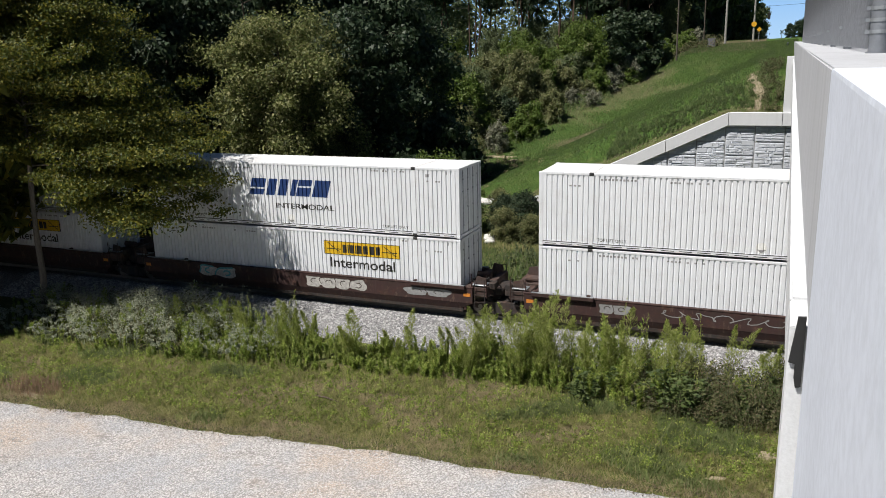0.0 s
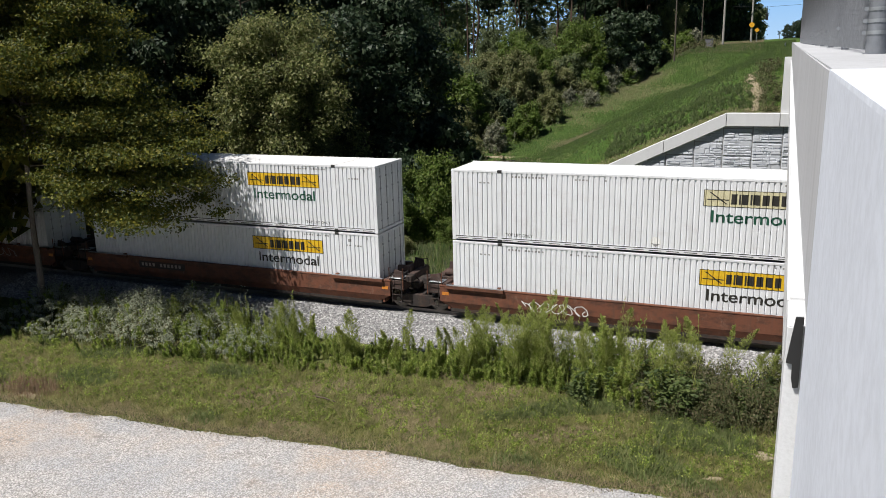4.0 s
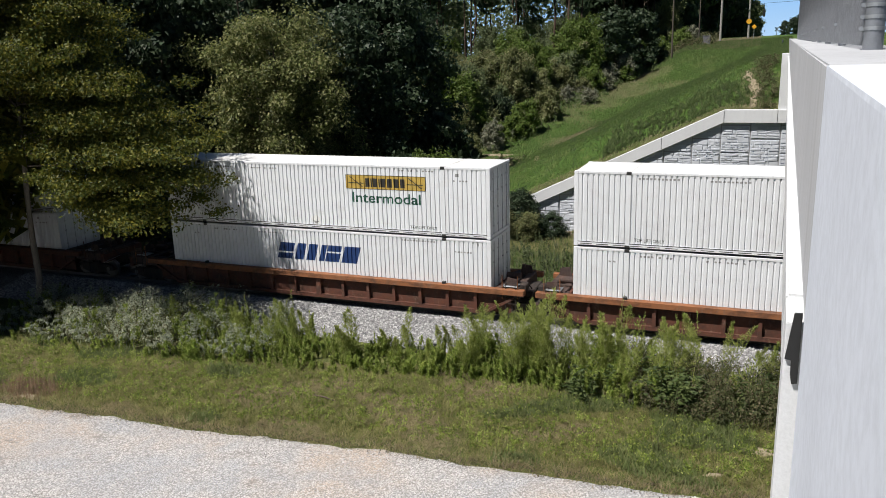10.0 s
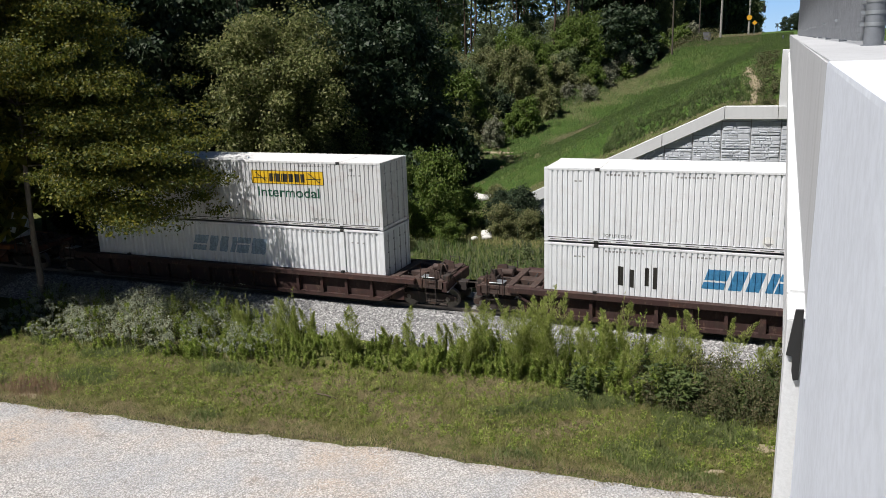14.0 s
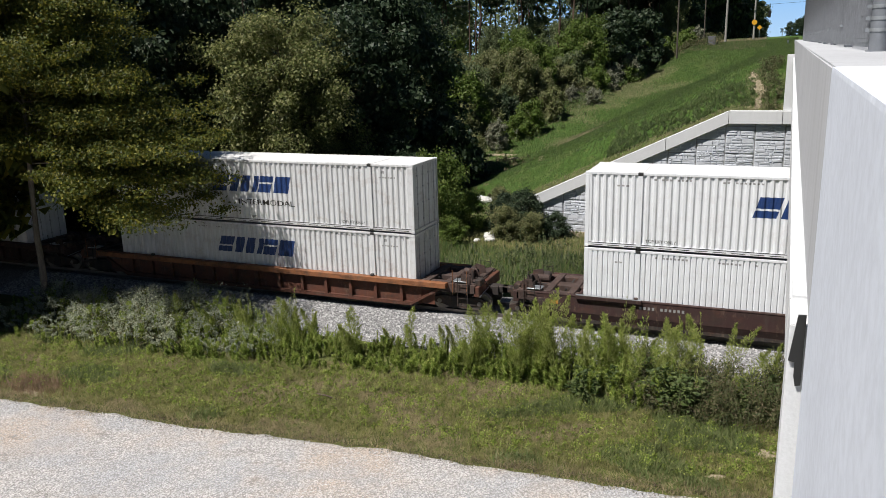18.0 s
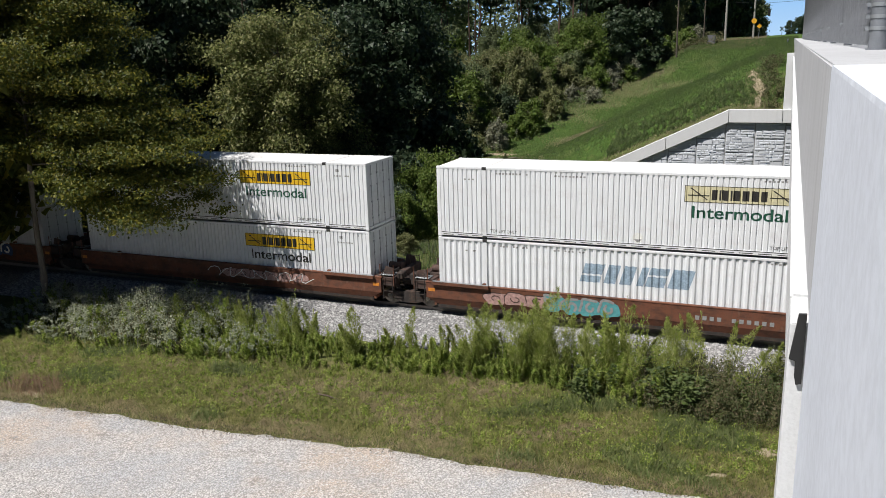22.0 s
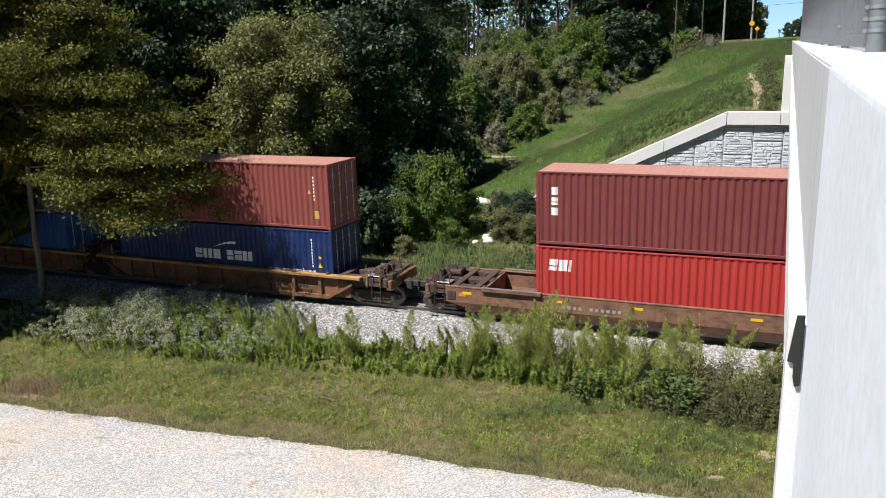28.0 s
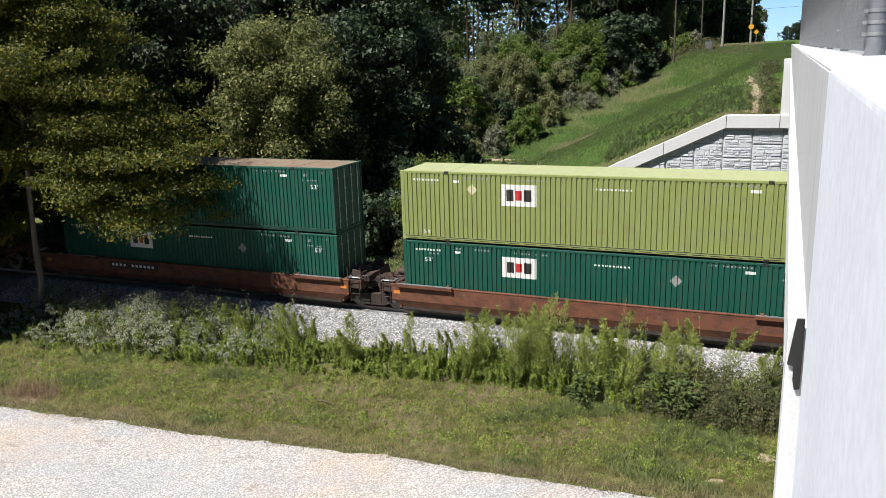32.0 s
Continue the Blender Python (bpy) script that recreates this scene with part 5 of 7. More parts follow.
def build_train():
    # first set of three, then a second, with smooth sides
    car, _ = white_car(-38.9, "out", "in", False, "mustard", "yellow", DARK_BROWN, seed=1)
    car, _ = white_car(-19.36, "in", "in", False, "navy", "yellow", DARK_BROWN, seed=2)
    scrawl(car, 0.7, 3.7, 0.72, 1.22, "white", 3)
    scrawl(car, 5.6, 7.6, 0.78, 1.15, "grey", 4)
    scrawl(car, -5.2, -3.2, 0.7, 1.2, "white", 5, "teal")
    car, _ = white_car(0.1, "in", "out", False, "yellow", "yellow", DARK_BROWN, seed=3)
    scrawl(car, -5.6, -4.5, 0.8, 1.2, "grey", 6)
    scribble(car, -3.4, 1.6, 0.9, 1.15, "grey", 7)
    flat(car, "graffiti", [oblong(2.2, 2.9, 0.92, 1.05)], "orange", "orange sprayed patch", CAR_FACE)
    car, cs = white_car(23.66, "out", "in", False, "mustard", "mustard", SIENNA, seed=4)
    car_number(car, -5.2, -2.6, 0.93, 1.11)
    scribble(car, 2.1, 5.9, 0.72, 1.15, "grey", 8)
    flat(cs[1], "dirt_streak", [oblong(-7.75, -7.68, 0.9, 2.3, -0.1), oblong(-7.45, -7.40, 0.3, 1.6, -0.15), oblong(-6.95, -6.90, 0.2, 1.0), oblong(-7.55, -7.5, 1.0, 1.8, 0.1), oblong(5.98, 6.06, 0.1, 1.3)], "black", "black grease streaks")
    car, _ = white_car(43.15, "in", "in", False, "yellow", "yellow", SIENNA, seed=5)
    car_number(car, -5.0, -2.5, 0.9, 1.1)
    car, _ = white_car(62.72, "in", "out", False, "cream", "yellow", SIENNA, seed=6)
    scribble(car, -5.0, -2.4, 0.6, 1.0, "white", 9)
    # rib-sided sets
    white_car(85.95, "out", "in", True, "cream", "yellow", BROWN, seed=7)
    white_car(105.55, "in", "in", True, "cream", "yellow", BROWN, seed=8)
    white_car(125.0, "in", "out", True, "navy", "navy", BROWN, seed=9, low_style="fluted", top_style="fluted")
    white_car(148.53, "out", "in", True, "mustard", "navy", BROWN, ORANGE_BROWN, seed=10)
    white_car(168.05, "in", "in", True, "yellow", "yellow", BROWN, ORANGE_BROWN, seed=11)
    white_car(187.54, "in", "out", True, "mustard", "navy", BROWN, ORANGE_BROWN, seed=12)
    # five single cars
    white_car(211.19, "out", "out", True, "yellow", "faded", DARK_BROWN, seed=13, top_mat=WHITE_WORN, low_style="fluted")
    car, cs = white_car(234.35, "out", "out", True, "yellow", "blue", DARK_BROWN, seed=14)
    flat(cs[0], "graffiti", [oblong(-5.2, -5.0, 1.35, 2.1), oblong(-4.75, -4.6, 1.3, 2.0), oblong(-4.2, -4.05, 1.4, 2.1), oblong(-3.9, -3.75, 1.3, 2.15)], "black", "black sprayed strokes")
    white_car(257.75, "out", "out", True, "yellow", "", DARK_BROWN, seed=15, low_style="fluted")
    white_car(280.55, "out", "out", True, "navy", "navy", BROWN, ORANGE_BROWN, seed=16, top_mat=WHITE_WORN, low_mat=WHITE_WORN, low_style="fluted", top_style="fluted")
    car, _ = white_car(303.85, "out", "out", False, "navy", "yellow", DARK_BROWN, seed=17, top_style="fluted")
    car_number(car, -5.9, -4.2, 1.0, 1.15, "grey")
    # smooth-sided set with graffiti
    car, _ = white_car(327.54, "out", "in", False, "yellow", "yellow", SIENNA, seed=18, low_style="smooth")
    car_number(car, -5.2, -2.4, 0.95, 1.15)
    scrawl(car, 1.2, 5.8, 0.62, 1.34, "navy", 10, "white")
    flat(car, "graffiti", [oblong(2.5, 3.1, 1.0, 1.2, 0.4)], "orange", "orange sprayed dab", CAR_FACE - 0.006)
    car, _ = white_car(346.94, "in", "in", False, "yellow", "yellow", SIENNA, seed=19)
    scribble(car, -0.4, 5.1, 0.7, 1.15, "white", 11)
    scrawl(car, 0.3, 4.9, 0.72, 1.14, "pink", 12)
    car, _ = white_car(366.32, "in", "out", False, "cream", "faded", SIENNA, seed=20, low_style="fluted")
    scrawl(car, -6.0, -3.4, 0.62, 1.15, "pink", 13)
    scrawl(car, -3.5, -0.6, 0.52, 1.2, "teal", 14, "grey")
    car_number(car, 2.2, 5.0, 0.78, 0.98, "grey")
    # a five-well articulated car with 40-foot containers
    L40, TAN_CAR = 12.192, "tan rib-sided articulated well car with yellow sills on the track"
    ends = ("out", "in"), ("in", "in"), ("in", "in"), ("in", "in"), ("in", "out")
    for X, (a, b) in zip((388.09, 403.6, 419.3, 435.2, 450.95), ends):
        car = well_car(TAN_CAR, X, 12.4, a, b, True, TAN, YELLOW_EDGE, GROUP3)
        car_number(car, 3.2, 4.9, 0.62, 0.80, "white" if X < 400 else "black")

    def sea(label, X, level, wall_mat, roof_mat, tall=TALL, base=None):
        return container("shipping_container", label, X, level, L40, tall, "sea", wall_mat, roof_mat, base)

    low = FLOOR_Z
    c = sea("maroon ribbed container with white block logo, seated in a well", 388.09, 0, MAROON, MAROON)
    carrier_logo(c, 1.24, 1.82, -2.37, 2.2)
    c = sea("navy ribbed container with small red-white mark, atop another", 388.09, 1, SEA_BLUE, NAVY_ROOF, 2.591)
    flat(c, "logo", strokes(-5.66, -4.95, 2.02, 2.28, [("slit", 1), ("whole", 1)], 0, 0.25), "red", "small red block mark")
    flat(c, "logo", strokes(-4.9, -3.57, 2.02, 2.28, [("slit", 1), ("slit", 1), ("whole", 1), ("slit", 1), ("whole", 1)], 0, 0.25), "white", "small white block mark")
    c = sea("russet ribbed container with upright white mark, seated in a well", 403.6, 0, RUSSET, RUSSET_ROOF)
    flat(c, "logo", [oblong(-5.22, -4.95, 1.1 + i * 0.26, 1.28 + i * 0.26) for i in range(6)], "white", "upright white block mark")
    c = sea("navy ribbed container with white block logo, atop another", 403.6, 1, NAVY, NAVY_ROOF)
    carrier_logo(c, 1.16, 1.74, two=True)
    words(c, "eco container", 2.5, 5.05, 0.90, 1.14, "white")
    words(c, "bamboo flooring", 2.65, 4.95, 0.52, 0.74, "white", 0, 0.0)
    flat(c, "warning_print", [oblong(5.35, 5.65, 0.35, 0.75), oblong(5.4, 5.55, 1.0, 1.15), oblong(5.4, 5.55, 1.5, 1.6)], "yellow", "small yellow warning marks")
    flat(c, "code_print", [oblong(5.2, 5.26, 1.0 + i * 0.16, 1.1 + i * 0.16) for i in range(10)], "white", "small white code marks")
    for X in (419.3, 450.95):
        c = sea("navy ribbed container with white logo and arc, in a well", X, 0, NAVY, NAVY_ROOF)
        carrier_logo(c, 1.22, 1.68, -1.45, 1.9)
        words(c, "eco container", 2.65, 5.2, 0.90, 1.10, "white")
        flat(c, "warning_print", [[(5.3, 1.2), (5.55, 1.2), (5.42, 1.42)], oblong(5.36, 5.5, 1.6, 1.72)], "yellow", "small yellow warning marks")
        flat(c, "code_print", [oblong(5.0, 5.06, 1.2 + i * 0.15, 1.3 + i * 0.15) for i in range(9)], "white", "small white code marks")
        c = sea("faded russet ribbed container riding on a navy one", X, 1, RUSSET_DEEP, RUSSET_ROOF)
        flat(c, "plate_mark", [oblong(-5.5, -5.25, 2.2, 2.5)], "cream", "small cream plate")
        flat(c, "warning_print", [oblong(5.3, 5.55, 0.5, 0.85), [(5.0, 1.6), (5.2, 1.6), (5.1, 1.8)]], "mustard", "small yellow warning marks")
        flat(c, "code_print", [oblong(5.3, 5.36, 1.3 + i * 0.16, 1.4 + i * 0.16) for i in range(7)], "white", "small white code marks")
    c = sea("bright blue ribbed container seated in a well", 435.2, 0, BLUE, NAVY_ROOF)
    c = sea("pale grey ribbed container with blue and white mark, atop another", 435.2, 1, GREY, ROOF_WHITE, 2.591)
    flat(c, "logo", [oblong(-5.15, -3.75, 1.6, 2.12)], "navy", "blue plate")
    flat(c, "logo", bars_in(-5.0, -3.9, 1.7, 2.02, (1, 1, 1), 0.3), "white", "white block mark", FACE - 0.003)
    # two long single cars with 40-foot containers
    car = well_car("smooth-sided faded tan-brown well car with yellow dabs on track", 472.4, 16.35, "out", "out", False, FADED_TAN, FADED_TAN, GROUP3)
    for x in (-9.2, -5.4, -2.3, 1.9, 5.8, 8.9):
        flat(car, "reflector", [oblong(x, x + 0.42, 1.02, 1.13)], "yellow", "small yellow reflector strip", CAR_FACE)
    car_number(car, -5.0, -2.6, 0.78, 0.95, "grey")
    c = sea("red ribbed container with white block mark, seated in a well", 472.4, 0, RED, MAROON)
    flat(c, "logo", strokes(-5.6, -4.65, 1.92, 2.38, [("slit", 1), ("whole", 1), ("whole", 0.3)], 0.1, 0.25), "white", "white block mark")
    c = sea("dark maroon ribbed container with upright white mark, atop another", 472.4, 1, MAROON_FADED, RUSSET_ROOF)
    flat(c, "logo", strokes(-5.5, -5.2, 2.0, 2.3, [("whole", 1)], 0, 0.3) + strokes(-5.5, -5.2, 1.6, 1.9, [("slit", 1)], 0, 0.3) + strokes(-5.5, -5.2, 1.2, 1.5, [("whole", 1)], 0, 0.3), "white", "upright white block mark")
    car = well_car("smooth-sided orange-brown well car with white graffiti, on the track", 495.72, 16.35, "out", "out", False, RUST_BROWN, RUST_BROWN, GROUP3)
    scrawl(car, -2.1, 1.75, 0.45, 1.36, "white", 15)
    scrawl(car, 4.45, 8.1, 0.70, 1.28, "white", 16)
    scribble(car, -5.4, -2.4, 0.9, 1.2, "grey", 17)
    car_number(car, -5.2, -2.5, 0.66, 0.84, "grey")
    c = sea("navy ribbed container with white block logo, seated in a well", 495.72, 0, SEA_BLUE, NAVY_ROOF)
    carrier_logo(c, 1.18, 1.76)
    c = sea("navy ribbed container with round white globe mark, atop another", 495.72, 1, SEA_BLUE, NAVY_ROOF)
    disc = [(-0.03 + 1.0 * math.cos(a), 1.52 + 0.78 * math.sin(a)) for a in np.linspace(0, 6.283, 28, endpoint=False)]
    flat(c, "logo", [disc], "white", "white globe disc")
    flat(c, "logo", [oblong(-1.5, 1.46, 1.30, 1.74)], "white", "white band", FACE - 0.003)
    flat(c, "logo", [oblong(-0.5, -0.3, 0.95, 1.2), oblong(0.2, 0.55, 0.9, 1.15, 0.5), oblong(-0.55, 0.1, 1.85, 2.05, 0.6), oblong(0.3, 0.6, 1.8, 2.1)], "navy", "blue land shapes", FACE - 0.003)
    flat(c, "logo", strokes(-1.42, -0.08, 1.33, 1.71, [("slit", 1), ("split", 1.3), ("whole", 1)], 0, 0.26), "red", "red block mark", FACE - 0.006)
    flat(c, "logo", strokes(0.06, 1.42, 1.33, 1.71, [("slit", 1), ("slit", 1), ("split", 1.3)], 0, 0.26), "navy", "blue block mark", FACE - 0.006)
    # green containers at the end
    for X, ends, mats in ((519.14, ("out", "in"), (GREEN, GREEN, GREEN_ROOF)), (538.5, ("in", "out"), (GREEN, LIME, LIME_ROOF))):
        car = well_car("smooth-sided orange-brown double-stack well car on the track", X, 16.35, *ends, False, SIENNA, SIENNA, GROUP3)
        if X < 530:
            car_number(car, -4.9, -2.1, 0.96, 1.13, "white", True)
        for level in (0, 1):
            tint = "yellow-green" if mats[level] is LIME else "dark green"
            c = container("shipping_container", f"{tint} ribbed container with framed white mark, {'atop another' if level else 'in a well car'}", X, level, style="ribbed", wall_mat=mats[level], roof_mat=mats[2])
            x0, x1, z0, z1 = -3.72, -2.3, (1.62 if level == 0 else 1.60), 2.46
            flat(c, "plate", [oblong(x0, x1, z0, z1)], "white", "white square plate")
            flat(c, "logo", [oblong(x0 + 0.2, x0 + 0.5, z0 + 0.2, z1 - 0.2), oblong(x1 - 0.5, x1 - 0.2, z0 + 0.2, z1 - 0.2)], "black", "black block mark", FACE - 0.003)
            flat(c, "logo", [oblong(x0 + 0.58, x1 - 0.58, z0 + 0.24, z1 - 0.24)], "red", "red block mark", FACE - 0.004)
            words(c, "53'", -7.1, -6.75, 2.05 if level == 0 else 0.30, 2.22 if level == 0 else 0.46, "white")
            words(c, "53'", 6.9, 7.3, 2.05 if level == 0 else 1.95, 2.25 if level == 0 else 2.15, "white")
            small_marks(c, int(X) + level, False, False)
            bits = [oblong(-7.5 + i * 0.13, -7.42 + i * 0.13, 2.5, 2.58) for i in range(9)] + [oblong(0.0 + i * 0.14, 0.08 + i * 0.14, 2.35, 2.42) for i in range(10)] + [oblong(-5.75, -5.5, 2.45, 2.55), oblong(5.4, 5.75, 2.45, 2.56)]
            flat(c, "code_print", bits, "white", "small white code marks")
            px, pz = (3.03, 2.0) if level == 0 else (-4.95, 2.2)
            flat(c, "placard", [[(px - 0.23, pz), (px, pz - 0.23), (px + 0.23, pz), (px, pz + 0.23)]], "grey" if level == 0 else "cream", "pale diamond placard")


build_train()


# ---- vegetation ----
def leaf_quads(centres, normals, size, rng, longish=1.6, curl=0.25, way=None, corners=4):
    """One bent four-cornered leaf at each centre, or a three-cornered one for plants far off; way: where the leaves point."""
    n = len(centres)
    nrm = normals + rng.normal(0, 0.55, (n, 3))
    nrm /= np.linalg.norm(nrm, axis=1)[:, None] + 1e-9
    ref = rng.normal(0, 1, (n, 3))
    t = np.cross(nrm, ref)
    t /= np.linalg.norm(t, axis=1)[:, None] + 1e-9
    if way is not None:
        t = way + rng.normal(0, 0.28, (n, 3))
        t /= np.linalg.norm(t, axis=1)[:, None] + 1e-9
        nrm = np.cross(t, ref)
        nrm /= np.linalg.norm(nrm, axis=1)[:, None] + 1e-9
    b = np.cross(nrm, t)
    s = (size * rng.uniform(0.6, 1.35, n))[:, None]
    droop = nrm * s * curl
    if corners == 3:
        v = np.stack([centres - t * s * longish * 0.55, centres + t * s * longish * 0.35 - b * s * 0.7, centres + t * s * longish * 0.35 + b * s * 0.7 - droop], 1)
        return v.reshape(-1, 3), np.arange(3 * n).reshape(n, 3)
    v = np.stack([centres - t * s * longish * 0.5, centres - b * s * 0.5 + droop * 0.4, centres + t * s * longish * 0.5 - droop, centres + b * s * 0.5 + droop * 0.4], 1)
    return v.reshape(-1, 3), np.arange(4 * n).reshape(n, 4)


def clump_points(clumps, per, rng, fill=0.45):
    """Points and outward ways on and in ellipsoid clumps (x, y, z, rx, ry, rz)."""
    clumps = np.asarray(clumps, float)
    n = len(clumps) * per
    d = rng.normal(0, 1, (n, 3))
    d /= np.linalg.norm(d, axis=1)[:, None]
    k = np.repeat(np.arange(len(clumps)), per)
    r = np.abs(rng.normal(0.80, 0.30, n))[:, None]
    pts = clumps[k, :3] + d * r * clumps[k, 3:]
    up = d + np.array([0, 0, 0.45])
    return pts, up / np.linalg.norm(up, axis=1)[:, None]


def joined(pieces):
    vs, fs, off = [], [], 0
    for v, f in pieces:
        vs.append(v)
        fs.append(f + off)
        off += len(v)
    return np.concatenate(vs), np.concatenate(fs)


def tree_meshes(seed, tall, bole, spread, limbs, clump_size, per, leaf, trunk_r, lean=0.0, low=0.35, squash=0.75, limb_clumps=3, thin=1.0, corners=4, cone=0.0, inner=0.42):
    """A trunk with limbs, and a crown of leaf clumps about the limbs' ends."""
    rng = np.random.default_rng(seed)
    n = 7
    path = [(lean * tall * (i / n) ** 1.3 + rng.normal(0, 0.04 * tall / n), rng.normal(0, 0.04 * tall / n), -0.3 + (tall * 0.96 + 0.3) * i / n) for i in range(n + 1)]
    path[0] = (0, 0, -0.3)
    radii = [trunk_r * (1.25 if i == 0 else 1 - 0.86 * i / n) for i in range(n + 1)]
    wood = [tube(path, radii, 9)]
    clumps = []
    for k in range(limbs):
        u = low + (0.95 - low) * (k + rng.uniform(0, 0.8)) / limbs
        i = min(int(u * n), n - 1)
        a, b = np.array(path[i]), np.array(path[i + 1])
        root = a + (b - a) * (u * n - i)
        ang = k * 2.4 + rng.uniform(-0.5, 0.5)
        reach = spread * (0.55 + 0.45 * math.sin(math.pi * min(1, (u - low) / (1 - low) * 0.75 + 0.22))) * rng.uniform(0.7, 1.1)
        reach *= 1 - cone * (u - low) / (1 - low)
        rise = reach * rng.uniform(0.12, 0.5)
        tip = root + np.array([math.cos(ang) * reach, math.sin(ang) * reach * thin, rise])
        mid = (root + tip) / 2 + np.array([0, 0, reach * 0.06])
        r0 = trunk_r * (1 - 0.8 * u) * 0.5
        wood.append(tube([root, mid, tip], [r0, r0 * 0.6, r0 * 0.15], 5))
        for j in range(limb_clumps):
            w = inner + (1 - inner) * (j + 0.5) / limb_clumps + rng.uniform(-0.08, 0.08)
            p = root + (tip - root) * w + rng.normal(0, 0.065 * spread, 3) * np.array([1, 1, 0.6])
            s = clump_size * rng.uniform(0.6, 1.25)
            clumps.append((*p, s, s, s * squash))
    for j in range(3):
        p = np.array(path[-1]) + rng.normal(0, 0.08 * spread, 3)
        clumps.append((*p, clump_size * 0.9, clump_size * 0.9, clump_size * squash))
    pts, up = clump_points(clumps, per, rng)
    crown = from_arrays("crown", *leaf_quads(pts, up, leaf, rng, corners=corners))
    v, f = joined(wood)
    return smooth(from_arrays("trunk", v, f)), crown


def tree_thing(name, label, category, meshes, bark, leaves, group=""):
    t = thing(name, label, category, group)
    put("trunk", meshes[0], bark, t)
    put("crown", meshes[1], leaves, t)
    return t


def plant_at(ob, x, y, turn=0.0, size=1.0, sink=0.0, tall=None):
    m = pose(x, y, float(ground_height(x, y)) - sink, 0, 0, turn) @ Matrix.Diagonal((size, size, size * (tall or 1.0), 1))
    ob.matrix_basis = m
    return ob


def spread_copies(ob, places):
    """Copies of a plant; the first place takes the plant itself."""
    for i, (x, y, turn, size, tall) in enumerate(places):
        t = ob if i == 0 else copy_thing(ob, Matrix())
        plant_at(t, x, y, turn, size, 0.05, tall)


# the hardwood beside the track, close to the camera
def broad_tree_meshes(seed, tall, limbs, per, leaf, trunk_r):
    """A slim trunk that leans a little, and long drooping limbs: a crown widest low down, tapering to the top."""
    rng = np.random.default_rng(seed)
    n = 9
    path = [(0.075 * tall * i / n + (0.10 * math.sin(i * 1.3) if i else 0), 0.06 * math.sin(i * 2.1), -0.4 + (tall * 0.96 + 0.4) * i / n) for i in range(n + 1)]
    path[0] = (0, 0, -0.4)
    radii = [trunk_r * (1.2 if i == 0 else 1 - 0.85 * i / n) for i in range(n + 1)]
    wood = [tube(path, radii, 10)]
    clumps = []
    rows = np.array(path)
    for k in range(limbs):
        z = 7.0 + (tall - 7.6) * ((k + rng.uniform(0, 1)) / limbs) ** 0.92
        wide = float(np.interp(z, [2.4, 4.0, 6.2, 9.0, 13.0, 15.5, tall], [5.5, 8.6, 9.8, 7.9, 5.4, 3.2, 0.8]))
        ang = k * 2.399 + rng.uniform(-0.4, 0.4)
        if k % 4 == 0:
            z, ang = 5.0 + 1.35 * rng.integers(0, 5) + rng.normal(0, 0.14), rng.uniform(-0.70, 0.55)
            wide = float(np.interp(z, [5.0, 6.5, 9.0, 12.0], [10.2, 10.4, 8.4, 6.6]))
        if k % 4 and z < 9.5 and abs((ang + 0.75 + math.pi) % (2 * math.pi) - math.pi) < 0.55:
            ang += 1.0 if rng.uniform() < 0.5 else -1.0
        reach = wide * rng.uniform(0.62, 1.04)
        sag = reach * (rng.uniform(-0.16, 0.08) if z < 11 else rng.uniform(0.1, 0.4))
        zr = min(max(z - sag + (2.2 if z < 5 else 0), 2.2), tall * 0.95)
        root = np.array([np.interp(zr, rows[:, 2], rows[:, 0]), np.interp(zr, rows[:, 2], rows[:, 1]), zr])
        tip = np.array([root[0] + math.cos(ang) * reach, math.sin(ang) * reach * (0.64 if k % 4 == 0 else float(np.interp(z, [5, 9, 14, 20], [0.50, 0.60, 0.9, 1.1]))) - max(0, z - 11) * 0.10, z])
        mid = (root + tip) / 2 + np.array([0, 0, 0.07 * reach])
        r0 = max(0.02, trunk_r * (1 - 0.8 * zr / tall) * 0.42)
        if z > 9.5 or k % 5 == 1:
            wood.append(tube([root, mid, tip], [r0, r0 * 0.6, r0 * 0.15], 5))
        for j in range(7):
            first = 0.50 if z < 9.5 else 0.22
            w = first + (1.02 - first) * (j + rng.uniform(0.1, 0.9)) / 7
            q = (1 - w) ** 2 * root + 2 * w * (1 - w) * mid + w * w * tip + rng.normal(0, 0.40, 3) * np.array([1, 1, 0.4])
            c = rng.uniform(0.5, 1.25)
            clumps.append((*q, c, c, c * 0.36))
    pts, up = clump_points(clumps, per, rng)
    crown = from_arrays("crown", *leaf_quads(pts, up, leaf, rng))
    v, f = joined(wood)
    return smooth(from_arrays("trunk", v, f)), crown


near_tree = tree_thing("hardwood_tree", "tall slim-trunked hardwood with yellow-green crown beside the track", "tree",
                       broad_tree_meshes(21, 18.0, 205, 180, 0.090, 0.17), BARK_GREY, LEAF_OAK)
plant_at(near_tree, -31.7, -4.5)
# Far-left trees, mostly unseen: crowns added to shade the track and block sky.
for x, y, seed, size in ((-38.5, -5.8, 100, 0.95), (-50, -7.0, 220, 1.0), (-45, 7.5, 55, 0.8), (-44, -14.5, 71, 1.1), (-56, -15, 83, 1.1)):
    t = tree_thing("hardwood_tree", "tall dense yellow-green hardwood at the far left, added for shade", "tree",
                   tree_meshes(seed, 20.0, 4, 8.2, 84, 1.8, 130, 0.46, 0.20, 0.0, 0.16, 0.8, 4, 0.8, 3, inner=0.15), BARK, LEAF_OAK)
    plant_at(t, x, y, 0, size)

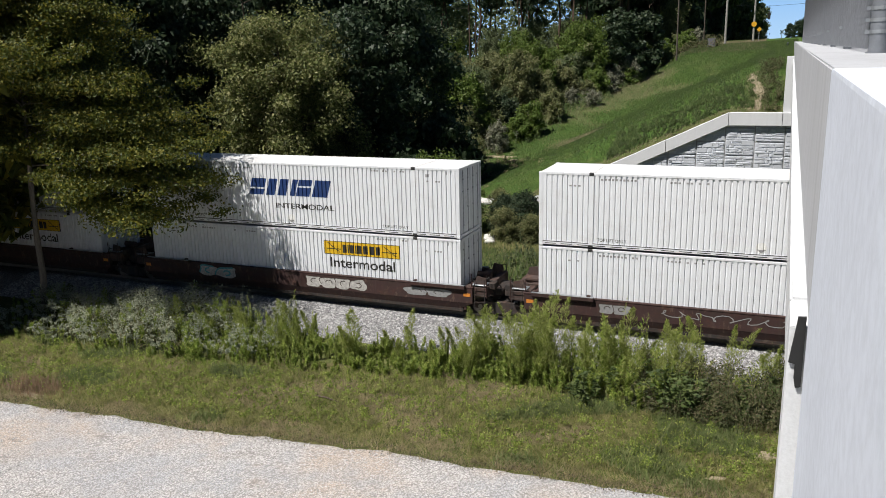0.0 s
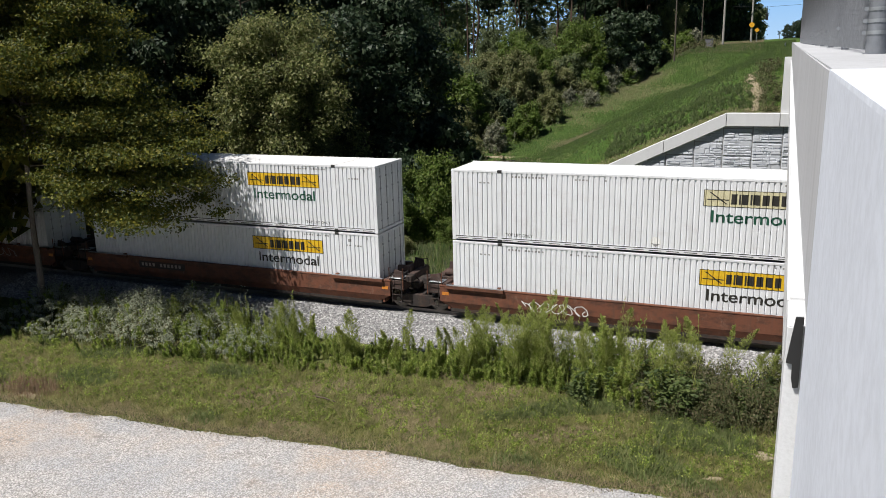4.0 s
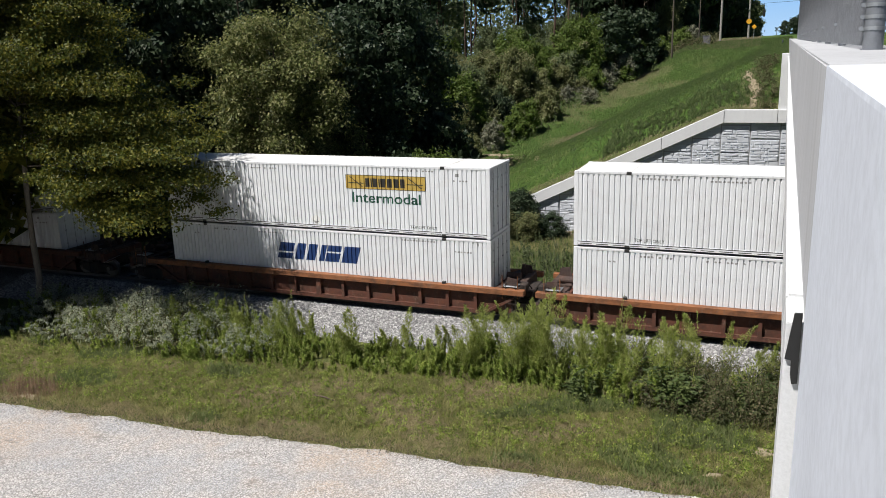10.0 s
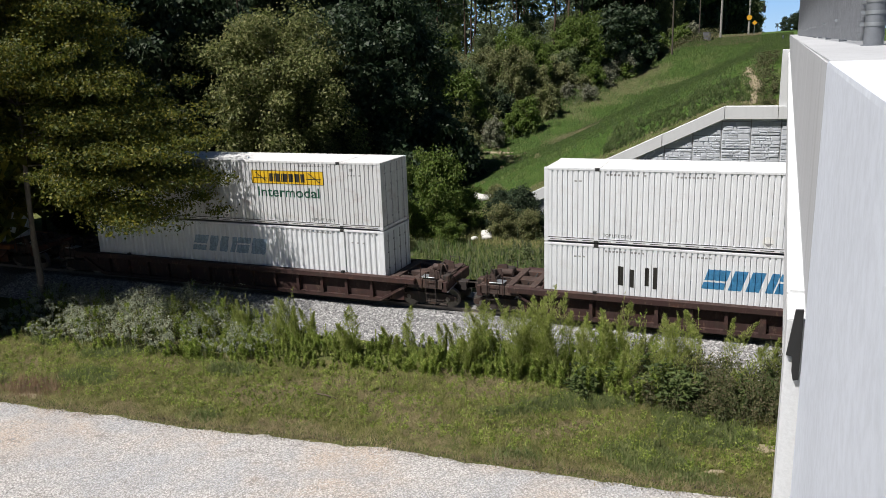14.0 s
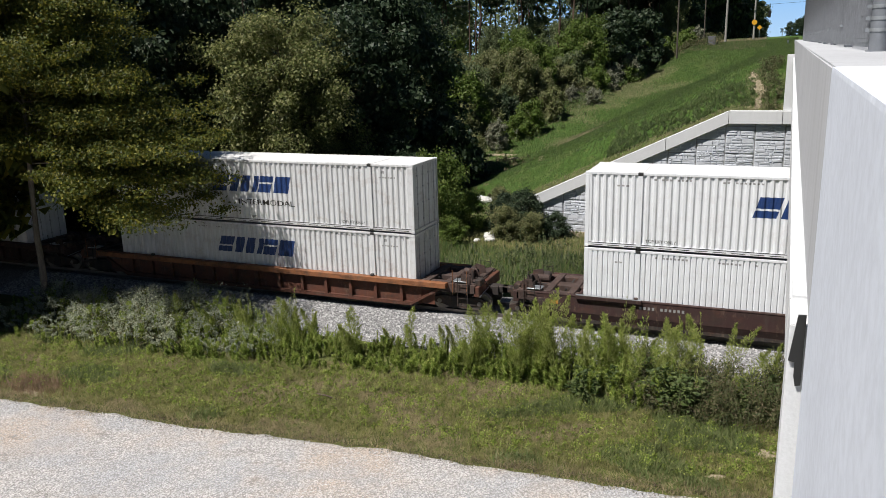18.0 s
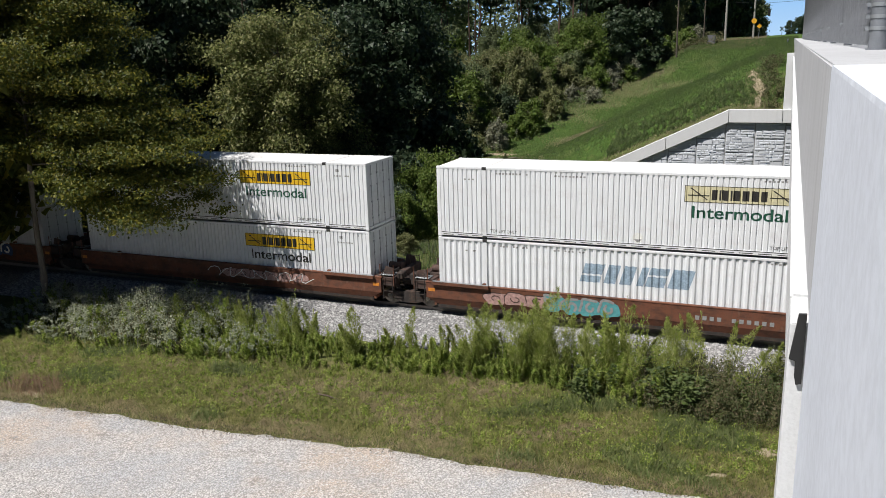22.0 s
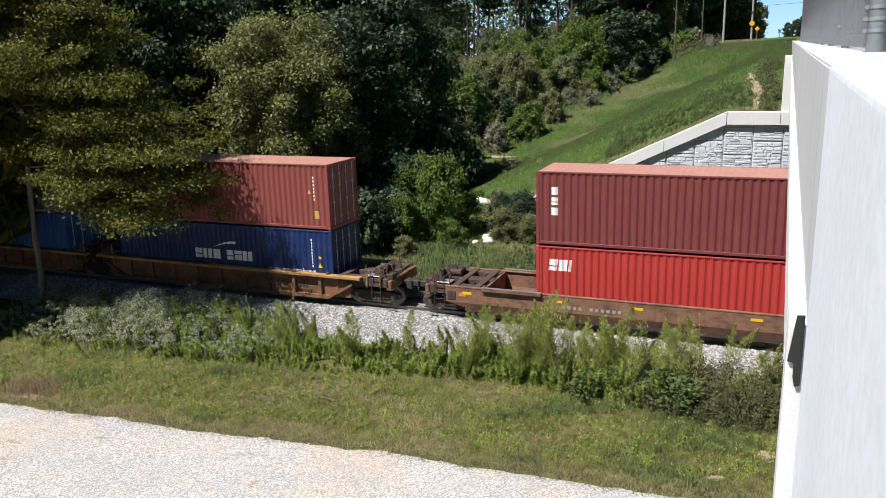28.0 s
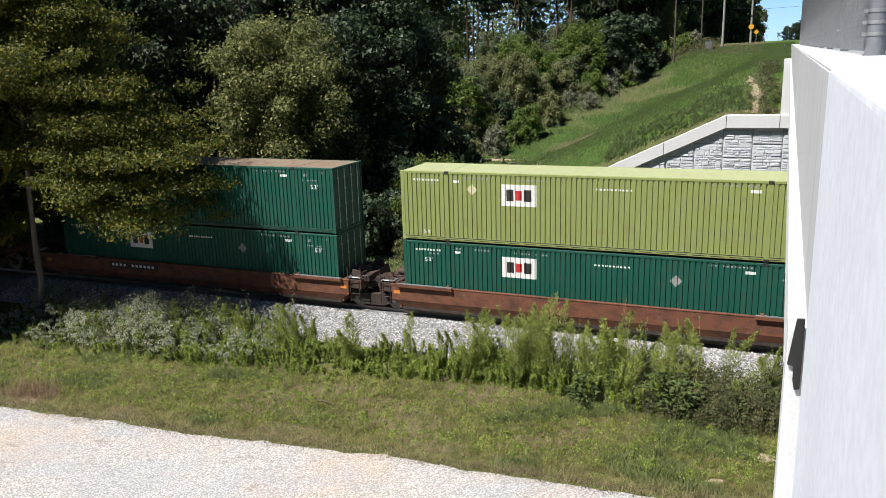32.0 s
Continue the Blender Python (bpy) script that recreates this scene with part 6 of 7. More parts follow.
# the rounded tree at the wood's edge
edge_tree = tree_thing("bushy_tree", "rounded pale olive bushy tree at the edge of the wood", "tree",
                       tree_meshes(22, 13.6, 1, 5.5, 62, 1.0, 380, 0.125, 0.16, 0.0, 0.12, 0.8, 3), BARK, LEAF_EDGE)
plant_at(edge_tree, -29.4, 13.2, 30)


def wood_line(y):
    """Where the open grass slope ends and the scrub begins."""
    return -26.0 + (y - 42) * 0.26 if y > 30 else -29.0 + (y - 30) * 0.02


random.seed(31)
for s, (tone, word) in enumerate(((LEAF_DARK, "dark green"), (LEAF_SHADE, "dull green"), (LEAF_DARK, "deep green"))):
    ob = tree_thing("woodland_tree", f"dense {word} woodland tree", "tree", tree_meshes(40 + s, 17, 3, 4.2, 30, 1.05, 110, 0.25, 0.2, 0, 0.06, 0.8, 3, corners=3), BARK, tone, "trees of the wood")
    places = []
    while len(places) < 15:
        y = random.uniform(10, 50) if len(places) < 11 else random.uniform(50, 85)
        x = random.uniform(-85, (-0.56 if y < 26 else -0.62) * (y + 30))
        if (x > -47 and y < 26) or x < -1.10 * (y + 30) - 8:
            continue
        places.append((x, y, random.uniform(0, 360), random.uniform(0.75, 1.2), random.uniform(0.9, 1.2)))
    spread_copies(ob, places)
for s in range(3):
    ob = tree_thing("pine_tree", "tall straight pine with bare dark trunk and high crown", "tree", tree_meshes(60 + s, 25, 10, 3.0, 22, 0.9, 60, 0.34, 0.19, 0, 0.46, 0.6, 2, corners=3), BARK_PINE, LEAF_PINE, "pines of the wood")
    places = []
    while len(places) < 24:
        y = random.uniform(84, 140)
        x = random.uniform(-85, min(wood_line(y) + 1, -0.115 * (y + 30)))
        places.append((x, y, random.uniform(0, 360), random.uniform(0.8, 1.2), random.uniform(0.9, 1.15)))
    spread_copies(ob, places)
# understorey among and before the pines
for s, (tone, word) in enumerate(((LEAF_SHADE, "mid green"), (LEAF_GREY, "grey-green"), (LEAF_FRESH, "fresh green"))):
    ob = tree_thing("sapling", f"{word} young tree among the scrub", "tree", tree_meshes(70 + s, 5.2, 0, 1.9, 26, 0.5, 170, 0.105, 0.06, 0, 0.05, 1.1, 3, corners=3), BARK, tone, "saplings of the wood")
    places = []
    while len(places) < 34:
        y = random.uniform(38, 98)
        edge = wood_line(y) - 1.5
        x = edge - random.uniform(0, 1) ** 1.2 * max(3, edge + 0.57 * (y + 30))
        places.append((x, y, random.uniform(0, 360), random.uniform(0.6, 1.25), random.uniform(0.9, 1.3)))
    spread_copies(ob, places)
for s, (tone, word) in enumerate(((LEAF_GREY, "grey-green"), (LEAF_FRESH, "fresh green"), (LEAF_PLUME, "pale seeding"), (LEAF_DARK, "dark green"))):
    ob = tree_thing("shrub", f"{word} shrub at the edge of the grass slope", "shrub", tree_meshes(80 + s, 2.2, 0, 1.2, 16, 0.36, 90, 0.10, 0.03, 0, 0.05, 1.0, 3, corners=3), BARK, tone, "shrubs by the slope")
    places = []
    n = (26, 24, 20, 10)[s]
    while len(places) < n:
        y = random.uniform(32, 100)
        x = wood_line(y) + random.gauss(0.2, 1.4) - (1.5 if s == 3 else 0)
        places.append((x, y, random.uniform(0, 360), random.uniform(0.5, 1.3), random.uniform(0.7, 1.2)))
    spread_copies(ob, places)
# a sunlit thicket in front of the wood's edge
for s, (tone, word) in enumerate(((LEAF_GREY, "grey-green"), (LEAF_SHADE, "mid green"))):
    ob = tree_thing("thicket_bush", f"{word} bush in the thicket before the wood", "shrub", tree_meshes(86 + s, 3.4, 0, 1.7, 22, 0.45, 170, 0.095, 0.04, 0, 0.05, 1.0, 3, corners=3), BARK, tone, "bushes of the thicket")
    places = []
    while len(places) < 17:
        y = random.uniform(33, 66)
        x = wood_line(y) - random.uniform(0.8, 8.0)
        places.append((x, y, random.uniform(0, 360), random.uniform(0.7, 1.3), random.uniform(0.8, 1.2)))
    spread_copies(ob, places)
# shrubs and saplings behind the track, beside the low end of the wall
near_shrubs = []
for s, (tone, word) in enumerate(((LEAF_FRESH, "fresh green"), (LEAF_GREY, "grey-green"), (LEAF_DARK, "dark green"))):
    ob = tree_thing("trackside_shrub", f"{word} shrub behind the track near the wall", "shrub", tree_meshes(90 + s, 2.6, 0, 1.15, 18, 0.36, 150, 0.075, 0.03, 0, 0.05, 1.0, 3), BARK, tone, "shrubs behind the track")
    near_shrubs.append(ob)
spread_copies(near_shrubs[0], [(-18.2, 13.0, 10, 1.35, 1.35), (-16.6, 11.0, 80, 0.7, 0.9), (-19.6, 11.2, 150, 0.9, 1.2), (-20.6, 14.6, 200, 1.1, 1.3), (-17.0, 15.0, 250, 0.9, 1.0)])
spread_copies(near_shrubs[1], [(-14.1, 13.4, 20, 0.85, 0.9), (-12.6, 13.6, 120, 0.8, 0.8), (-15.6, 17.0, 60, 0.7, 0.8), (-18.8, 9.2, 300, 0.6, 0.7), (-22.0, 9.6, 30, 1.0, 1.0)])
spread_copies(near_shrubs[2], [(-13.2, 14.6, 0, 1.15, 0.9), (-11.3, 14.7, 70, 0.8, 0.7), (-14.8, 15.2, 190, 1.0, 0.9), (-22.4, 13.2, 140, 0.7, 0.9), (-24.6, 12.0, 310, 0.6, 0.8)])

# trees with high crowns that overhang the brush behind the track
ob = tree_thing("overhanging_tree", "tall dark tree whose high crown overhangs the brush", "tree",
                tree_meshes(141, 15, 4, 4.6, 34, 1.05, 130, 0.20, 0.17, 0, 0.27, 0.8, 3, corners=3), BARK, LEAF_DARK, "overhanging trees")
spread_copies(ob, [(-26.2, 18.8, 0, 0.95, 1.0), (-28.0, 23.0, 80, 1.05, 1.1), (-26.3, 26.5, 150, 0.95, 1.0), (-31.5, 21.0, 220, 1.05, 1.15), (-35.0, 18.0, 300, 1.1, 1.15), (-39.0, 14.0, 40, 1.0, 1.1), (-39.5, 8.0, 110, 1.15, 1.1)])
# dark brush under the edge of the wood
brush = tree_thing("brush", "dark tangled brush under the trees behind the track", "shrub", tree_meshes(97, 3.2, 0, 1.7, 20, 0.55, 80, 0.16, 0.03, 0, 0.03, 0.9, 3, corners=3), BARK, LEAF_DARK, "brush under the trees")
random.seed(44)
spread_copies(brush, [(random.uniform(-46, -20.5), random.uniform(9.0, 13.5), random.uniform(0, 360), random.uniform(0.7, 1.2), random.uniform(0.7, 1.2)) for _ in range(20)]
              + [(random.uniform(-34, -24), random.uniform(5.2, 7.5), random.uniform(0, 360), random.uniform(0.35, 0.6), random.uniform(0.6, 1.0)) for _ in range(12)]
              + [(random.uniform(-40, -21), random.uniform(15, 30), random.uniform(0, 360), random.uniform(0.8, 1.4), random.uniform(0.8, 1.3)) for _ in range(22)])

# white riprap where the ditch drains
for k, (rx, ry, rs) in enumerate(((-17.4, 19.3, 0.42), (-16.9, 19.0, 0.34), (-17.9, 19.8, 0.30), (-16.4, 18.6, 0.28), (-15.1, 13.3, 0.34), (-15.4, 13.9, 0.26), (-14.9, 12.7, 0.24), (-15.6, 12.4, 0.20), (-18.3, 20.3, 0.24), (-15.2, 14.5, 0.22))):
    bm = bmesh.new()
    bmesh.ops.create_icosphere(bm, subdivisions=2, radius=rs)
    for q in bm.verts:
        q.co *= 1 + 0.30 * noise.noise(q.co * 3.1 + Vector((k * 7.3, 0, 0)))
        q.co.z *= 0.62
        q.co.x *= 1.3
    ob = part("boulder", bm, ROCK)
    ob.location = (rx, ry, float(ground_height(rx, ry)) + 0.10)
    ob.rotation_euler = (0, 0, k * 1.1)
    tagged(ob, "rough white riprap boulder in the ditch", "boulder", "riprap boulders")

# ---- far woods that close the view ----
rng = np.random.default_rng(77)
n = 95000
wx, wy = rng.uniform(-230, -8, n), rng.uniform(128, 160, n)
lean = wx / (wy + 30)
inside = (lean < -0.12) & ((lean < -0.37) | (rng.uniform(0, 1, n) < 0.40))
wx, wy = wx[inside], wy[inside]
wz = ground_height(wx, wy) + np.abs(rng.normal(0, 1, len(wx))) * 4.0 + rng.uniform(0, 12, len(wx))
v, f = leaf_quads(np.stack([wx, wy, wz], -1), np.tile([0.0, -0.6, 0.6], (len(wx), 1)), 0.55, rng, 1.3, corners=3)
tagged(put("far_woods", from_arrays("far_woods", v, f), LEAF_SHADE), "dark dense woods in the distance", "woods", kind="stuff")
ob = tree_thing("roadside_tree", "dark full roadside tree near the far road", "tree", tree_meshes(46, 16, 3, 4.6, 30, 1.2, 70, 0.42, 0.2, 0, 0.05, 0.85, 3, corners=3), BARK, LEAF_DARK, "trees by the far road")
spread_copies(ob, [(-19.5, 108, 0, 1.1, 1.2), (-16.0, 112, 60, 1.1, 1.3), (-22.0, 118, 140, 1.2, 1.3), (-13.5, 120, 200, 1.1, 1.3), (-11.0, 126, 260, 1.1, 1.25), (-17.0, 126, 20, 1.2, 1.4), (-8.6, 134, 90, 1.0, 1.2), (-13.0, 138, 170, 1.2, 1.3),
                   (-8.4, 150, 230, 0.95, 1.05), (-9.5, 152, 300, 1.2, 1.2), (-11.2, 168, 15, 0.85, 0.9), (-10.5, 178, 75, 1.0, 1.1), (-26.0, 112, 35, 1.2, 1.2), (4.6, 250, 130, 0.40, 0.9), (9.5, 262, 10, 0.5, 1.05), (7.0, 240, 80, 0.45, 0.9), (13, 270, 80, 0.6, 1.0), (-17.8, 71.5, 80, 0.62, 0.9), (-15.6, 78.0, 20, 0.55, 0.9)])
ob = tree_thing("sunlit_roadside_tree", "sunlit yellow-green tree beyond the poles by the road", "tree", tree_meshes(48, 13, 2, 3.2, 28, 0.8, 150, 0.24, 0.15, 0, 0.05, 0.9, 3, corners=3), BARK, LEAF_SHADE, "sunlit trees by the far road")
spread_copies(ob, [(-5.8, 148, 0, 1.0, 1.0), (-5.0, 165, 120, 0.95, 0.95), (-3.4, 182, 200, 0.75, 0.9)])


# ---- weeds and grass ----
def blades(name, x, y, tall, wide, material, label, seed, lean=0.45, lift=0.0):
    """Single bent blades of grass as slim triangles, joined."""
    rng = np.random.default_rng(seed)
    for px, py, pr in ((0.7, -8.1, 0.5), (-0.6, -9.9, 0.2), (-22.6, 38.5, 0.8), (-21.0, 37.0, 0.45)):
        off = ((x - px) / 1.5) ** 2 + ((y - py) / 0.7) ** 2 > pr * pr * rng.uniform(0.3, 1.2, len(x))
        x, y, tall = x[off], y[off], tall[off] if np.ndim(tall) else tall
    n = len(x)
    z = lie_height(x, y) + lift
    a = rng.uniform(0, 6.283, n)
    dx, dy = np.cos(a), np.sin(a)
    h = tall * rng.uniform(0.5, 1.3, n)
    k = rng.uniform(0.1, 1.0, n) * lean
    w = wide * rng.uniform(0.7, 1.3, n)
    p0 = np.stack([x - dy * w, y + dx * w, z], -1)
    p1 = np.stack([x + dy * w, y - dx * w, z], -1)
    p2 = np.stack([x + dx * h * k, y + dy * h * k, z + h], -1)
    v = np.stack([p0, p1, p2], 1).reshape(-1, 3)
    return tagged(put(name, from_arrays(name, v, np.arange(3 * n).reshape(n, 3)), material), label, "grass", kind="stuff")


def weeds(name, places, leaves_each, width, leaf, longish, material, label, seed, plume=0.7, base=0.1, stem=0.012, vase=False, rise=None):
    """Upright plants: a stem and leaves all along it; places are x, y, height."""
    rng = np.random.default_rng(seed)
    P = np.asarray(places, float)
    n = len(P)
    k = np.repeat(np.arange(n), leaves_each)
    u = rng.uniform(base, 1.0, len(k))
    fat = rng.uniform(0.55, 1.7, n)
    r = width * fat[k] * P[k, 2] * (np.clip(1 - u, 0, 1) ** plume * 0.9 + 0.08) * np.sqrt(rng.uniform(0, 1, len(k)))
    if vase:
        u = u ** 0.8
        r = width * fat[k] * P[k, 2] * (np.sin(np.pi * np.clip(u, 0, 1) ** 1.25) * 0.9 + 0.06) * np.sqrt(rng.uniform(0, 1, len(k)))
    a = rng.uniform(0, 6.283, len(k))
    tilt = rng.normal(0, 0.17, (n, 2))
    z0 = lie_height(P[:, 0], P[:, 1])
    H = P[k, 2]
    c = np.stack([P[k, 0] + r * np.cos(a) + tilt[k, 0] * u * u * H, P[k, 1] + r * np.sin(a) + tilt[k, 1] * u * u * H, z0[k] + u * H], -1)
    nrm = np.stack([np.cos(a) * 0.6, np.sin(a) * 0.6, np.full(len(a), 0.8)], -1)
    way = None if rise is None else np.stack([np.cos(a), np.sin(a), np.full(len(a), rise)], -1) / math.hypot(1, rise)
    v, f = leaf_quads(c, nrm, leaf, rng, longish, way=way)
    top = np.stack([P[:, 0] + tilt[:, 0] * P[:, 2], P[:, 1] + tilt[:, 1] * P[:, 2], z0 + P[:, 2]], -1)
    s0 = np.stack([P[:, 0], P[:, 1], z0], -1)
    sv = np.stack([s0 - [stem, 0, 0], s0 + [stem, 0, 0], top + [stem * 0.3, 0, 0], top - [stem * 0.3, 0, 0]], 1).reshape(-1, 3)
    sf = np.arange(4 * n).reshape(n, 4)
    v, f = joined([(v, f), (sv, sf)])
    return tagged(put(name, from_arrays(name, v, f), material), label, "weeds", kind="stuff")


def front_line(x):
    """The camera-side edge of the weed strip."""
    return np.interp(x, [-34, -26, -20, -13, -8, -4, 0, 3], [-8.2, -8.4, -7.9, -6.7, -5.9, -6.3, -7.0, -7.2])


def back_line(x):
    return np.interp(x, [-34, -24, -19, -15, -9, -4, 3], [-3.6, -3.9, -4.0, -4.1, -3.9, -3.7, -3.5])


def crest(x):
    """How tall the strip stands, along the track."""
    return np.interp(x, [-34, -30, -27, -24, -20, -17.5, -16, -14, -12, -10, -8, -6, -4, -2, 1, 3],
                     [1.0, 1.0, 1.3, 1.7, 1.45, 1.2, 0.8, 0.6, 0.8, 1.25, 1.45, 1.6, 1.7, 1.9, 2.0, 2.0])


def strip(n, seed, x0=-33, x1=2.6, lo=0.0, hi=1.0):
    rng = np.random.default_rng(seed)
    x = rng.uniform(x0, x1, n)
    q = rng.uniform(lo, hi, n)
    a, b = front_line(x), back_line(x)
    y = a + (b - a) * q
    lumps = 0.78 + 0.30 * ripple(x * 2.1, y * 2.3, 0.9) + 0.22 * ripple(x * 1.0, y * 1.7 + 3, 1.3)
    return x, y, crest(x) * (0.45 + 0.5 * q) * np.clip(lumps, 0.32, 1.3) * rng.uniform(0.7, 1.25, n)


LEAFY = leafy("weed_leaves", (0.130, 0.215, 0.026), (0.275, 0.370, 0.055), (0.470, 0.535, 0.125), through=0.5, upright=0.30)
FENNEL = leafy("feathery_weed_leaves", (0.180, 0.250, 0.036), (0.290, 0.360, 0.064), (0.430, 0.470, 0.140), through=0.5, upright=0.25)
BRAMBLE = leafy("dull_bramble_leaves", (0.055, 0.080, 0.020), (0.105, 0.125, 0.035), (0.200, 0.165, 0.080), through=0.4, upright=0.3)
POKE = leafy("dark_broad_leaves", (0.055, 0.095, 0.020), (0.090, 0.135, 0.030), (0.150, 0.190, 0.050), through=0.35, upright=0.35)
x, y, h = strip(500, 1, -33, -2.0)
weeds("leafy_weeds", np.stack([x, y, h], -1), 110, 0.12, 0.036, 4.2, LEAFY, "leafy green weeds beside the ballast", 2, 0.30, rise=0.9)
x, y, h = strip(330, 3, -22, -2.4, 0.0, 0.8)
weeds("goldenrod", np.stack([x, y, h * 1.25], -1), 120, 0.085, 0.038, 4.8, LEAFY, "fresh green broad-leaved weeds beside the ballast", 4, 0.25, rise=1.0)
CLUMPS = ((-6.9, 0.55, 30), (-5.5, 0.3, 8), (-9.2, 0.35, 12), (-10.4, 0.2, 4), (-14.2, 0.2, 5), (-4.1, 0.45, 12), (-2.4, 0.6, 14), (-17.4, 0.7, 12), (-12.4, 0.2, 4), (-20.0, 0.8, 12), (0.3, 0.7, 7))
px = np.concatenate([np.random.default_rng(5 + i).normal(c, s, k) for i, (c, s, k) in enumerate(CLUMPS)])
py = back_line(px) + np.random.default_rng(6).uniform(-1.9, -0.2, len(px))
ph = np.interp(px, [-21, -17, -14, -11, -9, -6.9, -4, -2, 1], [1.7, 1.6, 1.9, 1.6, 2.3, 2.85, 2.4, 2.4, 2.2]) * np.random.default_rng(7).uniform(0.55, 1.12, len(px))
weeds("dog_fennel", np.stack([px, py, ph], -1), 520, 0.115, 0.020, 7.5, FENNEL, "tall feathery green weeds beside the ballast", 8, 0.55, 0.10, vase=True, rise=1.3)
# bare-stemmed stalks that stand over the rest
x, y, h = strip(220, 61, -20, -1.5, 0.2, 1.0)
weeds("seeding_stalks", np.stack([x, y, h * 1.5], -1), 34, 0.035, 0.026, 4.0, FENNEL, "thin upright seeding stalks over the weeds", 62, 0.5, 0.45, 0.010, rise=2.0)
x, y, h = strip(190, 9, -31, -20, 0.1, 1.0)
weeds("pale_asters", np.stack([x, y, h * 1.05], -1), 70, 0.24, 0.055, 1.8, BRAMBLE, "dull weeds with pale flower heads under the tree", 10, 0.2)
x, y, h = strip(900, 11, -32, -17.5, 0.1, 1.0)
weeds("pale_heads", np.stack([x, y, h * 1.1], -1), 26, 0.22, 0.054, 1.4, LEAF_PALE, "pale seed heads of the weeds under the tree", 12, 0.15, 0.72)
x, y, h = strip(430, 13, -3.6, 2.6, 0.0, 0.95)
weeds("brambles", np.stack([x, y, h], -1), 95, 0.24, 0.042, 2.0, BRAMBLE, "dark tangled brambles beside the ballast", 14, 0.2)

for cx, cy, k, tall in ((-1.9, -5.9, 26, 1.25), (-4.6, -5.7, 12, 0.9), (0.4, -5.6, 14, 1.1)):
    q = np.random.default_rng(int(100 - cx * 10))
    weeds("pokeweed", np.stack([q.normal(cx, 0.55, k), q.normal(cy, 0.40, k), tall * q.uniform(0.6, 1.2, k)], -1), 60, 0.34, 0.085, 1.9, POKE, "dark broad-leaved bushy weed beside the ballast", 15, 0.25, vase=True, rise=0.1)
rng = np.random.default_rng(15)
tufts, each = 21000, 9
n = tufts * each
cx, cq = rng.uniform(-31, 2.6, tufts), rng.uniform(0.0, 1.0, tufts) ** 0.85
x = np.repeat(cx, each) + rng.normal(0, 0.075, n)
e0, e1 = gravel_edge(x), front_line(x) + 0.8
y = e0 + (e1 - e0) * np.repeat(cq, each) + rng.normal(0, 0.075, n)
vigour = np.repeat(np.exp(rng.normal(0, 0.42, tufts)), each)
patch = ripple(x * 1.3, y * 1.9, 1.1) + 0.6 * ripple(x, y, 3.1)
dry = (patch > 0.55) | ((y - e0) < rng.uniform(0, 0.9, n))
lush = (~dry) & (patch < -0.55)
mid = ~(dry | lush)
fx = rng.uniform(-30, 2.5, 8000)
fy = gravel_edge(fx) + rng.normal(0.02, 0.16, 8000) + 0.10 * ripple(fx * 3.1, fx, 0.7)
blades("fringe_grass", fx[:5500], fy[:5500], 0.075, 0.013, BLADE_DRY, "sparse dry tufts creeping over the gravel edge", 25, 1.0, 0.03)
blades("withered_fringe", fx[5500:], fy[5500:] - 0.05, 0.05, 0.016, DEBRIS, "withered brown litter along the gravel edge", 29, 1.4, 0.04)
blades("dry_grass", x[dry], y[dry], 0.075 * vigour[dry], 0.010, BLADE_DRY, "short dry tan grass on the verge", 16, 2.2)
blades("verge_grass", x[mid], y[mid], 0.10 * vigour[mid], 0.012, BLADE, "mown green grass on the verge", 17, 1.9)
blades("lush_grass", x[lush], y[lush], 0.14 * vigour[lush], 0.014, BLADE_LUSH, "longer lush grass on the verge", 18, 1.7)
x, y = rng.uniform(-30, 2.6, 2600), rng.uniform(0, 1, 2600)
e0, e1 = gravel_edge(x) + 0.9, front_line(x) + 0.5
y = e0 + (e1 - e0) * y
weeds("low_weeds", np.stack([x, y, rng.uniform(0.08, 0.26, 2600)], -1), 18, 0.75, 0.036, 2.0, LEAFY, "low broad-leaved weeds in the verge", 19, 0.3)
# dark weed tufts that grow through the gravel
tx, ty = [], []
for cx, cy, k in ((-13.0, -12.9, 60), (-14.2, -13.4, 45), (-16.0, -14.0, 20), (-18.6, -13.3, 26), (-9.6, -11.9, 22), (-6.0, -12.2, 20)):
    tx.append(rng.normal(cx, 0.28, k)), ty.append(rng.normal(cy, 0.12, k))
tx, ty = np.concatenate(tx), np.concatenate(ty)
weeds("gravel_tufts", np.stack([tx, ty, rng.uniform(0.02, 0.06, len(tx))], -1), 9, 2.2, 0.026, 1.8, DEBRIS, "small withered brown tufts on the gravel", 27, 0.3)
# tall grass between the track and the wall
n = 46000
x, y = rng.uniform(-24, 3, n), rng.uniform(4.2, 15.8, n)
tall = np.where(y > 11.0, 0.24, 0.55) * (0.75 + 0.35 * ripple(x, y, 0.9))
near_wall = (y > 11.6 + 0.8 * ripple(x, y, 1.3)) & (rng.uniform(0, 1, n) < 0.8)
pick = rng.uniform(0, 1, n) < 0.5
blades("tall_dull_grass", x[~near_wall & pick], y[~near_wall & pick], tall[~near_wall & pick] * 0.9, 0.018, BLADE_LUSH, "tall dull grass behind the track", 26, 0.5)
near_wall = near_wall | pick
blades("tall_grass", x[~near_wall], y[~near_wall], tall[~near_wall], 0.022, BLADE_HILL, "tall green grass behind the track", 20, 0.5)
foot = (y > 11.0) & near_wall
blades("wall_foot_grass", x[foot], y[foot], 0.20, 0.022, BLADE, "dry grass at the foot of the wall", 21, 0.6)
x, y = rng.uniform(-13, 2.5, 260), rng.uniform(5, 13, 260)
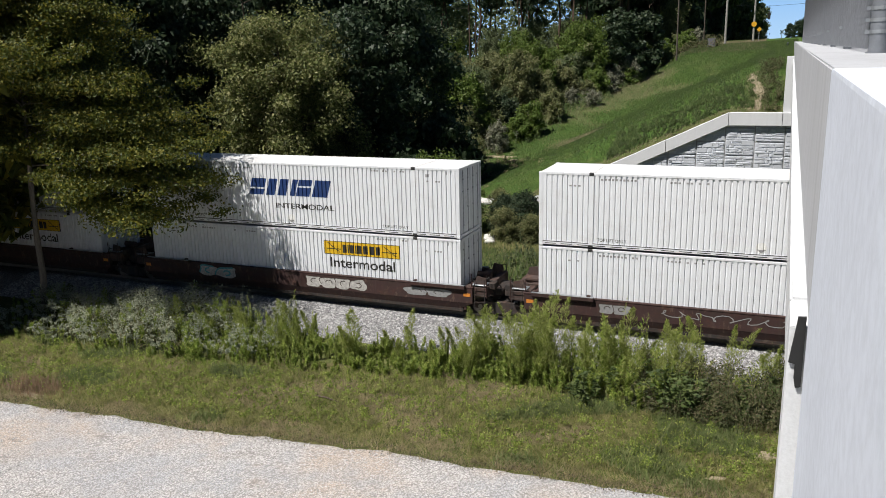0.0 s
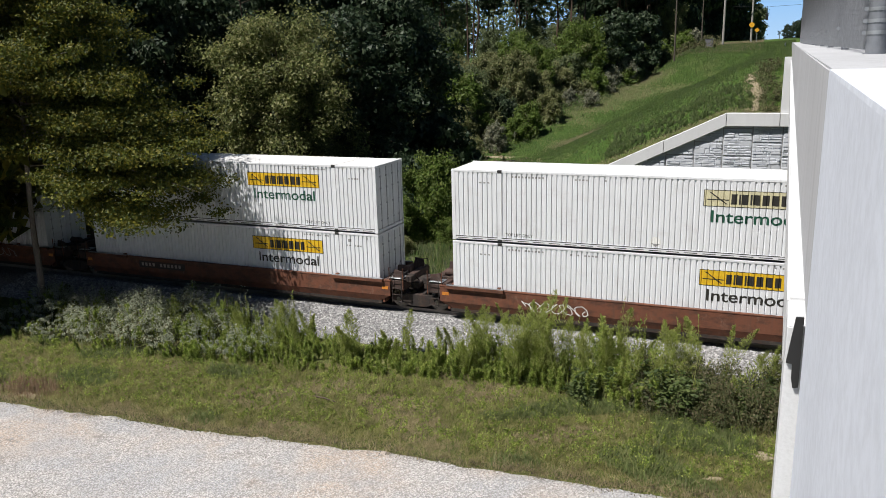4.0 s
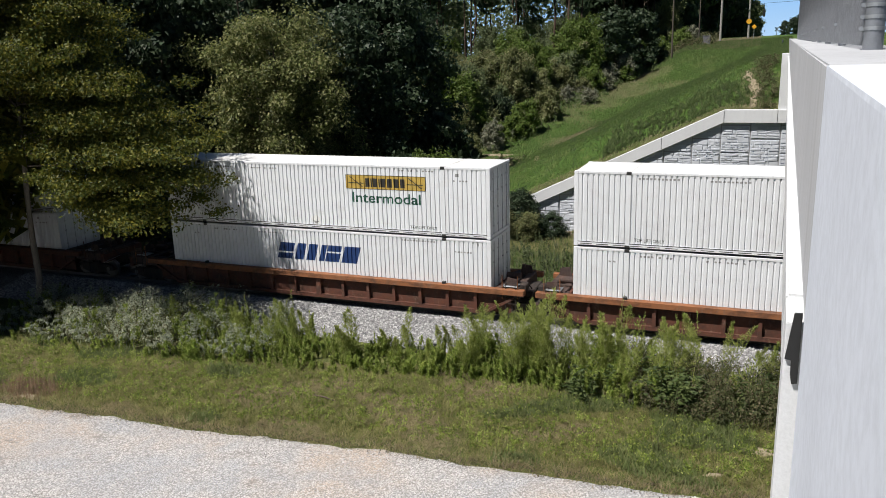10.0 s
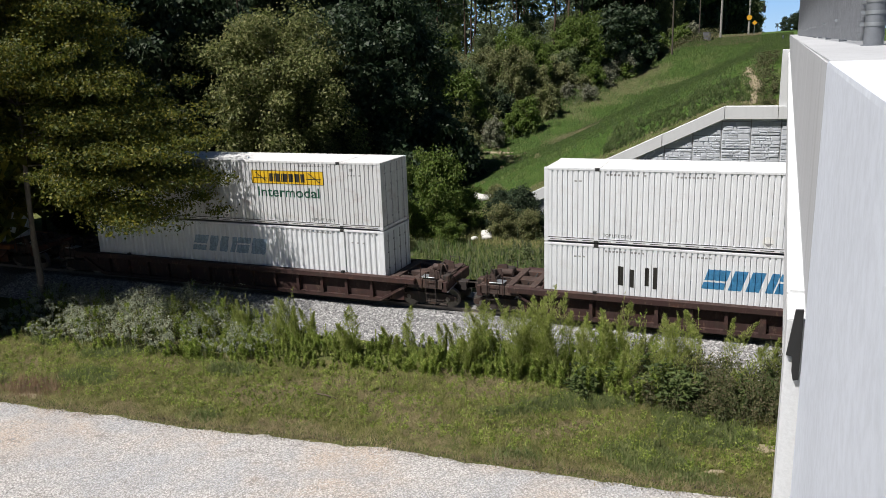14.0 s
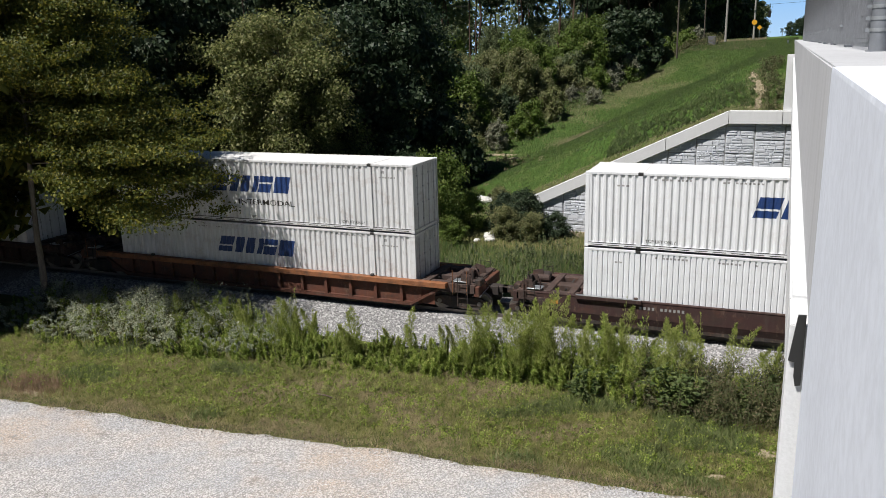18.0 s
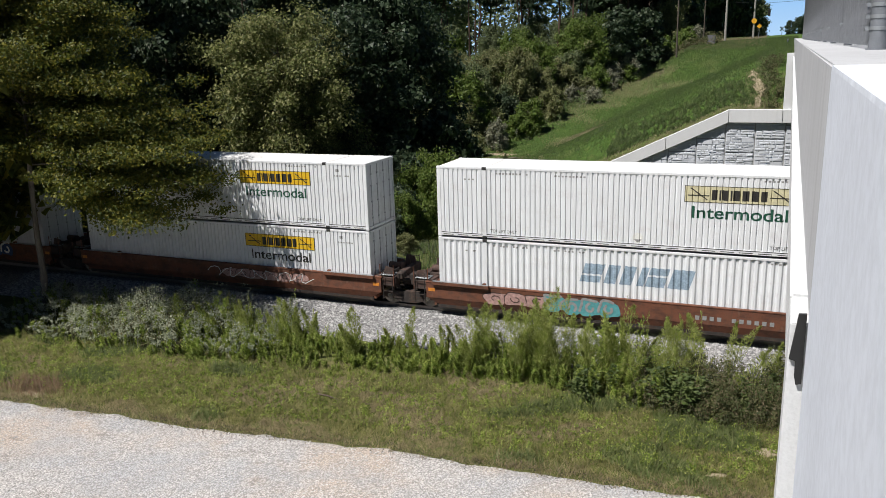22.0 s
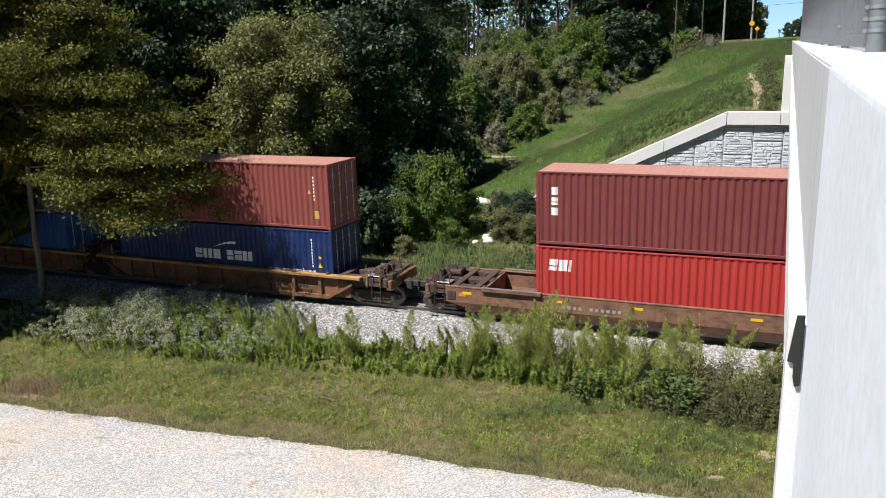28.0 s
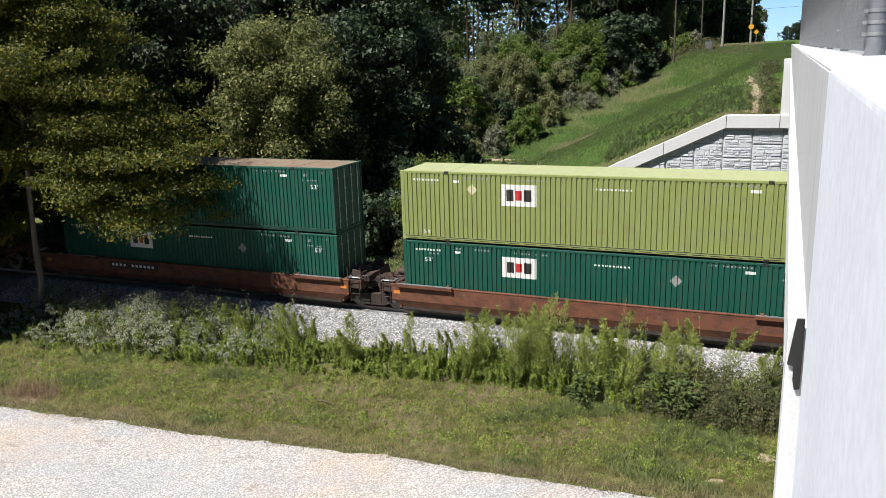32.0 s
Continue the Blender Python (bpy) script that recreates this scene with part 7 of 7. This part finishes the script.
weeds("wall_side_weeds", np.stack([x, y, rng.uniform(0.35, 1.0, 260)], -1), 50, 0.20, 0.05, 2.6, LEAF_SHADE, "green weeds between track and wall", 22)
bm = bmesh.new()
rows = []
for i in range(61):
    cx = -11.0 + i * 0.23
    w0 = 14.3 + 0.6 * math.sin(i * 0.41) + 0.35 * math.sin(i * 1.13)
    rows.append([bm.verts.new((cx, cy, float(ground_height(cx, cy)) + dz)) for cy, dz in ((w0, -0.03), (w0 + 0.3, 0.03), (15.6, 0.03), (16.0, 0.04))])
for r0, r1 in zip(rows, rows[1:]):
    for k in range(3):
        bm.faces.new((r0[k], r1[k], r1[k + 1], r0[k + 1]))
tagged(part("wall_foot_soil", bm, DIRT), "strip of bare tan soil along the wall foot", "dirt patch", kind="structure")
# the fill slope: deep green turf, paler and drier low down beside the scrub
n = 220000
y = 16.9 + 72 * rng.uniform(0, 1, n) ** 1.4
q = rng.uniform(-0.05, 1, n)
x0 = np.array([wood_line(v) for v in y])
x = x0 + (SKEW * (y + 30) + 0.6 - x0) * q
patch = ripple(x * 1.2, y * 0.8, 3.7) + 0.6 * ripple(x, y, 1.4)
dry = (y < 17.8) | (patch + 4.0 * (0.35 - q) + rng.normal(0, 0.25, n) > 0.75)
scale = 0.07 + (y - 16) * 0.0014
blades("slope_grass", x[~dry], y[~dry], scale[~dry], 0.030, BLADE_HILL, "deep green grass on the embankment slope", 23, 0.8, 0.03)
blades("slope_dry_grass", x[dry], y[dry], scale[dry] * 1.2, 0.026, BLADE_PALE, "pale dry grass on the embankment slope", 24, 0.8, 0.03)
y = rng.uniform(26, 78, 900)
x = np.array([wood_line(v) for v in y]) + rng.normal(0.7, 1.7, 900)
weeds("slope_weeds", np.stack([x, y, rng.uniform(0.25, 1.0, 900)], -1), 40, 0.38, 0.055, 3.0, GRASS_TUFT, "green weeds along the edge of the scrub", 71, 0.3, rise=1.0)
y = rng.uniform(28, 76, 170)
x = np.array([wood_line(v) for v in y]) + rng.normal(0.4, 1.4, 170)
weeds("slope_plumes", np.stack([x, y, rng.uniform(0.6, 1.3, 170)], -1), 46, 0.26, 0.06, 1.6, LEAF_PLUME, "pale seeding plumes along the edge of the scrub", 74, 0.2, 0.6)
y = rng.uniform(17.4, 40, 260)
x = np.array([wood_line(v) for v in y]) + np.abs(rng.normal(1.0, 4.5, 260))
weeds("slope_tufts", np.stack([x, y, rng.uniform(0.12, 0.4, 260)], -1), 36, 0.6, 0.05, 2.6, BLADE_PALE, "pale dry tufts low on the slope", 72, 0.3)
x, y = rng.uniform(-9, -0.8, 520), 17.6 + 3.8 * rng.uniform(0, 1, 520) ** 1.3
weeds("ridge_weeds", np.stack([x, y, rng.uniform(0.12, 0.42, 520) * (0.7 + 0.5 * ripple(x, y, 0.8))], -1), 36, 0.5, 0.030, 7.0, GRASS_TUFT, "lush green tufts along the crest over the wall", 73, 0.3, rise=1.8)
# washed-out bare strip with brush beside the end post
bm = bmesh.new()
rows = []
for i in range(25):
    u = i / 24
    cx, cy = -0.78 + 0.30 * math.sin(u * 5) + 0.10 * math.sin(u * 23), 17.2 + 5.6 * u
    w = 0.30 * (0.35 + math.sin(math.pi * u)) * (1 + 0.45 * math.sin(u * 17) + 0.25 * math.sin(u * 41))
    rows.append([bm.verts.new((cx + k * w, cy, float(lie_height(cx + k * w, cy)) + (0.05 if abs(k) < 0.9 else -0.03))) for k in (-1, -0.4, 0.4, 1)])
for r0, r1 in zip(rows, rows[1:]):
    for k in range(3):
        bm.faces.new((r0[k], r0[k + 1], r1[k + 1], r1[k]))
tagged(part("washout", bm, DIRT), "bare tan washed-out soil on the slope", "dirt patch", kind="structure")
x, y = rng.normal(-0.75, 0.4, 1500), rng.uniform(17.0, 23.0, 1500)
blades("washout_grass", x, y, 0.16, 0.014, BLADE_PALE, "sparse dry grass over the washed-out strip", 67, 0.9)
x, y = rng.uniform(-0.5, 0.75, 46), rng.uniform(17.0, 23.5, 46)
weeds("slope_brush", np.stack([x, y, rng.uniform(0.3, 0.8, 46)], -1), 80, 0.5, 0.045, 2.2, BRAMBLE, "dull brush beside the washed-out strip", 63, 0.3)
x, y = rng.uniform(-18, -7, 260), rng.uniform(84, 100, 260)
weeds("plateau_brush", np.stack([x, y, rng.uniform(0.3, 1.3, 260)], -1), 40, 0.5, 0.12, 1.8, BRAMBLE, "dull brush on the level ground by the poles", 64, 0.3)
x, y = rng.uniform(-12, -1, 5000), rng.uniform(80, 96, 5000)
blades("track_grass", x, y, 0.16, 0.05, BLADE_DRY, "dry tan grass on the level ground by the poles", 65, 0.6)
# a dry reddish tuft at the gravel's edge
x, y = rng.normal(-23.9, 0.8, 2600), rng.normal(-11.6, 0.34, 2600)
blades("dry_tuft", x, y, 0.26, 0.010, BLADE_RED, "dry reddish tuft of grass at the gravel edge", 66, 0.7)

# ---- the far sky over the road and behind the pines ----
def sky_glow():
    n = Nodes("pale_blue_sky", 1.0, 0, 0)
    split = n.tree.nodes.new("ShaderNodeSeparateXYZ")
    n.link(n.scaled(1, 1, 1, True), split.inputs[0])
    up = n.tree.nodes.new("ShaderNodeMapRange")
    up.inputs["From Min"].default_value, up.inputs["From Max"].default_value = 0.0, 330.0
    n.link(split.outputs["Z"], up.inputs["Value"])
    glow = n.tree.nodes.new("ShaderNodeEmission")
    n.link(n.ramp(up.outputs["Result"], (0.0, (0.42, 0.60, 0.80)), (0.35, (0.25, 0.46, 0.76)), (1.0, (0.14, 0.32, 0.64))), glow.inputs["Color"])
    n.link(glow.outputs[0], n.tree.nodes["Material Output"].inputs["Surface"])
    return n.mat


around = np.radians(np.linspace(-75, 25, 41))
ring = np.stack([1700 * np.sin(around), 1700 * np.cos(around)], -1)
v = np.concatenate([np.column_stack([ring, np.full(41, z)]) for z in (-20.0, 330.0)])
k = np.arange(40)
tagged(put("backdrop", from_arrays("backdrop", v, np.stack([k, k + 1, k + 42, k + 41], -1)), sky_glow()), "clear pale blue sky low over the far woods", "sky", kind="structure")

# ---- poles, box and wires by the road ----
def utility_pole(x, y, tall, r, tone, label):
    p = thing("utility_pole", label, "utility pole", "poles by the road", at=(x, y, float(ground_height(x, y)) - 0.2))
    part("shaft", bar((0, 0, 0), (0, 0, tall), r, 12, r * 0.7), tone, p)
    for z in (tall - 1.2,):
        part("crossarm", block(-1.1, 1.1, -0.06, 0.06, z, z + 0.11, bevel=0.01), tone, p)
        for k in (-0.95, 0.0, 0.95):
            part("insulator", bar((k, 0, z + 0.11), (k, 0, z + 0.28), 0.045, 8), STEEL, p)
    return p


CABINET = paint("dull_grey_cabinet_paint", (0.15, 0.15, 0.165), amount=0.3)
POLE_PALE = barky("weathered_pale_pole", (0.42, 0.40, 0.37))
POLE_DARK = barky("dark_wood_pole", (0.13, 0.11, 0.09))
utility_pole(-6.3, 89, 13, 0.17, POLE_PALE, "weathered pale utility pole beside the road")
far_pole = utility_pole(-2.75, 93, 13, 0.15, POLE_PALE, "pale utility pole with yellow sign beside the road")
utility_pole(-11.6, 78, 11, 0.12, POLE_DARK, "dark wooden utility pole at the wood's edge")
utility_pole(-9.4, 92, 11, 0.10, POLE_DARK, "dark wooden utility pole at the wood's edge")
sign = thing("road_sign", "small yellow warning sign on a thin post by the road", "road sign", at=(-2.0, 91.5, float(ground_height(-2.0, 91.5))))
part("sign_post", bar((0, 0, 0), (0, 0, 1.98), 0.04, 8), STEEL, sign)
bm = bmesh.new()
prism(bm, [(0, 1.30), (0.34, 1.64), (0, 1.98), (-0.34, 1.64)], -0.05, -0.03)
part("sign_plate", bm, DECAL["amber"], sign)
bm = bmesh.new()
prism(bm, [(0.36 * math.cos(a), 2.55 + 0.36 * math.sin(a)) for a in np.linspace(0, 6.2832, 16, endpoint=False)], -0.22, -0.20)
ob = part("sign_plate", bm, DECAL["amber"], far_pole, "round orange-yellow plate on the pole")
box = thing("utility_cabinet", "dull grey utility cabinet standing by the poles", "cabinet", at=(-7.9, 86, float(ground_height(-7.9, 86))))
part("housing", block(-0.5, 0.5, -0.35, 0.35, 0.0, 1.15, bevel=0.03), CABINET, box)
part("lid", block(-0.54, 0.54, -0.39, 0.39, 1.15, 1.22, bevel=0.02), CABINET, box)
for k, (za, zb) in enumerate(((20.2, 21.5), (19.3, 20.4), (18.2, 19.0))):
    wire_pts = [(-60 + i * 12, 93 + i * 0.6, za + (zb - za) * i / 10 - 0.5 * math.sin(math.pi * i / 10)) for i in range(11)]
    v, f = tube(wire_pts, [0.025] * 11, 5)
    tagged(put("overhead_wire", from_arrays("overhead_wire", v, f), BLACK), "thin dark overhead wire between the poles", "wire", "overhead wires")
signal = thing("traffic_signal", "dark traffic signal hanging from a wire over the road", "traffic signal", at=along(150, -4.1, 3.7))
part("signal_head", block(-0.2, 0.2, -0.2, 0.2, 0.0, 1.15, bevel=0.05), BLACK, signal)
part("hanger", bar((0, 0, 1.15), (0, 0, 2.3), 0.04, 6), BLACK, signal)
for z in (0.2, 0.55, 0.9):
    part("visor", bar((0, -0.34, z), (0, -0.18, z), 0.13, 10), BLACK, signal)
v, f = tube([along(148, -18, 6.6), along(150, -4.1, 5.9), along(152, 16, 6.6)], [0.022] * 3, 5)
tagged(put("overhead_wire", from_arrays("overhead_wire", v, f), BLACK), "thin dark wire that carries the traffic signal", "wire", "overhead wires")
post = thing("crossing_sign", "small white crossed-board sign on a post by the road", "road sign", at=along(128, -1.6, -1.0))
part("sign_post", bar((0, 0, 0), (0, 0, 2.6), 0.05, 8), STEEL, post)
for k in (-1, 1):
    bm = block(-0.4, 0.4, -0.07, -0.05, -0.08, 0.08)
    bmesh.ops.transform(bm, matrix=pose(0, 0, 2.3, 0, k * 45, 0), verts=bm.verts)
    part("sign_board", bm, DECAL["faded"], post)
# barrier rail on the far approach, and the tree line beyond it
barrier = thing("guard_rail", "galvanised guard rail along the far approach road", "guard rail", kind="structure")
for i in range(16):
    d = 107 + i * 4
    part("rail_post", bar(along(d, -0.6, -0.95), along(d, -0.6, -0.1), 0.06, 6), STEEL, barrier)
part("rail_band", beam(106, 170, -0.68, -0.62, -0.40, -0.10, 0.02), STEEL, barrier)
# a fallen dry stalk on the verge
v, f = tube([(-13.6, -9.05, -0.62), (-13.2, -9.1, -0.60), (-12.7, -9.2, -0.63)], [0.035, 0.03, 0.015], 6)
tagged(put("dry_branch", from_arrays("dry_branch", v, f), BARK), "pale dry fallen branch lying on the verge", "branch")


# ---- the train runs ----
def motions():
    for ob, X, z in MOVERS:
        walk(ob, [(t, pose(X - travel(t), 0, z)) for t in range(0, 33, 4)])


motions()
